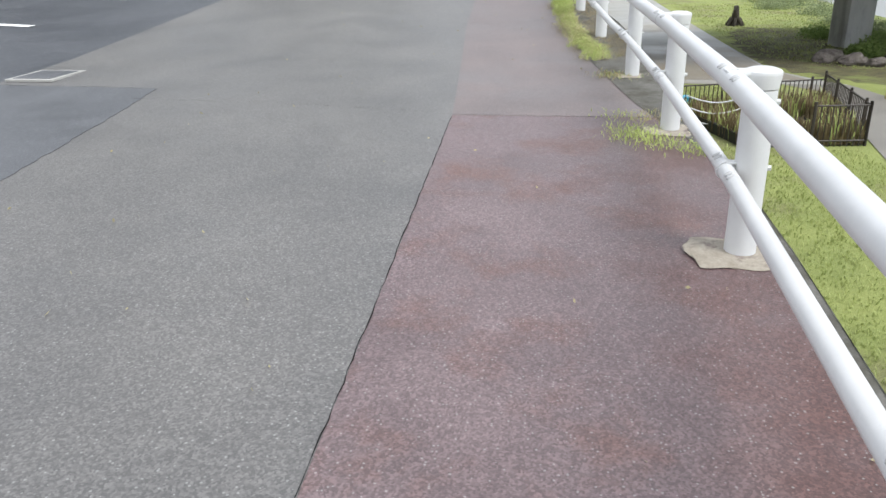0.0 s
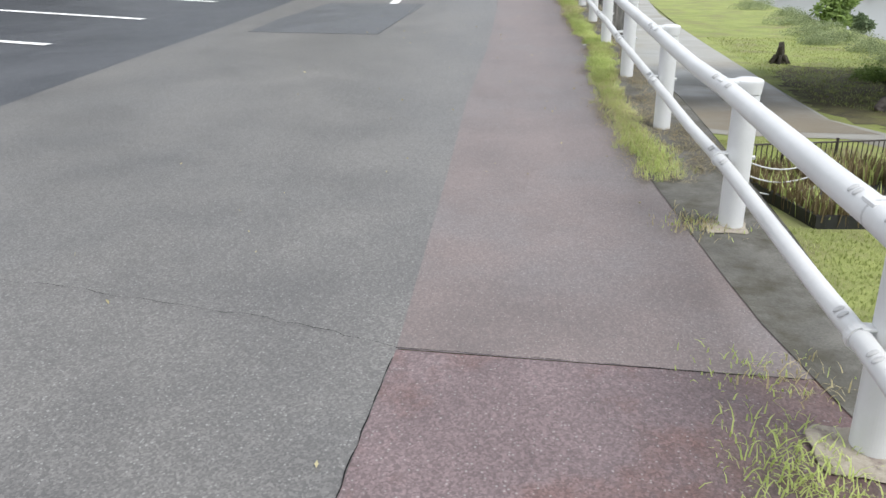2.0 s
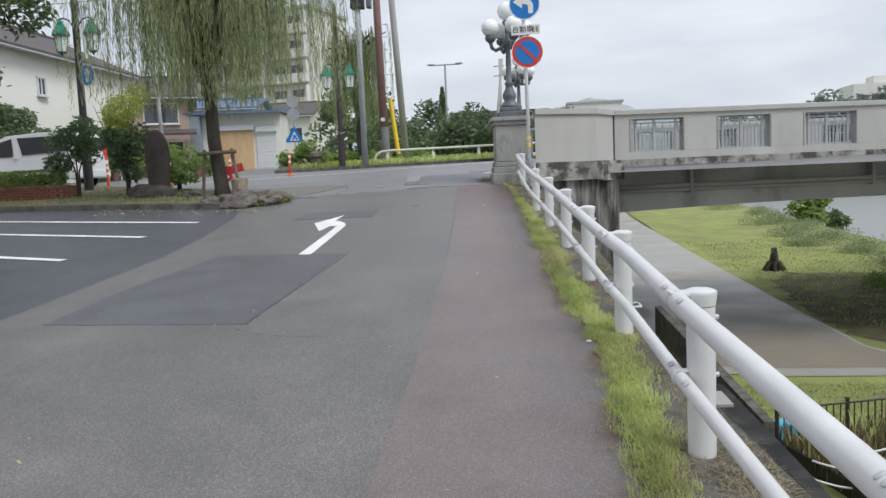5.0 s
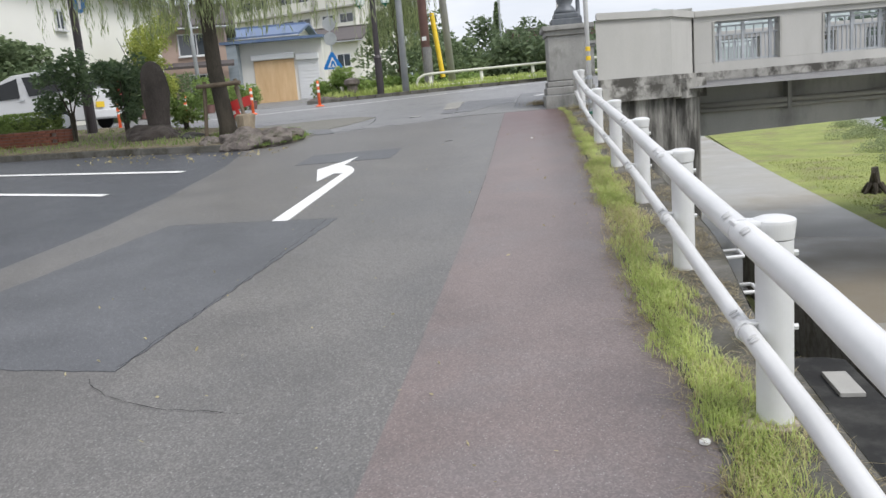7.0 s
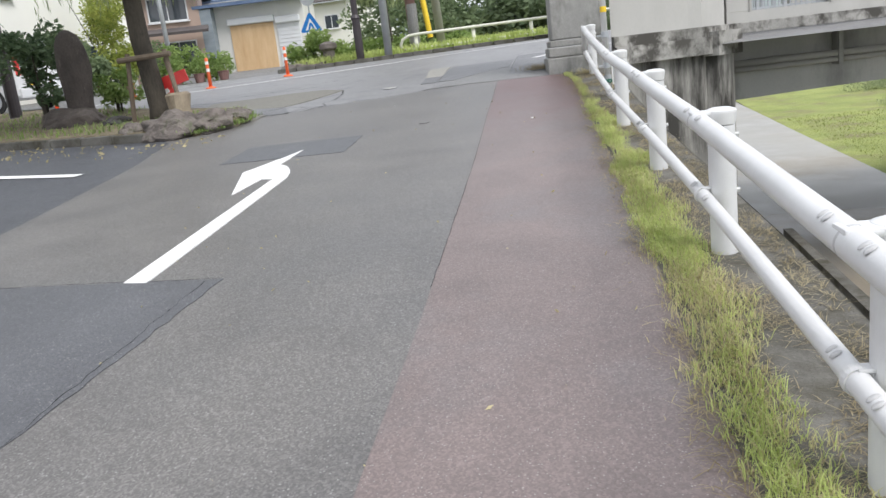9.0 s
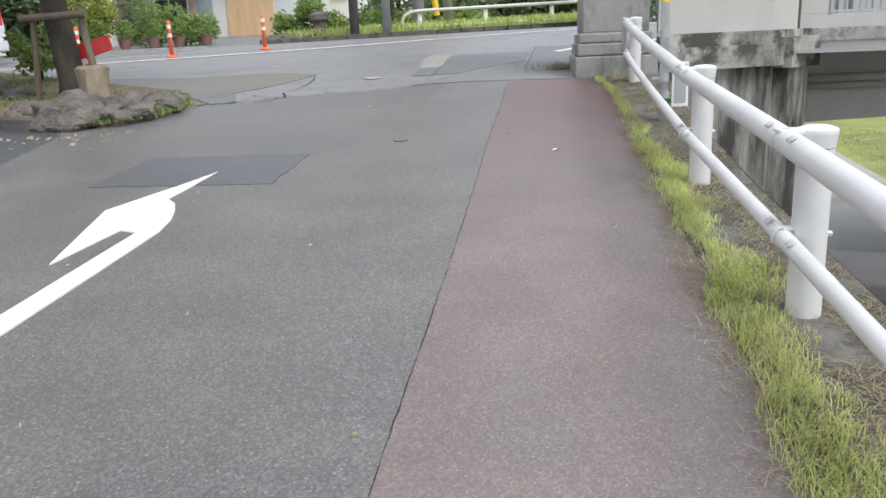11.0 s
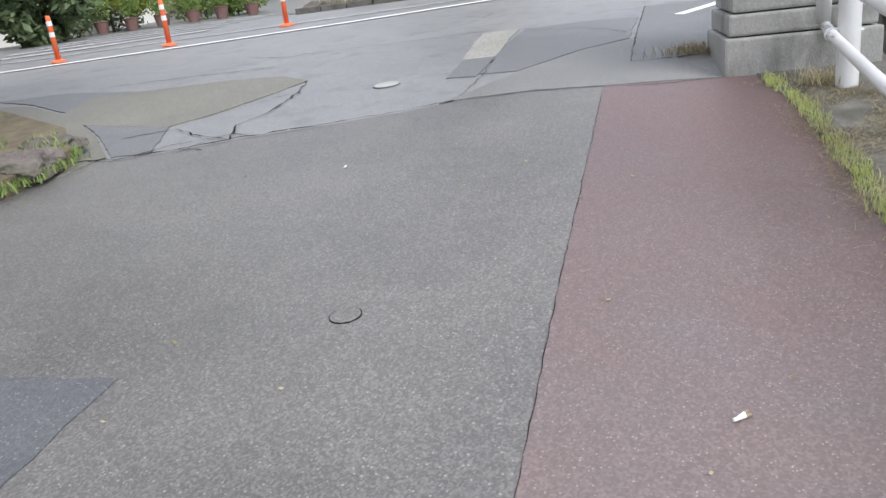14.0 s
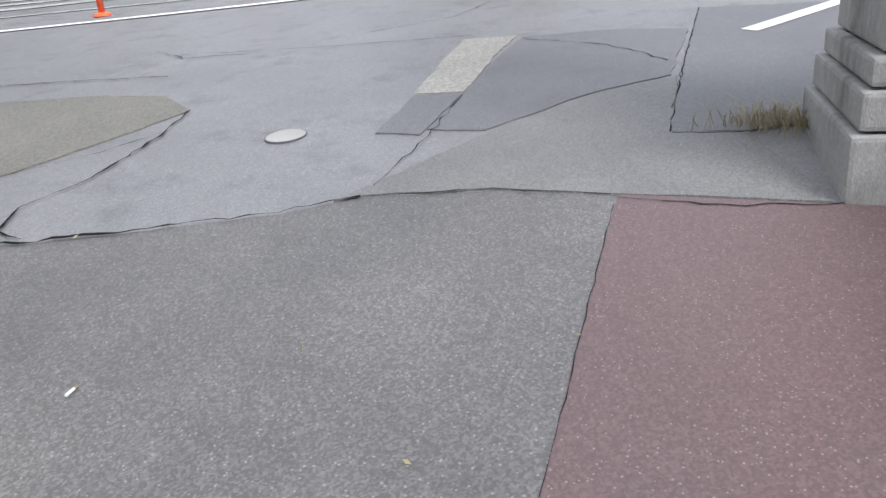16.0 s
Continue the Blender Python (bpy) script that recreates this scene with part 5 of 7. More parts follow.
willow((-8.0, 26.45, gz(-8, 26.4) + 0.1), 11, 5.9, 3.3, 900, 0.155, "weeping willow with long hanging green strands", 1.95, -0.1)
stake = thing("tree_stake", (-7.92, 26.4, gz(-8, 26.4) + 0.1), "brown wooden stake frame propping the willow", "tree stake")
for x0, x1 in ((-0.46, -0.36), (0.5, 0.32)):
    part("stake_pole", tube(B(), [(x0, -0.15, -0.1), (x1, -0.12, 1.15)], 0.04, 8), M_WOOD, stake)
part("stake_pole", tube(B(), [(0.62, -0.3, -0.1), (0.3, -0.1, 1.0)], 0.035, 8), M_WOOD, stake)
part("crossbar", tube(B(), [(-0.5, -0.2, 1.05), (0.45, -0.18, 1.07)], 0.045, 8), M_WOOD, stake)
bm = B()
turned(bm, [(0.2, -0.1), (0.19, 0.2), (0.2, 0.42), (0.17, 0.46)], 10)
for v in bm.verts:
    v.co += Vector((noise.noise(v.co * 5), noise.noise(v.co * 5 + Vector((3, 0, 0))), 0)) * 0.07
s_ = part("tree_stump", bm, M_STUMP)
s_.location = (-7.35, 26.0, gz(-7.3, 26) + 0.12)
tagged(s_, "pale weathered cut tree stump in the island", "stump")
shrub("camellia", (-12.35, 27.5, gz(-12.3, 27.5) + 0.1), 0.8, 0.7, 2.0, M_LEAF_BUSH, "glossy dark green camellia bush in the island", 21, 2300, 0.065, 0.5, group="camellias")
shrub("camellia", (-10.85, 27.3, gz(-10.8, 27.3) + 0.1), 0.72, 0.65, 1.85, M_LEAF_BUSH, "glossy dark green camellia bush in the island", 22, 2300, 0.065, 0.5, group="camellias")
shrub("golden_bush", (-20.2, 43.0, 1.9), 2.2, 1.7, 5.4, M_LEAF_YELLOW, "tall yellow-green ornamental bush across the road", 23, 9500, 0.08, 0.6)
shrub("island_shrub", (-9.9, 28.2, 1.6), 0.5, 0.4, 0.9, M_LEAF_HEDGE, "low fresh green shrub behind the stone", 24, 900, 0.06, 0.2)


def lantern_post(at, arm_z, top, label, turn=0.0, scale=1.0):
    p = thing("street_lamp", at, label, "street lamp", "lantern posts", turn=turn)
    part("pole", turned(B(), [(0.13, -0.2), (0.13, 1.5), (0.15, 1.55), (0.13, 1.6), (0.1, 1.65), (0.085, top - 0.2), (0.05, top)], 14), M_LAMPPOST, p, smooth=False)
    part("base_collar", turned(B(), [(0.22, -0.2), (0.2, 0.08), (0.14, 0.14)], 14), M_LAMPPOST, p)
    for s in (-1, 1):
        a = part("arm", tube(B(), [(0.06 * s, 0, arm_z - 0.25), (0.2 * s, 0, arm_z - 0.05), (0.36 * s, 0, arm_z), (0.5 * s, 0, arm_z - 0.04)], 0.022, 8), M_LAMPPOST, p, smooth=True)
        la = part("lantern", turned(B(), [(0.13, arm_z - 0.92), (0.14, arm_z - 0.9), (0.2, arm_z - 0.46)], 6, (0.45 * s, 0, 0)), M_LANTERN, p, "milky glass lantern")
        part("lantern_roof", turned(B(), [(0.27, arm_z - 0.47), (0.26, arm_z - 0.42), (0.14, arm_z - 0.22), (0.11, arm_z - 0.2), (0.09, arm_z - 0.1), (0.03, arm_z - 0.04)], 6, (0.45 * s, 0, 0)), M_GREEN, la, "green lantern roof")
        part("lantern_foot", turned(B(), [(0.02, arm_z - 1.04), (0.05, arm_z - 0.98), (0.14, arm_z - 0.93)], 6, (0.45 * s, 0, 0)), M_GREEN, la)
        for k in range(6):
            q = math.pi / 3 * k
            part("lantern_bar", tube(B(), [(0.45 * s + 0.142 * math.cos(q), 0.142 * math.sin(q), arm_z - 0.91), (0.45 * s + 0.203 * math.cos(q), 0.203 * math.sin(q), arm_z - 0.46)], 0.012, 5), M_GREEN, la)
    return p


lantern_post((-13.1, 29.2, 1.66), 4.95, 8.0, "dark steel lamp post with two green-roofed lanterns", 5)
lantern_post((-8.1, 38.6, 2.0), 4.3, 6.6, "dark pole with two green-roofed lanterns", 5)


def disc(bm, r, y, thick=0.006, n=40, at=(0, 0)):
    tube(bm, [(at[0], y, at[1]), (at[0], y - thick, at[1])], r, n)
    return bm


def plan_shape(bm, pts, y, thick=0.003):
    """A flat shape in the x-z plane."""
    a = [bm.verts.new((x, y, z)) for x, z in pts]
    b = [bm.verts.new((x, y - thick, z)) for x, z in pts]
    bm.faces.new(a)
    bm.faces.new(b[::-1])
    n = len(pts)
    for i in range(n):
        bm.faces.new((a[i], b[i], b[(i + 1) % n], a[(i + 1) % n]))
    bmesh.ops.recalc_face_normals(bm, faces=bm.faces)
    return bm


bs = thing("cycle_sign", (-12.78, 29.05, 5.0), "round blue road sign clamped to a lamp post", "road sign", turn=-22)
part("disc", disc(B(), 0.3, 0.0), M_BLUE, bs)
part("rim", tube(B(), [(0.3 * math.cos(a), -0.004, 0.3 * math.sin(a)) for a in np.linspace(0, 2 * math.pi, 41)], 0.011, 6), M_SIGNWHITE, bs)
part("symbol", plan_shape(B(), [(-0.05, -0.2), (0.05, -0.2), (0.07, 0.02), (0.13, 0.06), (0.0, 0.2), (-0.13, 0.06), (-0.07, 0.02)], -0.01), M_SIGNWHITE, bs)
part("clamp", box(B(), (-0.18, 0.08, 0), (0.36, 0.04, 0.05)), M_STEEL, bs)

# ---- signs by the fence ----
sg = thing("road_sign_post", (-0.52, 24.71, gz(-0.5, 24.71)), "white sign post with blue turn and no parking signs", "road sign")
part("post", tube(B(), [(-0.000, 0, -0.05), (-0.02, 0, 2.6), (-0.05, 0, 4.3)], 0.038, 14), M_WHITE, sg, smooth=True)
for z, r_, m_ in ((0.2, 0.048, M_STEEL), (0.36, 0.046, M_STEEL), (0.74, 0.046, M_STEEL), (1.05, 0.0405, M_YELLOW), (1.2, 0.0405, M_YELLOW)):
    xz = -0.000 + (-0.02 - -0.000) * (z + 0.05) / 2.65
    part("band", tube(B(), [(xz, 0, z), (xz, 0, z + 0.07)], r_, 14), m_, sg)
for z in (0.388, 0.765):
    part("clamp", box(B(), (-0.000 - 0.06, 0, z), (0.1, 0.06, 0.02), bevel=0.003), M_STEEL, sg)
d1 = part("turn_sign", disc(B(), 0.3, -0.045, at=(-0.01, 3.93)), M_BLUE, sg, "round blue sign with a white arrow")
part("rim", tube(B(), [(-0.01 + 0.305 * math.cos(a), -0.05, 3.93 + 0.305 * math.sin(a)) for a in np.linspace(0, 2 * math.pi, 49)], 0.012, 6), M_SIGNWHITE, d1)
arr = [(0.08, -0.19), (0.17, -0.19), (0.18, -0.02), (0.14, 0.06), (0.05, 0.1), (-0.05, 0.1), (-0.05, 0.18), (-0.23, 0.05), (-0.05, -0.08), (-0.05, 0.0), (0.02, 0.0), (0.07, -0.03)]
part("arrow", plan_shape(B(), [(x - 0.01, z + 3.93) for x, z in arr], -0.053), M_SIGNWHITE, d1)
pl_ = part("plate", box(B(), (0.0, -0.05, 3.42), (0.58, 0.006, 0.2), bevel=0.002), M_SIGNWHITE, sg, "white plate with black characters")
txt = bpy.data.curves.new("plate_text", "FONT")
txt.body = "自動車"
txt.size, txt.extrude, txt.align_x, txt.align_y = 0.145, 0.001, "LEFT", "CENTER"
to = new("characters", txt)
to.parent = pl_
to.location, to.rotation_euler = (-0.275, -0.056, 3.42), (radians(90), 0, 0)
txt.materials.append(M_BLACK)
bm = B()
for x0 in (0.155, 0.235):
    for dz in (-0.045, -0.015, 0.015, 0.045):
        box(bm, (x0, -0.056, 3.42 + dz), (0.055, 0.003, 0.011))
    box(bm, (x0 - 0.012, -0.0565, 3.42), (0.011, 0.003, 0.1))
part("character_bars", bm, M_BLACK, pl_)["kind"] = "stuff"
d2 = part("no_parking_sign", disc(B(), 0.31, -0.045, at=(0.02, 2.97)), M_SIGNRED, sg, "round blue sign with red ring and bar")
part("blue_field", disc(B(), 0.24, -0.053, 0.003, at=(0.02, 2.97)), M_BLUE, d2)
part("red_bar", plan_shape(B(), [(0.02 - 0.19, 2.97 + 0.15), (0.02 - 0.15, 2.97 + 0.19), (0.02 + 0.19, 2.97 - 0.15), (0.02 + 0.15, 2.97 - 0.19)], -0.059), M_SIGNRED, d2)
part("rim", tube(B(), [(0.02 + 0.315 * math.cos(a), -0.05, 2.97 + 0.315 * math.sin(a)) for a in np.linspace(0, 2 * math.pi, 49)], 0.008, 6), M_SIGNWHITE, d2)
ib = thing("notice_board", (-0.44, 24.45, gz(-0.5, 24.5)), "small white notice board wired to the fence post", "notice board")
part("board", box(B(), (0.04, -0.09, 0.37), (0.14, 0.012, 0.38), 10, 0.003), M_SIGNWHITE, ib)
bm = B()
for z in (0.53, 0.5):
    box(bm, (0.04, -0.099, z), (0.1, 0.003, 0.012), 10)
part("text_bar", bm, M_BLACK, ib)["kind"] = "stuff"
part("picture", box(B(), (0.04, -0.0985, 0.34), (0.1, 0.004, 0.26), 10), M_STEEL, ib)
part("wire", tube(B(), [(0.07 * math.cos(a) - 0.06, 0.06 * math.sin(a) + 0.03, 0.22 + 0.02 * math.sin(3 * a)) for a in np.linspace(0, 6.2, 20)], 0.012, 6), M_GREEN, ib)

# ---- far side of the main road ----
def pole(name, at, h, r0, r1, material, label, lean=0.0, category="utility pole", group=""):
    p = thing(name, at, label, category, group)
    part("shaft", tube(B(), [(0, 0, -0.3), (lean, 0, h)], [r0, r1], 14), material, p, smooth=True)
    return p


p1 = pole("signal_pole", (-7.15, 38.5, 2.1), 9.5, 0.125, 0.09, M_STEEL, "grey steel signal pole at the far kerb", 0.0, "signal pole")
part("signal_box", box(B(), (0.0, 0, 6.6), (0.5, 0.4, 0.8), bevel=0.03), M_BLACK, p1)
part("signal_box", box(B(), (0.45, 0, 6.7), (0.18, 0.3, 1.0), bevel=0.03), M_IRON, p1)
p2 = pole("red_pole", (-6.62, 40.0, 2.15), 12, 0.17, 0.13, M_REDPOLE, "weathered reddish utility pole", -0.15)
part("wrap", turned(B(), [(0.18, -0.2), (0.18, 1.7)], 16), M_MAIN_LIGHT, p2, "pale concrete sleeve")
part("label_plate", box(B(), (-0.02, -0.175, 2.0), (0.16, 0.02, 0.14)), M_SIGNWHITE, p2)
for k in range(7):
    part("step_bolt", tube(B(), [(0.12, 0, 2.8 + 0.5 * k), (0.3, 0, 2.8 + 0.5 * k)], 0.015, 6), M_STEEL, p2)
p3 = pole("concrete_pole", (-5.95, 41.2, 2.15), 13, 0.15, 0.11, M_CONC, "tall leaning concrete utility pole", -0.65)
part("guy_guard", tube(B(), [(-0.2, -0.9, 0.6), (-0.45, -0.9, 2.9)], 0.09, 10), M_YELLOW, p3, "yellow plastic guy wire guard")
rail = thing("road_rail", (0, 0, 0), "cream steel pipe rail along the far kerb", "guard rail")
rp = lambda x: 39.1 + 0.18 * (x + 6.8)
rz_ = lambda x: 2.12 + 0.012 * (x + 6.8)
pts = [(-6.8, rp(-6.8), rz_(-6.8) + 0.3), (-6.88, rp(-6.9), rz_(-6.8) + 0.45), (-6.8, rp(-6.8), rz_(-6.8) + 0.62), (-6.6, rp(-6.6), rz_(-6.6) + 0.72)] + [(x, rp(x), rz_(x) + 0.74) for x in np.arange(-6.3, 0.1, 0.7)]
part("upper_pipe", tube(B(), pts, 0.045, 10), M_CREAM, rail, smooth=True)
part("lower_pipe", tube(B(), [(x, rp(x), rz_(x) + 0.3) for x in np.arange(-6.8, 0.1, 0.7)], 0.045, 10), M_CREAM, rail, smooth=True)
for x in (-6.4, -4.6, -2.8, -1.0):
    part("post", tube(B(), [(x, rp(x) + 0.08, rz_(x) - 0.2), (x, rp(x) + 0.08, rz_(x) + 0.78)], 0.06, 12), M_CREAM, rail, smooth=True)
far_kerb = thing("far_kerb", (0, 0, 0), "grey concrete kerb stones on the far side of the road", "kerb", kind="structure")
for i in range(16):
    x = -10.4 + 0.62 * i
    y = 38.35 + 0.1 * (x + 8)
    part("kerb_stone", box(B(), (x, y, gz(x, y) + 0.0), (0.6, 0.16, 0.24), 6, 0.02), M_LEDGE, far_kerb)
sheet("grass_verge", lambda y: -11.3 - 0.12 * (y - 38.6), lambda y: -0.5, 38.75, 58, 0.1, M_VERGE, "grassy verge beyond the far kerb", "grass", nx=12)
pl = []
for i in range(9000):
    x = rng.uniform(-10.3, -0.8)
    y = 38.7 + 0.1 * (x + 8) + rng.uniform(0, 1) ** 1.5 * 8
    pl.append((x, y, gz(x, y) + 0.1))
blades("verge_weeds", pl, 0.3, M_BLADE, "uncut green grass on the far verge", 55, 0.014, lean=0.6)


def bollard(at):
    b = thing("bollard", at, "orange flexible road bollard with white bands", "bollard", "road bollards")
    part("foot", turned(B(), [(0.13, 0.0), (0.12, 0.03), (0.05, 0.05)], 16), M_ORANGE, b)
    part("tube", turned(B(), [(0.045, 0.03), (0.04, 0.74), (0.03, 0.77)], 14), M_ORANGE, b, smooth=True)
    for z in (0.42, 0.6):
        part("band", turned(B(), [(0.0455, z), (0.0445, z + 0.08)], 14), M_SIGNWHITE, b)
    return b


rbd = thing("warning_board", (-7.95, 26.55, gz(-8, 26.5) + 0.13), "red and white warning boards tied to the willow stake", "warning board")
part("board", box(B(), (0.2, 0.12, 0.62), (0.5, 0.03, 0.2), 8, 0.005, 0, -14), M_SIGNRED, rbd)
part("board", box(B(), (0.0, 0.1, 0.42), (0.34, 0.03, 0.22), 8, 0.005, 0, -25), M_SIGNRED, rbd)
part("white_mark", box(B(), (0.0, 0.082, 0.42), (0.2, 0.01, 0.08), 8, 0, 0, -25), M_SIGNWHITE, rbd)
part("stick", tube(B(), [(0.02, 0.14, -0.1), (0.04, 0.14, 0.72)], 0.02, 6), M_WOOD, rbd)
bo = bollard((-8.85, 34.35, gz(-8.85, 34.35)))
for x, y in ((-10.5, 33.15), (-12.2, 32.35), (-13.9, 31.6)):
    copy_thing(bo, pose(x, y, gz(x, y)))
tr_ = thing("crossing_sign", (-12.45, 46.3, 2.0), "blue triangular crossing sign on a grey post", "road sign", turn=8)
part("post", tube(B(), [(0, 0.05, -0.3), (0, 0.05, 4.6)], 0.035, 10), M_STEEL, tr_)
part("triangle", plan_shape(B(), [(-0.4, 1.75), (0.4, 1.75), (0.44, 1.82), (0.05, 2.5), (-0.05, 2.5), (-0.44, 1.82)], 0.0, 0.01), M_BLUE, tr_)
part("white_field", plan_shape(B(), [(-0.24, 1.83), (0.24, 1.83), (0.0, 2.3)], -0.013, 0.004), M_SIGNWHITE, tr_)
part("symbol", plan_shape(B(), [(-0.13, 1.85), (-0.05, 1.85), (0.01, 2.0), (0.09, 1.85), (0.16, 1.86), (0.05, 2.12), (-0.04, 2.12)], -0.019, 0.003), M_BLUE, tr_)
part("round_back", disc(B(), 0.3, 0.0, at=(0, 3.1)), M_STEEL, tr_)
part("round_back", disc(B(), 0.3, 0.0, at=(0, 3.75)), M_STEEL, tr_)
shrub("hydrangea", (-10.2, 40.6, 1.95), 1.3, 0.9, 1.25, M_LEAF_HEDGE, "broad light green flowering bush by the kerb", 61, 3000, 0.1, 0.2)
shrub("hydrangea", (-8.6, 43.4, 2.1), 1.8, 1.0, 0.8, M_LEAF_HEDGE, "low green bushes on the verge", 62, 2600, 0.1, 0.1)
shrub("verge_bush", (-6.8, 43.5, 2.1), 1.6, 1.0, 0.9, M_LEAF_HEDGE, "low green bushes on the verge", 63, 2000, 0.1, 0.1)
bm = B()
lump(bm, (0, 0, 0.1), (1.0, 0.4, 0.35), 9, 0.4, 3, 2)
s_ = part("stone_edging", bm, M_ROCK)
s_.location = (-10.1, 38.75, 1.95)
tagged(s_, "rough stone edging of a flower bed", "rock")
sp = thing("stone_post", (-9.3, 39.1, 1.98), "short carved stone post by the road", "stone post")
part("shaft", turned(B(), [(0.26, -0.2), (0.22, 0.1), (0.2, 0.7), (0.3, 0.78), (0.3, 0.92), (0.1, 1.0)], 8), M_ROCK, sp)
willow((-8.3, 43.2, 2.0), 71, 6.3, 1.9, 420, 0.16, "small dark willow behind the street lamp", 2.0)

# ---- parking side, left ----
pl_b = thing("brick_planter", (-14.2, 27.3, gz(-14, 27.3)), "low brown brick planter", "planter", turn=-2)
part("core", box(B(), (0, 0.3, 0.22), (3.06, 0.58, 0.5)), M_MORTAR, pl_b)
part("soil", box(B(), (0, 0.3, 0.475), (2.9, 0.42, 0.02)), M_SOIL, pl_b)
brick_mesh = None
for row in range(7):
    z = 0.0 + 0.072 * row
    for i in range(14):
        x = -1.5 + 0.225 * i + (0.11 if row % 2 else 0)
        if x > 1.5:
            continue
        if brick_mesh is None:
            b_ = part("brick", box(B(), (0, 0, 0), (0.213, 0.1, 0.062), bevel=0.004), M_BRICK, pl_b)
            brick_mesh = b_.data
        else:
            b_ = new("brick", brick_mesh)
            b_.parent = pl_b
        b_.location = (x, 0.0, z)
    for j in range(3):
        b_ = new("brick", brick_mesh)
        b_.parent = pl_b
        b_.location, b_.rotation_euler = (1.53, 0.12 + 0.22 * j, z), (0, 0, radians(90))
hedge((-15.1, 27.62, gz(-15, 27.6) + 0.45), 1.15, 0.5, 0.42, M_LEAF_HEDGE, "clipped light green box hedge in the planter", 81)
hedge((-13.55, 27.6, gz(-13.5, 27.6) + 0.45), 1.4, 0.5, 0.42, M_LEAF_HEDGE, "clipped light green box hedge in the planter", 82)
gp = thing("gate_post", (-15.75, 27.0, gz(-15.7, 27)), "white post with a black lamp on top", "gate post")
part("shaft", box(B(), (0, 0, 0.6), (0.17, 0.17, 1.4), bevel=0.02), M_WALL_WHITE, gp)
part("lamp", turned(B(), [(0.1, 1.3), (0.13, 1.34), (0.09, 1.5), (0.12, 1.56), (0.04, 1.66)], 10), M_BLACK, gp)
part("house_bracket", box(B(), (0.12, 0, 1.45), (0.2, 0.06, 0.05)), M_BLACK, gp)


def van(at, turn):
    v = thing("van", at, "white minivan parked across the road", "car", turn=turn)
    prof = [(-2.28, 0.32), (-2.32, 0.7), (-2.15, 0.98), (-1.55, 1.12), (-0.85, 1.62), (-0.35, 1.78), (0.9, 1.84), (1.9, 1.8), (2.16, 1.62), (2.28, 1.0), (2.3, 0.4), (2.2, 0.3)]
    bm = B()
    rings = []
    for yy, k in ((-0.84, 0.0), (-0.8, 0.02), (0.8, 0.02), (0.84, 0.0)):
        inset = 0.05 if abs(yy) > 0.82 else 0
        rings.append([bm.verts.new((x * (1 - inset * 0.3), yy * (1 - 0.1 * max(0, z - 1.0)), z - inset * (0.4 if z > 1.5 else 0))) for x, z in prof])
    n = len(prof)
    for a, b in zip(rings, rings[1:]):
        for i in range(n):
            bm.faces.new((a[i], a[(i + 1) % n], b[(i + 1) % n], b[i]))
    bm.faces.new(rings[0][::-1])
    bm.faces.new(rings[-1])
    bmesh.ops.recalc_face_normals(bm, faces=bm.faces)
    part("body", bm, M_CAR, v)
    for s in (-1, 1):
        y = 0.815 * s

        def pane(nm, pts):
            bm = B()
            lo = [bm.verts.new((x, (0.84 * (1 - 0.1 * max(0, z - 1.0)) + 0.006) * s, z)) for x, z in pts]
            hi = [bm.verts.new((x, (0.84 * (1 - 0.1 * max(0, z - 1.0)) - 0.02) * s, z)) for x, z in pts]
            bm.faces.new(lo)
            bm.faces.new(hi[::-1])
            for i in range(len(pts)):
                bm.faces.new((lo[i], hi[i], hi[(i + 1) % len(pts)], lo[(i + 1) % len(pts)]))
            bmesh.ops.recalc_face_normals(bm, faces=bm.faces)
            part(nm, bm, M_CARGLASS, v, "dark tinted glass")
        pane("side_window", [(-1.5, 1.06), (-0.85, 1.53), (-0.12, 1.68), (-0.08, 1.1)])
        pane("side_window", [(0.08, 1.69), (1.85, 1.7), (2.05, 1.2), (0.3, 1.12)])
        for x in (-1.45, 1.5):
            w = part("wheel", tube(B(), [(x, y - 0.02 * s, 0.31), (x, y + 0.035 * s, 0.31)], 0.31, 24), M_RUBBER, v)
            part("rim", tube(B(), [(x, y, 0.31), (x, y + 0.045 * s, 0.31)], 0.2, 20), M_STEEL, w)
        mi = part("mirror", box(B(), (-1.05, 0.93 * s, 1.17), (0.12, 0.18, 0.16), bevel=0.03), M_CAR, v)
        part("door_handle", box(B(), (0.0, 0.85 * s, 1.02), (0.2, 0.03, 0.03)), M_STEEL, v)
        part("tail_light", box(B(), (2.24, 0.7 * s, 1.15), (0.1, 0.16, 0.5), bevel=0.02), M_SIGNRED, v)
        part("headlight", box(B(), (-2.2, 0.62 * s, 0.82), (0.2, 0.3, 0.15), bevel=0.03), M_LANTERN, v)
    part("windscreen", box(B(), (-1.2, 0, 1.4), (0.84, 1.38, 0.03), ry=-35.5), M_CARGLASS, v, "dark tinted glass")
    part("rear_window", box(B(), (2.2, 0, 1.45), (0.06, 1.3, 0.4), ry=-18), M_CARGLASS, v)
    part("bumper", box(B(), (2.3, 0, 0.45), (0.12, 1.6, 0.25), bevel=0.04), M_CAR, v)
    part("number_plate", box(B(), (2.37, -0.3, 0.72), (0.02, 0.33, 0.165)), M_YELLOW, v, "yellow number plate")
    return v


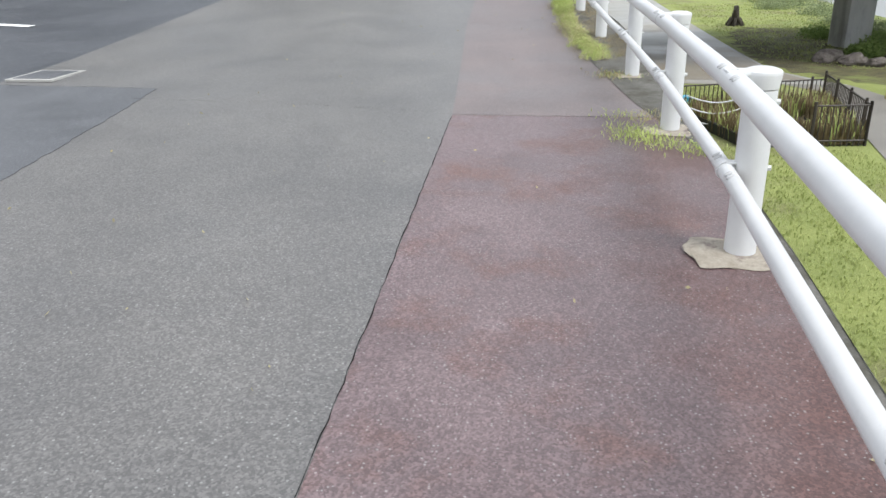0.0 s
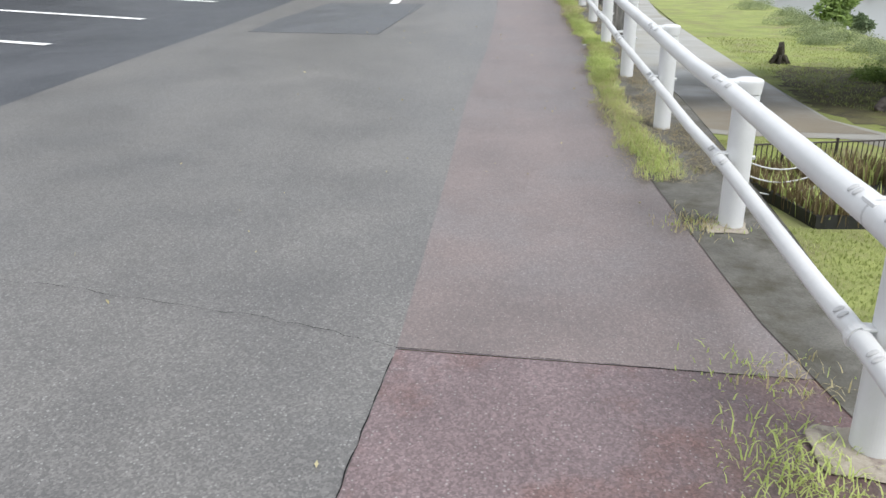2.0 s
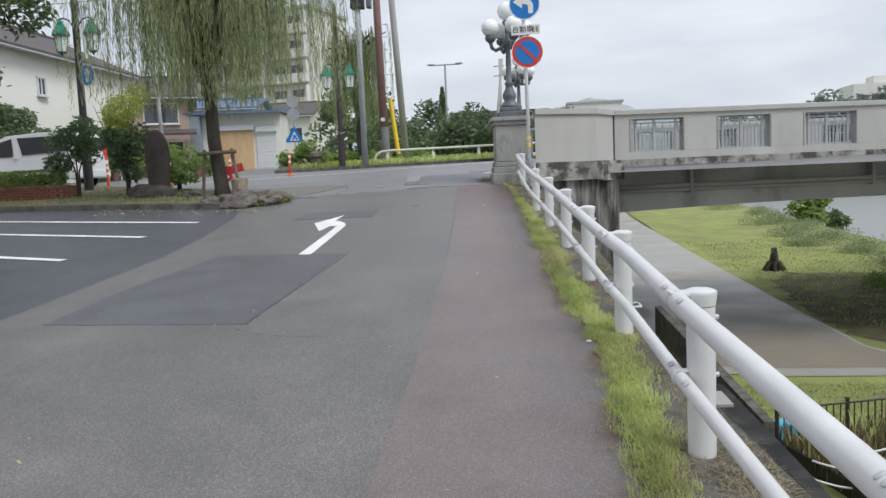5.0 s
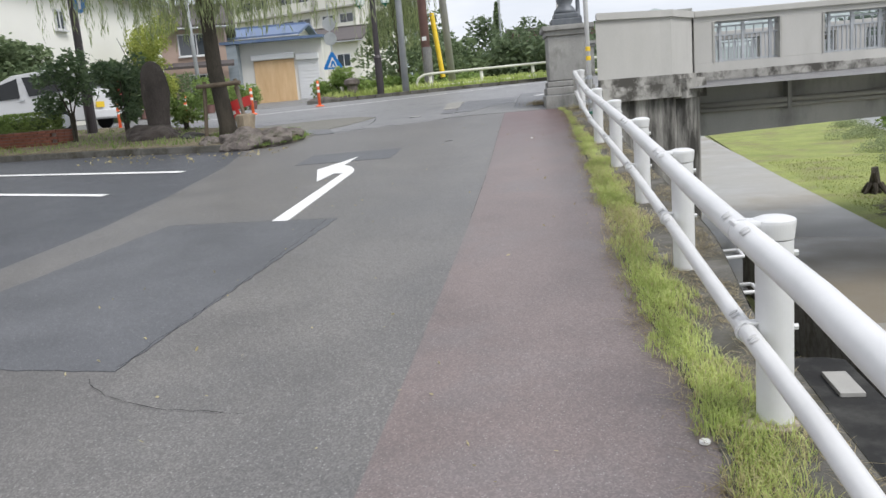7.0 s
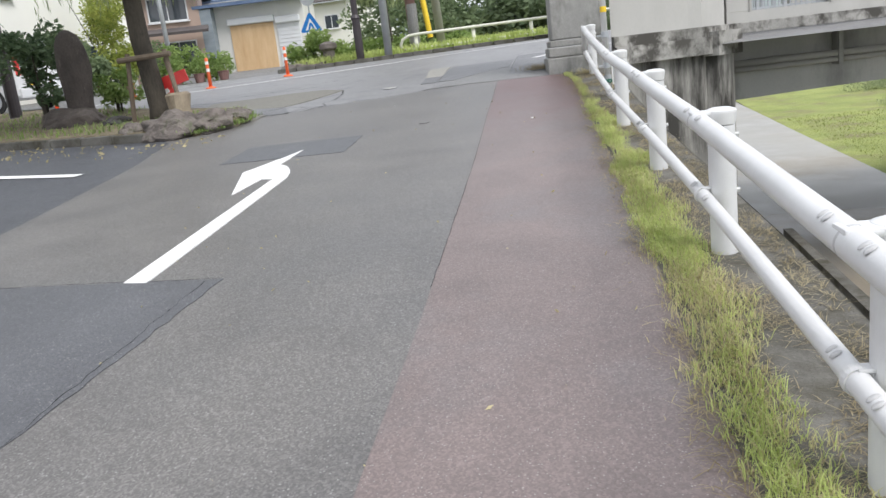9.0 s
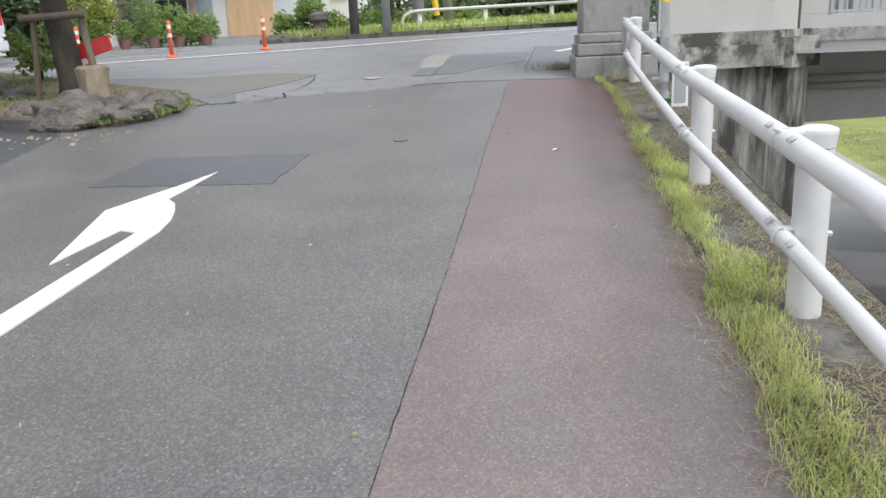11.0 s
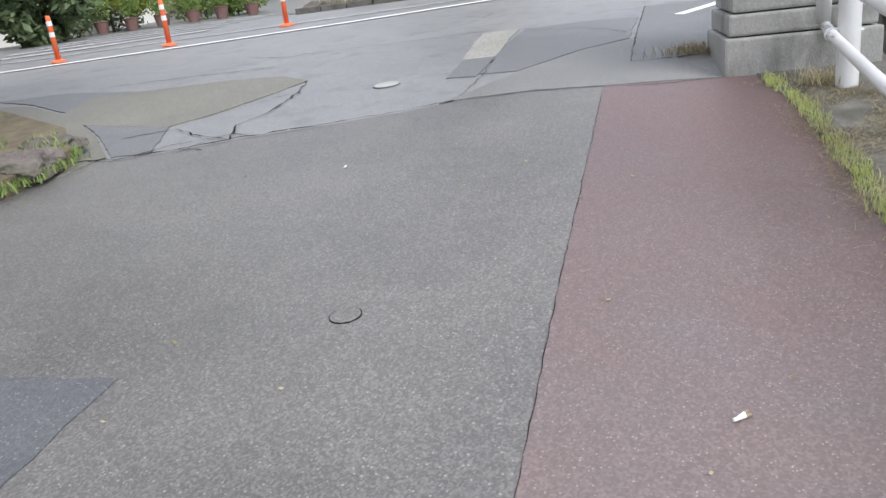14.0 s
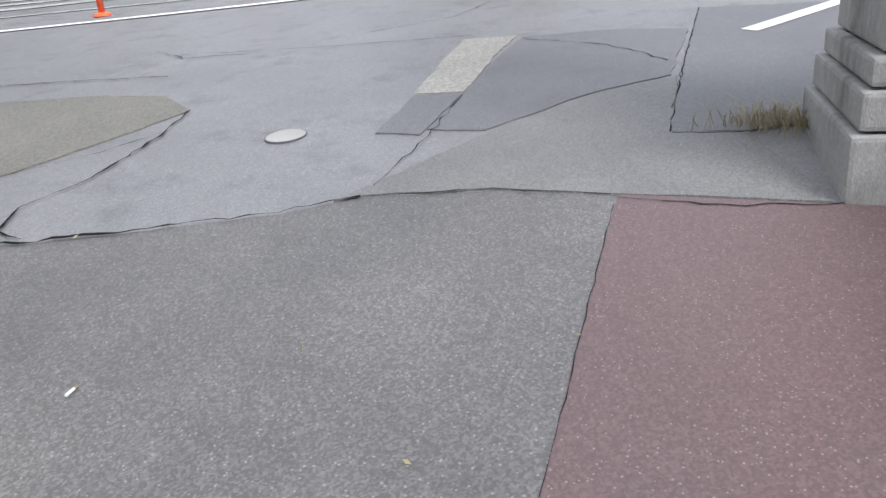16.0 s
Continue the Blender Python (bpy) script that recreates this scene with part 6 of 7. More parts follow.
van((-17.35, 33.0, gz(-17, 33)), -6)
tree("camphor_tree", (-15.9, 23.8, gz(-15, 24) - 0.05), 7.8, 4.75, 2.9, 2.0, 0.26, M_LEAF_DARK, "large leafy tree overhanging the parking lot", 91, 60000, 0.1, 130, 0.8, limbs=14)
shrub("left_thicket", (-17.3, 26.2, gz(-16, 27)), 1.7, 1.3, 3.6, M_LEAF_DARK, "dense dark green thicket beside the parking lot", 92, 6500, 0.11, 0.1)
shrub("left_thicket", (-20.9, 33.2, 1.8), 1.4, 1.5, 3.4, M_LEAF_DARK, "dark green garden trees behind the van", 95, 8000, 0.12, 0.1)
shrub("left_thicket", (-20.4, 36.4, 1.8), 1.6, 1.6, 3.6, M_LEAF_DARK, "dark green garden trees behind the van", 94, 8000, 0.12, 0.1)
shrub("left_thicket", (-18.6, 38.5, 1.8), 1.5, 1.2, 2.6, M_LEAF_DARK, "dark green garden trees behind the van", 93, 7000, 0.16, 0.1)


# small litter on the paving
for i, (x, y, a) in enumerate(((-1.41, 23.52, 40), (-3.72, 25.90, 100), (-1.41, 23.53, 60))):
    cg = thing("cigarette_butt", (x, y, gz(x, y) + 0.008), "small white cigarette end on the asphalt", "litter", "cigarette ends", turn=a)
    part("paper", tube(B(), [(-0.028, 0, 0.004), (0.012, 0, 0.004)], 0.0055, 8), M_SIGNWHITE, cg)
    part("filter", tube(B(), [(0.012, 0, 0.004), (0.03, 0, 0.004)], 0.0056, 8), M_STUMP, cg)
bc = thing("bottle_cap", (0.05, 14.03, gz(0, 14.03) + 0.006), "small white bottle cap lying on the footway", "litter")
part("cap", turned(B(), [(0.02, 0.0), (0.02, 0.01), (0.017, 0.013)], 14), M_SIGNWHITE, bc)


# ---- houses ----
def window_at(parent, x, z, w, h, y, frame_m=M_SHUTTER, name="window"):
    bm = B()
    for dx in (-w / 2, w / 2):
        box(bm, (x + dx, y - 0.03, z), (0.07, 0.1, h + 0.07))
    for dz in (-h / 2, h / 2):
        box(bm, (x, y - 0.03, z + dz), (w + 0.07, 0.1, 0.07))
    box(bm, (x, y - 0.02, z), (0.05, 0.08, h))
    o = part(name, bm, frame_m, parent)
    part("pane", box(B(), (x, y - 0.01, z), (w - 0.06, 0.03, h - 0.06)), M_WINGLASS, o)
    part("sill", box(B(), (x, y - 0.08, z - h / 2 - 0.06), (w + 0.2, 0.18, 0.06)), frame_m, o)
    return o


def gable_roof(w, d, z, rise, over, thick=0.16, axis_x=True):
    """A ridged roof over a w by d plan, ridge along x."""
    bm = B()
    for s in (-1, 1):
        a = [(-w / 2 - over, s * (d / 2 + over), z - 0.1), (w / 2 + over, s * (d / 2 + over), z - 0.1), (w / 2 + over, 0, z + rise), (-w / 2 - over, 0, z + rise)]
        lo = [bm.verts.new(p) for p in a]
        hi = [bm.verts.new((p[0], p[1], p[2] + thick)) for p in a]
        bm.faces.new(lo)
        bm.faces.new(hi[::-1])
        for i in range(4):
            bm.faces.new((lo[i], hi[i], hi[(i + 1) % 4], lo[(i + 1) % 4]))
    bmesh.ops.recalc_face_normals(bm, faces=bm.faces)
    return bm


def house(at, w, d, h, wall, roof, label, turn=0.0, rise=1.6, over=0.5, windows=(), name="house", gable_front=False):
    o = thing(name, at, label, "house", "houses", turn=turn)
    bm = B()
    box(bm, (0, 0, h / 2 - 0.2), (w, d, h + 0.4))
    part("wall", bm, wall, o)
    for s in (-1, 1):
        bm = B()
        vs = [bm.verts.new(p) for p in ((s * w / 2, -d / 2, h), (s * w / 2, d / 2, h), (s * w / 2, 0, h + rise))]
        vt = [bm.verts.new(p) for p in ((s * (w / 2 - 0.2), -d / 2, h), (s * (w / 2 - 0.2), d / 2, h), (s * (w / 2 - 0.2), 0, h + rise))]
        bm.faces.new(vs)
        bm.faces.new(vt[::-1])
        for i in range(3):
            bm.faces.new((vs[i], vt[i], vt[(i + 1) % 3], vs[(i + 1) % 3]))
        bmesh.ops.recalc_face_normals(bm, faces=bm.faces)
        part("gable", bm, wall, o)
    r = part("roof", gable_roof(w, d, h, rise, over), roof, o)
    part("ridge", box(B(), (0, 0, h + rise + 0.16), (w + over, 0.3, 0.18)), roof, r)
    for s in (-1, 1):
        part("gutter", tube(B(), [(-w / 2 - over, s * (d / 2 + over), h - 0.12), (w / 2 + over, s * (d / 2 + over), h - 0.12)], 0.06, 8), M_STEEL, r)
    for x, z, ww, hh in windows:
        window_at(o, x, z, ww, hh, -d / 2)
    return o


h1 = house((-25.9, 41.0, 1.7), 14.6, 8, 6.1, M_WALL_CREAM, M_ROOF, "large cream rendered building with a dark tiled roof", 92.5, 2.0, 0.5, ((-0.7, 4.7, 0.55, 0.75), (-5.0, 2.2, 1.2, 0.9), (4.4, 2.0, 1.4, 1.2)))
h2 = house((-25.2, 56.8, 2.3), 4.4, 6, 5.0, M_WALL_PINK, M_ROOF, "two-storey salmon house with tiled roof", 25, 1.4, 0.6, ((0.6, 4.0, 2.0, 1.2), (0.9, 1.4, 1.8, 1.8)))
part("porch_roof", box(B(), (0.3, -4.0, 2.8), (4.6, 1.2, 0.14), rx=14), M_ROOF, h2)
g1 = thing("garage", (-19.4, 57.0, 2.65), "flat-roofed garage with an orange plywood door", "garage", turn=12)
part("wall", box(B(), (0.15, 1.5, 1.7), (4.9, 4.2, 3.8)), M_WALL_WHITE, g1)
part("side_wall", box(B(), (-2.9, 0.8, 1.7), (1.2, 4.4, 3.6)), M_WALL_GREY, g1)
part("roof", box(B(), (-0.4, 1.2, 3.75), (6.4, 5.4, 0.16), rx=3), M_ROOF_BLUE, g1, "blue metal roof")
dr = part("door", box(B(), (-0.35, -0.62, 1.25), (2.4, 0.1, 2.5)), M_PLY, g1, "orange plywood door")
for x in (-0.95, -0.35, 0.25):
    part("board_joint", box(B(), (x, -0.675, 1.25), (0.03, 0.02, 2.5)), M_PLY, dr)
part("shutter_box", box(B(), (-0.35, -0.7, 2.7), (2.6, 0.35, 0.35), bevel=0.05), M_SHUTTER, g1)
sh = part("shutter", box(B(), (1.68, -0.62, 1.2), (1.25, 0.1, 2.4)), M_SHUTTER, g1, "white roller shutter")
for k in range(12):
    part("slat", box(B(), (1.68, -0.68, 0.15 + 0.2 * k), (1.21, 0.03, 0.02)), M_SHUTTER, sh)
part("shutter_box", box(B(), (1.68, -0.7, 2.55), (1.35, 0.35, 0.35), bevel=0.05), M_SHUTTER, g1)
h3 = house((-23.1, 64.5, 2.4), 4.6, 6, 4.7, M_WALL_CREAM, M_ROOF_BLUE, "cream house with a blue metal roof", 8, 0.8, 0.5, ((1.4, 4.1, 0.9, 0.7), (-0.4, 4.1, 0.9, 0.7)))
wl_ = thing("white_wall", (-15.2, 59.0, 2.5), "low white garden wall", "wall", turn=5)
part("panel", box(B(), (-1.6, -0.3, 1.0), (1.1, 0.2, 2.4)), M_WALL_WHITE, wl_)
part("panel", box(B(), (-4.4, 0, 0.7), (2.6, 0.2, 1.8)), M_WALL_WHITE, wl_)
part("coping", box(B(), (-4.4, 0, 1.64), (2.7, 0.3, 0.08)), M_CONC, wl_)
# apartment block with balconies
apt = thing("apartment_building", (-36.0, 103.0, 1.0), "white concrete apartment block with balconies on each floor", "apartment building", turn=-14)
part("wall", box(B(), (0, 4, 10.5), (18.6, 9, 21.5)), M_WALL_WHITE, apt)
part("roof", box(B(), (0, 4, 21.4), (19.2, 9.6, 0.4)), M_CONC, apt)
for f in range(7):
    z = 1.0 + 2.9 * f
    for k in range(3):
        x = -5.8 + 5.9 * k
        b_ = part("balcony", box(B(), (x, -1.1, z + 0.55), (5.2, 0.15, 1.1)), M_WALL_WHITE, apt)
        part("slab", box(B(), (x, -0.6, z - 0.05), (5.5, 1.3, 0.16)), M_CONC, b_)
        part("partition", box(B(), (x + 2.75, -0.6, z + 1.3), (0.12, 1.2, 2.5)), M_WALL_WHITE, b_)
        for dx in (-1.2, 1.2):
            window_at(apt, x + dx, z + 1.2, 1.8, 1.9, -0.5)
h4 = house((-37, 80, 1.5), 9, 8, 6, M_WALL_WHITE, M_ROOF, "white house half hidden by the willow", 10, 1.6, 0.5, ((0, 4.4, 1.4, 1.1), (2.8, 4.4, 1.4, 1.1), (-2.6, 1.6, 1.6, 1.4)))
h5 = house((-26, 84, 1.5), 8, 8, 6.5, M_WALL_WHITE, M_ROOF, "white house behind the garage", 4, 1.4, 0.5, ((0.4, 4.8, 1.6, 1.1), (2.6, 4.8, 1.2, 1.1), (-2.4, 4.8, 1.6, 1.1), (1.0, 2.0, 1.6, 1.3)))
h6 = house((-48, 60, 1.5), 14, 10, 6, M_WALL_CREAM, M_ROOF, "cream building behind the parking lot trees", -5, 1.6, 0.5, ((0, 4.0, 1.4, 1.1), (4, 4.0, 1.4, 1.1)))
p4 = pole("steel_pole", (-21.3, 50.2, 2.0), 9, 0.12, 0.09, M_STEEL, "grey steel pole beside the houses", -0.2)
p5 = pole("steel_pole", (-22.5, 45.6, 1.9), 9, 0.1, 0.08, M_STEEL, "thin grey steel pole beside the houses", -0.3)
# garden plants in pots along the far pavement
for i, (x, y) in enumerate(((-18.6, 42.0), (-17.8, 42.4), (-17.0, 42.9), (-19.4, 41.6), (-16.3, 43.4), (-15.5, 43.9), (-18.2, 43.0))):
    pt = thing("plant_pot", (x, y, gz(x, y) + 0.02), "terracotta pot with a green plant", "plant pot", "pots by the houses")
    part("pot", turned(B(), [(0.16, 0.0), (0.22, 0.32), (0.24, 0.34), (0.2, 0.36)], 14), M_REDPOLE, pt)
    rnd = np.random.default_rng(100 + i)
    leaf_mesh("foliage", blobs(rnd, 350, [(0, 0, 0.6, 0.32), (0.1, 0, 0.8, 0.25)], 0.15), 0.06, M_LEAF_HEDGE, 110 + i, pt)
for i, (x, y, r, hh) in enumerate(((-20.5, 44.5, 1.6, 1.6), (-18.0, 45.0, 1.5, 1.5), (-20.0, 41.2, 1.2, 1.2), (-16.6, 45.4, 1.2, 1.1), (-21.0, 48.0, 1.5, 2.0))):
    shrub("garden_bush", (x, y, gz(x, y) - 0.05), r, r * 0.7, hh, M_LEAF_HEDGE if i % 2 else M_LEAF_DARK, "leafy garden bush in front of the houses", 560 + i, 1600, 0.09, 0.1, group="garden bushes")

# ---- woods, hills and far buildings ----
for i, (x, y, hh, rx, m_) in enumerate(((-12.5, 66, 6.2, 3.0, M_LEAF_FAR), (-8.0, 70, 5.4, 3.4, M_LEAF_FAR), (-3.6, 72, 5.0, 3.0, M_LEAF_FAR), (0.5, 74, 4.6, 3.0, M_LEAF_FAR), (-10.2, 62, 4.4, 2.6, M_LEAF_DARK), (-5.5, 63, 3.6, 2.6, M_LEAF_FAR), (-1.5, 64, 3.4, 2.4, M_LEAF_FAR), (-15.5, 70, 7.0, 3.0, M_LEAF_DARK), (3.8, 78, 4.4, 3.0, M_LEAF_FAR))):
    tree("broadleaf_tree", (x, y, 1.9), hh, rx, 2.2, 0.7, 0.18, m_, "dense broadleaf tree in the wood beyond the road", 200 + i, 3200, 0.2, 24, 1.0, group="trees beyond the road", limbs=3)
cy = thing("conifer", (-9.4, 82, 2), "slim dark conifer standing above the wood", "tree")
part("trunk", tube(B(), [(0, 0, 0), (0, 0, 7)], [0.15, 0.03], 8), M_BARK, cy)
rnd = np.random.default_rng(7)
cc = []
for i in range(1800):
    z = rnd.uniform(1, 8)
    r = (8.2 - z) * 0.22 * rnd.uniform(0.3, 1)
    a = rnd.uniform(0, 6.28)
    cc.append((r * math.cos(a), r * math.sin(a), z))
leaf_mesh("crown", cc, 0.18, M_LEAF_DARK, 8, cy)
br_ = thing("brick_hall", (-5.0, 96, 1.8), "low brown brick hall behind the trees", "building", turn=4)
part("wall", box(B(), (0, 0, 3.0), (9, 8, 6.4)), M_BRICKWALL, br_)
part("roof", box(B(), (0, 0, 6.35), (10.4, 9, 0.4)), M_ROOF, br_)
for x in (-2.6, 0, 2.6):
    window_at(br_, x, 4.2, 1.2, 1.2, -4.0)
lp = thing("tall_street_light", (-6.9, 64, 2.0), "tall thin twin-armed street light", "street lamp")
part("pole", tube(B(), [(0, 0, -0.3), (0, 0, 7.6)], 0.07, 8), M_STEEL, lp)
part("arm", tube(B(), [(-1.1, 0, 7.55), (1.1, 0, 7.55)], 0.05, 8), M_STEEL, lp)
for x in (-1.0, 1.0):
    part("lamp_head", box(B(), (x, 0, 7.6), (0.5, 0.2, 0.1), bevel=0.03), M_STEEL, lp)
for x, y, ln in ((-3.6, 75, 0.0), (-4.5, 75, 1.1)):
    up = pole("utility_pole", (x, y, 1.9), 9.4, 0.14, 0.1, M_CONC, "concrete utility pole with crossarms", ln, group="far poles")
    if ln == 0:
        for z in (8.8, 8.0):
            part("crossarm", box(B(), (0.2, 0, z), (1.5, 0.08, 0.08)), M_STEEL, up)


def ridge(name, x0, x1, y, base, tops, label, seed, step=4.0, rough=1.0, material=M_HILL):
    """A far wooded ridge with an uneven skyline."""
    rnd = np.random.default_rng(seed)
    xs_ = np.arange(x0, x1 + step, step)
    verts, faces = [], []
    for x in xs_:
        t = (x - x0) / (x1 - x0)
        h = float(np.interp(t, np.linspace(0, 1, len(tops)), tops)) + rnd.normal() * rough * 0.5 + rough * noise.noise(Vector((x * 0.07, seed, 0)))
        verts += [(x, y, base), (x, y + 4, base + h * 0.7), (x, y + 10, base + h), (x, y + 40, base)]
    for i in range(len(xs_) - 1):
        for k in range(3):
            a = i * 4 + k
            faces.append((a, a + 4, a + 5, a + 1))
    return tagged(new(name, mesh_of(name, verts, faces, material)), label, "hill", kind="structure")


ridge("backdrop_hill", -60, 150, 620, -5, (38, 44, 47, 50, 57, 62, 58, 50, 46, 42, 38, 36), "grey-green hill on the skyline with haze in its colour", 3, 6, 1.0)
ridge("backdrop_bank", -120, 420, 260, -4, (20, 21, 21, 22, 23, 26, 28, 30, 33, 32, 34, 32), "wooded far bank of the river with haze in its colour", 4, 2.0, 0.8, M_FARBANK)
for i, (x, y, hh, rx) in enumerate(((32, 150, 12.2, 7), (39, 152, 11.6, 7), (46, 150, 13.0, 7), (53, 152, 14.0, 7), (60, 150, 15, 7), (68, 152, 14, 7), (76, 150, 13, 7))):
    tree("bank_tree", (x + 2, y, TERRACE - 0.5), hh + 3.4, rx, 4, 2, 0.4, M_LEAF_BANK, "leafy tree on the far river bank with haze in its colour", 300 + i, 3000, 0.5, 26, 2.2, group="far bank trees", limbs=2)
lb = thing("long_hall", (18.5, 300, 18), "long low white building on the skyline", "building")
part("wall", box(B(), (0, 0, 4), (19, 10, 8)), M_WALL_WHITE, lb)
part("roof", box(B(), (0, 0, 7.6), (20, 11, 0.7)), M_CONC, lb)
ab = thing("white_block", (66, 180, -2), "white block of flats above the far trees", "building")
part("wall", box(B(), (0, 0, 9), (9, 8, 19)), M_WALL_WHITE, ab)
part("stair_tower", box(B(), (1.5, 0, 19.2), (3, 4, 1.8)), M_WALL_WHITE, ab)
for f in range(4):
    for k in range(3):
        part("window_band", box(B(), (-2.8 + 2.8 * k, -4.02, 8 + 2.6 * f), (2.0, 0.1, 1.0)), M_WINGLASS, ab)

# ---- river terrace ----
Z_PLAT = -2.2
plat = [(0.9, 13.2), (3.1, 13.2), (2.98, 19.4), (2.86, 22.65), (2.62, 22.75), (0.3, 22.7)]
tagged(part("pit_platform", prism(B(), plat, TERRACE - 0.1, Z_PLAT), M_WETCONC_SHADED), "wet black concrete platform at the wall foot, pit shade in its colour", "platform", kind="structure")
tagged(part("ditch_wall", prism(B(), [(3.0, 20.5), (3.16, 20.5), (3.12, 24.5), (2.98, 31), (2.8, 31), (2.92, 24.5)], TERRACE - 0.1, Z_PLAT), M_LEDGE), "mossy concrete wall of a drain ditch", "ditch wall", kind="structure")
low_sheet("ditch_floor", [(0.2, 22.7), (2.95, 22.7), (2.85, 28.2), (0.2, 28.2)], TERRACE + 0.1, M_WETCONC_SHADED, "black wet floor of the drain ditch, pit shade in its colour", "ditch")
bm = B()
box(bm, (2.56, 21.62, Z_PLAT + 0.03), (0.3, 0.78, 0.06), 2, 0.01)
tagged(part("concrete_slab", bm, M_CONC), "pale concrete slab lying on the black platform", "slab")
for y, x, dz in ((17.95, 0.56, 0.36), (17.8, 0.64, 0.1)):
    st_ = thing("step_iron", (x, y, dz), "white step iron set in the retaining wall", "step iron", "step irons")
    part("rung", tube(B(), [(-0.16, -0.13, 0), (0.2, -0.13, 0.02), (0.22, -0.11, 0.02), (0.22, 0.11, 0.02), (0.2, 0.13, 0.02), (-0.16, 0.13, 0)], 0.016, 8), M_WHITE, st_, smooth=True)

# reed enclosure with dark railing
GA, GB, GD, GE = (7.65, 22.9), (7.25, 18.5), (3.5, 21.6), (4.5, 18.1)
enc = thing("railing", (0, 0, 0), "dark bronze bar railing round a reed bed", "railing")
ZT = TERRACE + 0.08


def bar_fence(parent, a, b, h=0.95, step=0.13):
    a, b = Vector(a), Vector(b)
    n = max(2, int((b - a).length / step))
    for z in (0.12, h - 0.03):
        part("rail", tube(B(), [(a.x, a.y, ZT + z), (b.x, b.y, ZT + z)], 0.022, 6), M_RAIL_BROWN, parent)
    for i in range(n + 1):
        p = a.lerp(b, i / n)
        big = i % 10 == 0 or i == n
        part("post" if big else "bar", tube(B(), [(p.x, p.y, ZT - 0.1), (p.x, p.y, ZT + h + (0.06 if big else -0.03))], 0.035 if big else 0.012, 6), M_RAIL_BROWN, parent)


bar_fence(enc, GA, GB)
bar_fence(enc, GB, tuple(Vector(GB).lerp(Vector(GE), 0.45)))
bar_fence(enc, GD, GA, 0.8)
part("edging", prism(B(), [GE, tuple(Vector(GB).lerp(Vector(GE), 0.45)), tuple(Vector(GB).lerp(Vector(GE), 0.45) + Vector((0, 0.1))), (GE[0] + 0.08, GE[1] + 0.12), (GD[0] + 0.1, GD[1]), GD], TERRACE, TERRACE + 0.32), M_BLACK, enc, "black low trough edging")
low_sheet("reed_pool", [GE, GB, GA, GD], TERRACE + 0.1, M_BLACK, "dark wet soil in the reed bed", "pool")
pl, pg = [], []
for i in range(5200):
    u, w = rng.uniform(), rng.uniform()
    p = (Vector(GE).lerp(Vector(GB), u)).lerp(Vector(GD).lerp(Vector(GA), u), w)
    if min(w, 1 - u, u) < 0.2 or w > 0.72:
        (pl if rng.uniform() < 0.8 else pg).append((p.x, p.y, TERRACE + 0.1))
blades("reeds", pl, 0.62, M_REED_LEAF, "dry brown reeds filling the enclosure", 401, 0.022, lean=0.25)
blades("reeds", pg, 0.62, M_BLADE, "green reeds among the dry ones", 402, 0.02, lean=0.3)
for k in range(3):
    hp = thing("hoop_wire", (3.75, 20.4, TERRACE + 0.95 - 0.27 * k), "white sagging rope across the reed bed", "rope", "ropes")
    part("strand", tube(B(), [(-0.3 + 1.5 * t, -0.7 + 0.2 * t, -0.3 * math.sin(math.pi * t) * 0.6) for t in np.linspace(0, 1, 9)], 0.018, 6), M_WHITE, hp, smooth=True)
bk = thing("box", (3.72, 22.0, TERRACE + 0.35), "small light blue plastic box", "box", turn=20)
M_SKYBLUE = surface("light_blue_plastic", (0.08, 0.4, 0.6), (0.12, 0.5, 0.7), 3, 40, 0.5, 0.0, 0.05)
part("tub", box(B(), (0, 0, 0), (0.42, 0.3, 0.3), bevel=0.02), M_SKYBLUE, bk)
part("rim", box(B(), (0, 0, 0.14), (0.46, 0.34, 0.05), bevel=0.01), M_SKYBLUE, bk)
part("box_stand", box(B(), (0, 0, -0.23), (0.3, 0.2, 0.22)), M_RAIL_BROWN, bk)
f2 = thing("railing", (0, 0, 0), "dark bronze bar railing beside the riverside path", "railing")
bar_fence(f2, (10.3, 23.95), (16.5, 21.9), 1.0)
pl = []
for i in range(900):
    u = rng.uniform() ** 1.6
    pl.append((10.2 + 6.2 * u + rng.normal() * 0.2, 24.1 - 2.0 * u + rng.normal() * 0.25, ZT))
blades("dry_weeds", pl, 0.5, M_BLADE_DRY, "dry brown weeds along the railing", 403, 0.02, lean=0.7)
# uprooted stump on the lawn
us = thing("uprooted_stump", (9.98, 45.1, TERRACE + 0.07), "dark uprooted tree stump standing on the lawn", "stump")
bm = B()
turned(bm, [(0.36, -0.05), (0.24, 0.18), (0.17, 0.42), (0.14, 0.8), (0.1, 1.02)], 12)
for v in bm.verts:
    v.co += Vector((noise.noise(v.co * 4), noise.noise(v.co * 4 + Vector((5, 0, 0))), 0.5 * noise.noise(v.co * 3))) * 0.16
part("bole", bm, M_BARK, us)
for k in range(7):
    a = k * 0.9
    part("root", tube(B(), [(0.2 * math.cos(a), 0.2 * math.sin(a), 0.4), (0.36 * math.cos(a), 0.36 * math.sin(a), 0.16), (0.5 * math.cos(a), 0.5 * math.sin(a), -0.02)], [0.1, 0.08, 0.05], 6), M_BARK, us)
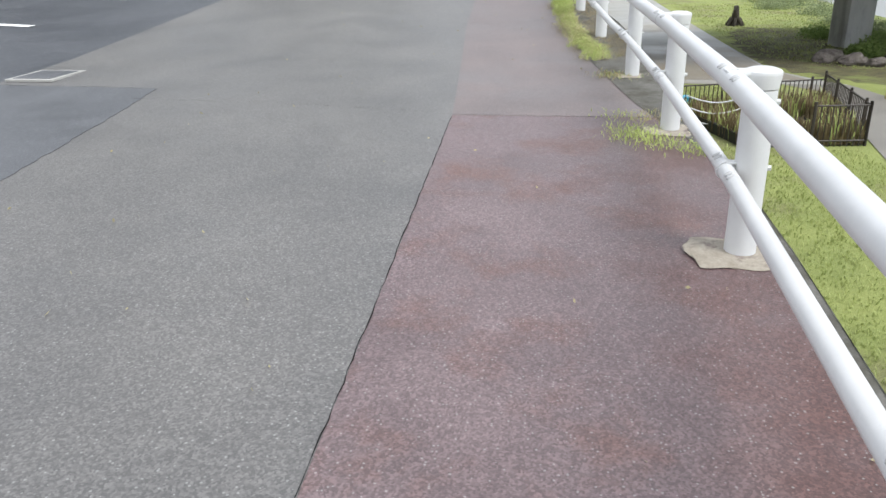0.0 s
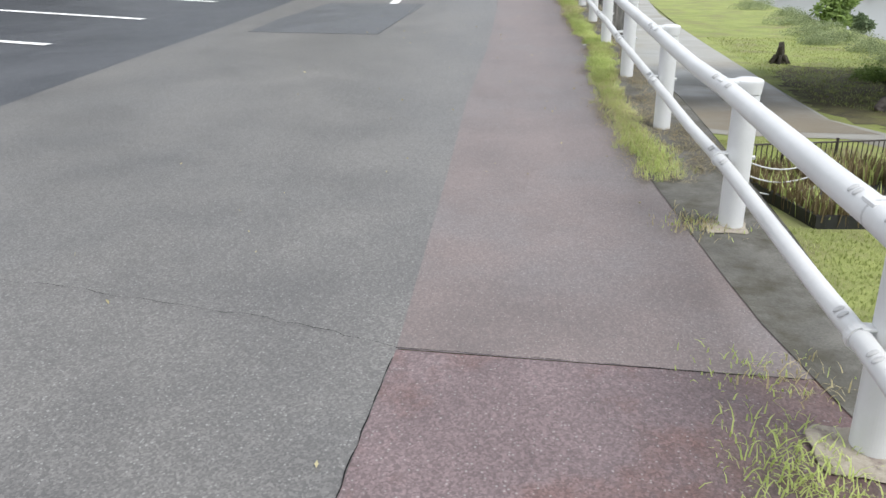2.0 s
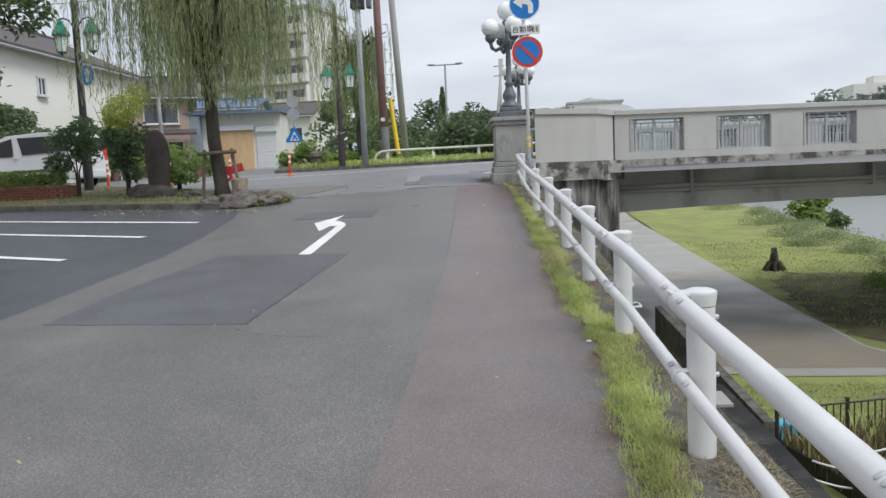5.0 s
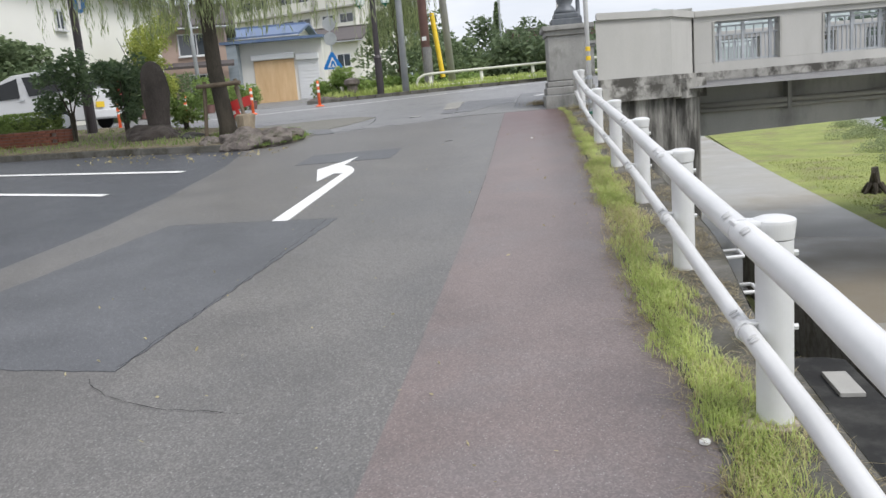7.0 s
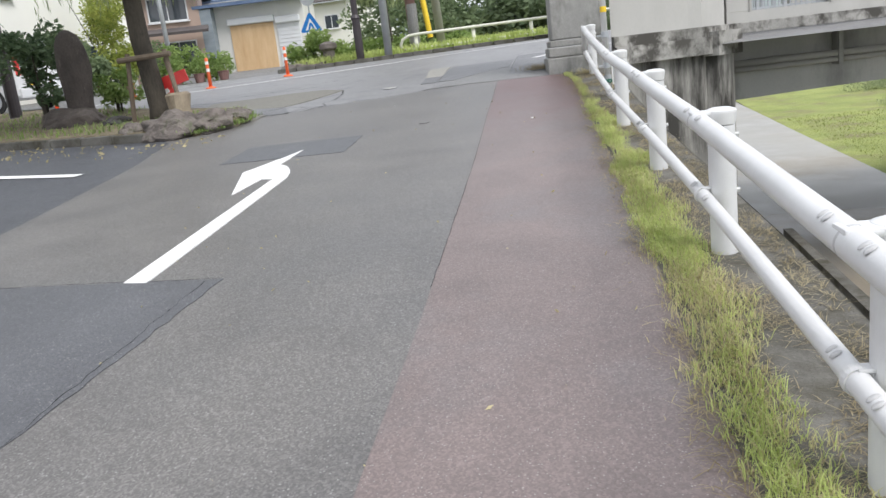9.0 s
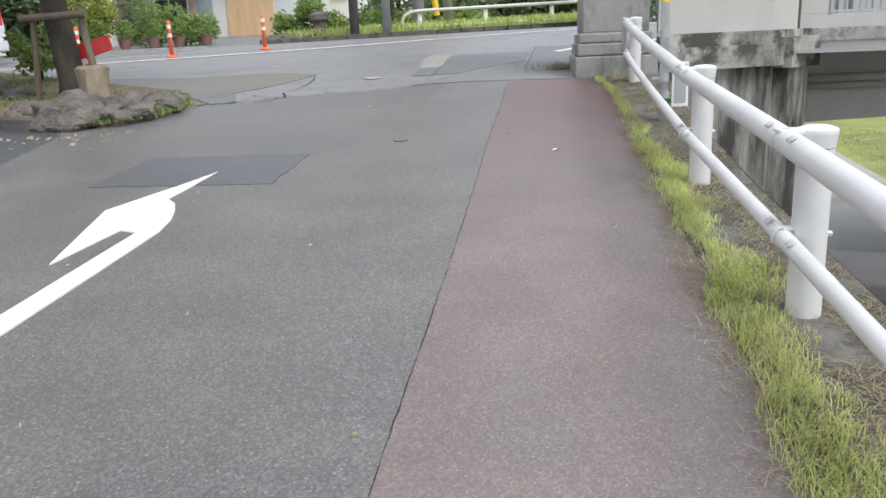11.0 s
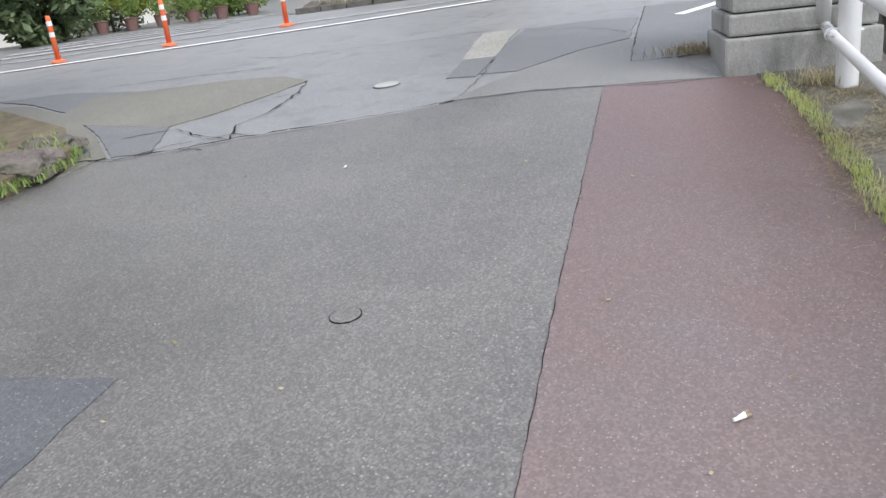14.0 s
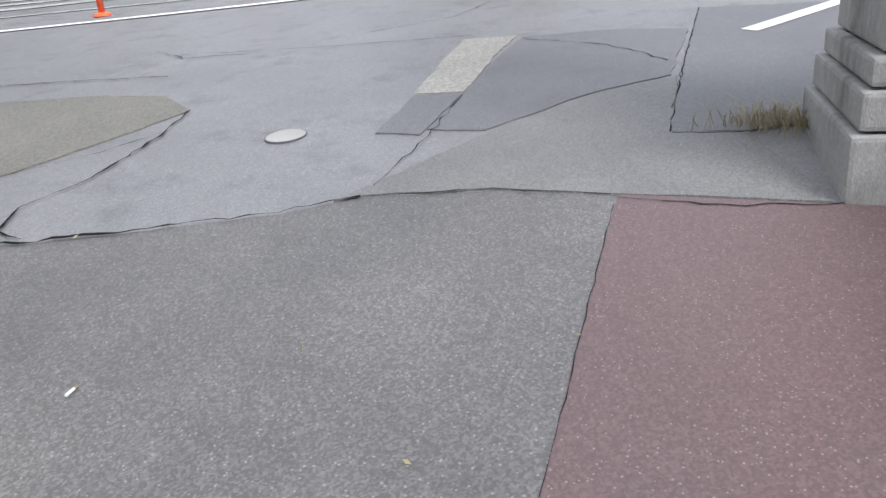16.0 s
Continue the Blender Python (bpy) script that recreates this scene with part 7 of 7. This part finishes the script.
for i, (x, y, s) in enumerate(((10.3, 31.6, 0.4), (11.2, 31.0, 0.5), (11.9, 30.6, 0.35), (12.8, 31.2, 0.45), (10.8, 32.2, 0.5), (13.6, 30.8, 0.4))):
    bm = B()
    lump(bm, (0, 0, 0), (s, s * 0.8, s * 0.6), i + 30, 0.35, 3)
    r = part("boulder", bm, M_ROCK)
    r.location = (x, y, TERRACE + 0.2)
    tagged(r, "grey boulder at the bridge pier foot", "rock", "pier boulders")
for i, (x, y, rx, hh) in enumerate(((12.6, 33.5, 1.0, 0.5), (13.8, 36.5, 1.4, 0.6), (12.6, 39.5, 1.2, 0.4), (15, 41, 1.6, 0.6), (14.2, 29.5, 0.9, 0.6), (15.6, 46, 1.6, 0.5), (16.6, 52, 1.7, 0.5), (17.2, 59, 1.7, 0.5), (18.2, 67, 1.8, 0.5), (19, 76, 1.9, 0.5), (20, 86, 2.0, 0.5), (15.5, 62, 1.8, 0.4), (16.6, 73, 2.0, 0.4), (18.5, 96, 2.2, 0.5), (20.8, 104, 2.2, 0.5), (15, 56, 1.5, 0.4))):
    shrub("river_weeds", (x, y, TERRACE), rx, rx, hh * 0.7, M_LEAF_HEDGE if i < 3 else M_LEAF_WEED, "rank green weeds on the river bank", 500 + i, 3600, 0.06, 0.05, False, "weeds", "river bank weeds")
shrub("river_bush", (21.4, 74.5, TERRACE - 0.4), 2.2, 2.0, 3.0, M_LEAF_HEDGE, "round green bush on the river bank", 530, 3500, 0.2, 0.2)
shrub("river_bush", (24.0, 78, TERRACE - 0.9), 1.4, 1.2, 1.5, M_LEAF_DARK, "small green bush at the water", 531, 1500, 0.2, 0.2)
pl = []
for i in range(30000):
    x, y = rng.uniform(1.1, 7.0), rng.uniform(3, 26)
    if not (3.4 < x < 7.5 and 18 < y < 23):
        pl.append((x, y, TERRACE + 0.07))
blades("lawn_blades", pl, 0.075, M_LAWN_BLADE, "short grass blades on the terrace lawn", 404, 0.011, lean=0.8)
pl = [(rng.uniform(8.5, 17), rng.uniform(30, 60), TERRACE + 0.07) for i in range(9000)]
pl = [p for p in pl if p[0] > 8.4 + max(0, 33 - p[1]) * 0.8]
blades("lawn_blades", pl, 0.09, M_LAWN_BLADE, "short grass blades on the river lawn", 405, 0.02, lean=0.8)
hs = thing("height_sign", (15.1, 35.3, -2.0), "yellow and red warning board on the bridge pier", "warning sign", turn=8)
part("yellow_board", box(B(), (0, 0, 0), (0.92, 0.05, 1.75), bevel=0.01), M_YELLOW, hs, "yellow board with black characters")
part("red_board", box(B(), (0.12, 0, 1.42), (0.7, 0.05, 1.05), bevel=0.01), M_SIGNRED, hs, "red board with white characters")
for z in (-0.1, 0.35):
    part("text_bar", box(B(), (0.1, -0.03, z), (0.34, 0.01, 0.3)), M_BLACK, hs)
for z in (1.2, 1.65):
    part("text_bar", box(B(), (0.12, -0.03, z), (0.4, 0.01, 0.3)), M_SIGNWHITE, hs)
for z in (-0.6, 0.6, 1.5):
    part("bracket", box(B(), (0.38, 0.22, z), (0.12, 0.5, 0.05)), M_STEEL, hs)


# overhead cables
for i, (a, b, sag) in enumerate((((-26, 33, 9.5), (-6.75, 40.0, 11.5), 0.6), ((-26, 34, 8.6), (-6.75, 40.0, 10.6), 0.6), ((-40, 60, 12), (-21.5, 50.2, 10.5), 0.4))):
    cb = thing("overhead_cable", a, "thin black overhead cable between poles", "cable", "overhead cables")
    va, vb = Vector(a), Vector(b)
    part("strand", tube(B(), [tuple((vb - va) * t + Vector((0, 0, -4 * sag * t * (1 - t)))) for t in np.linspace(0, 1, 14)], 0.012, 5), M_BLACK, cb)
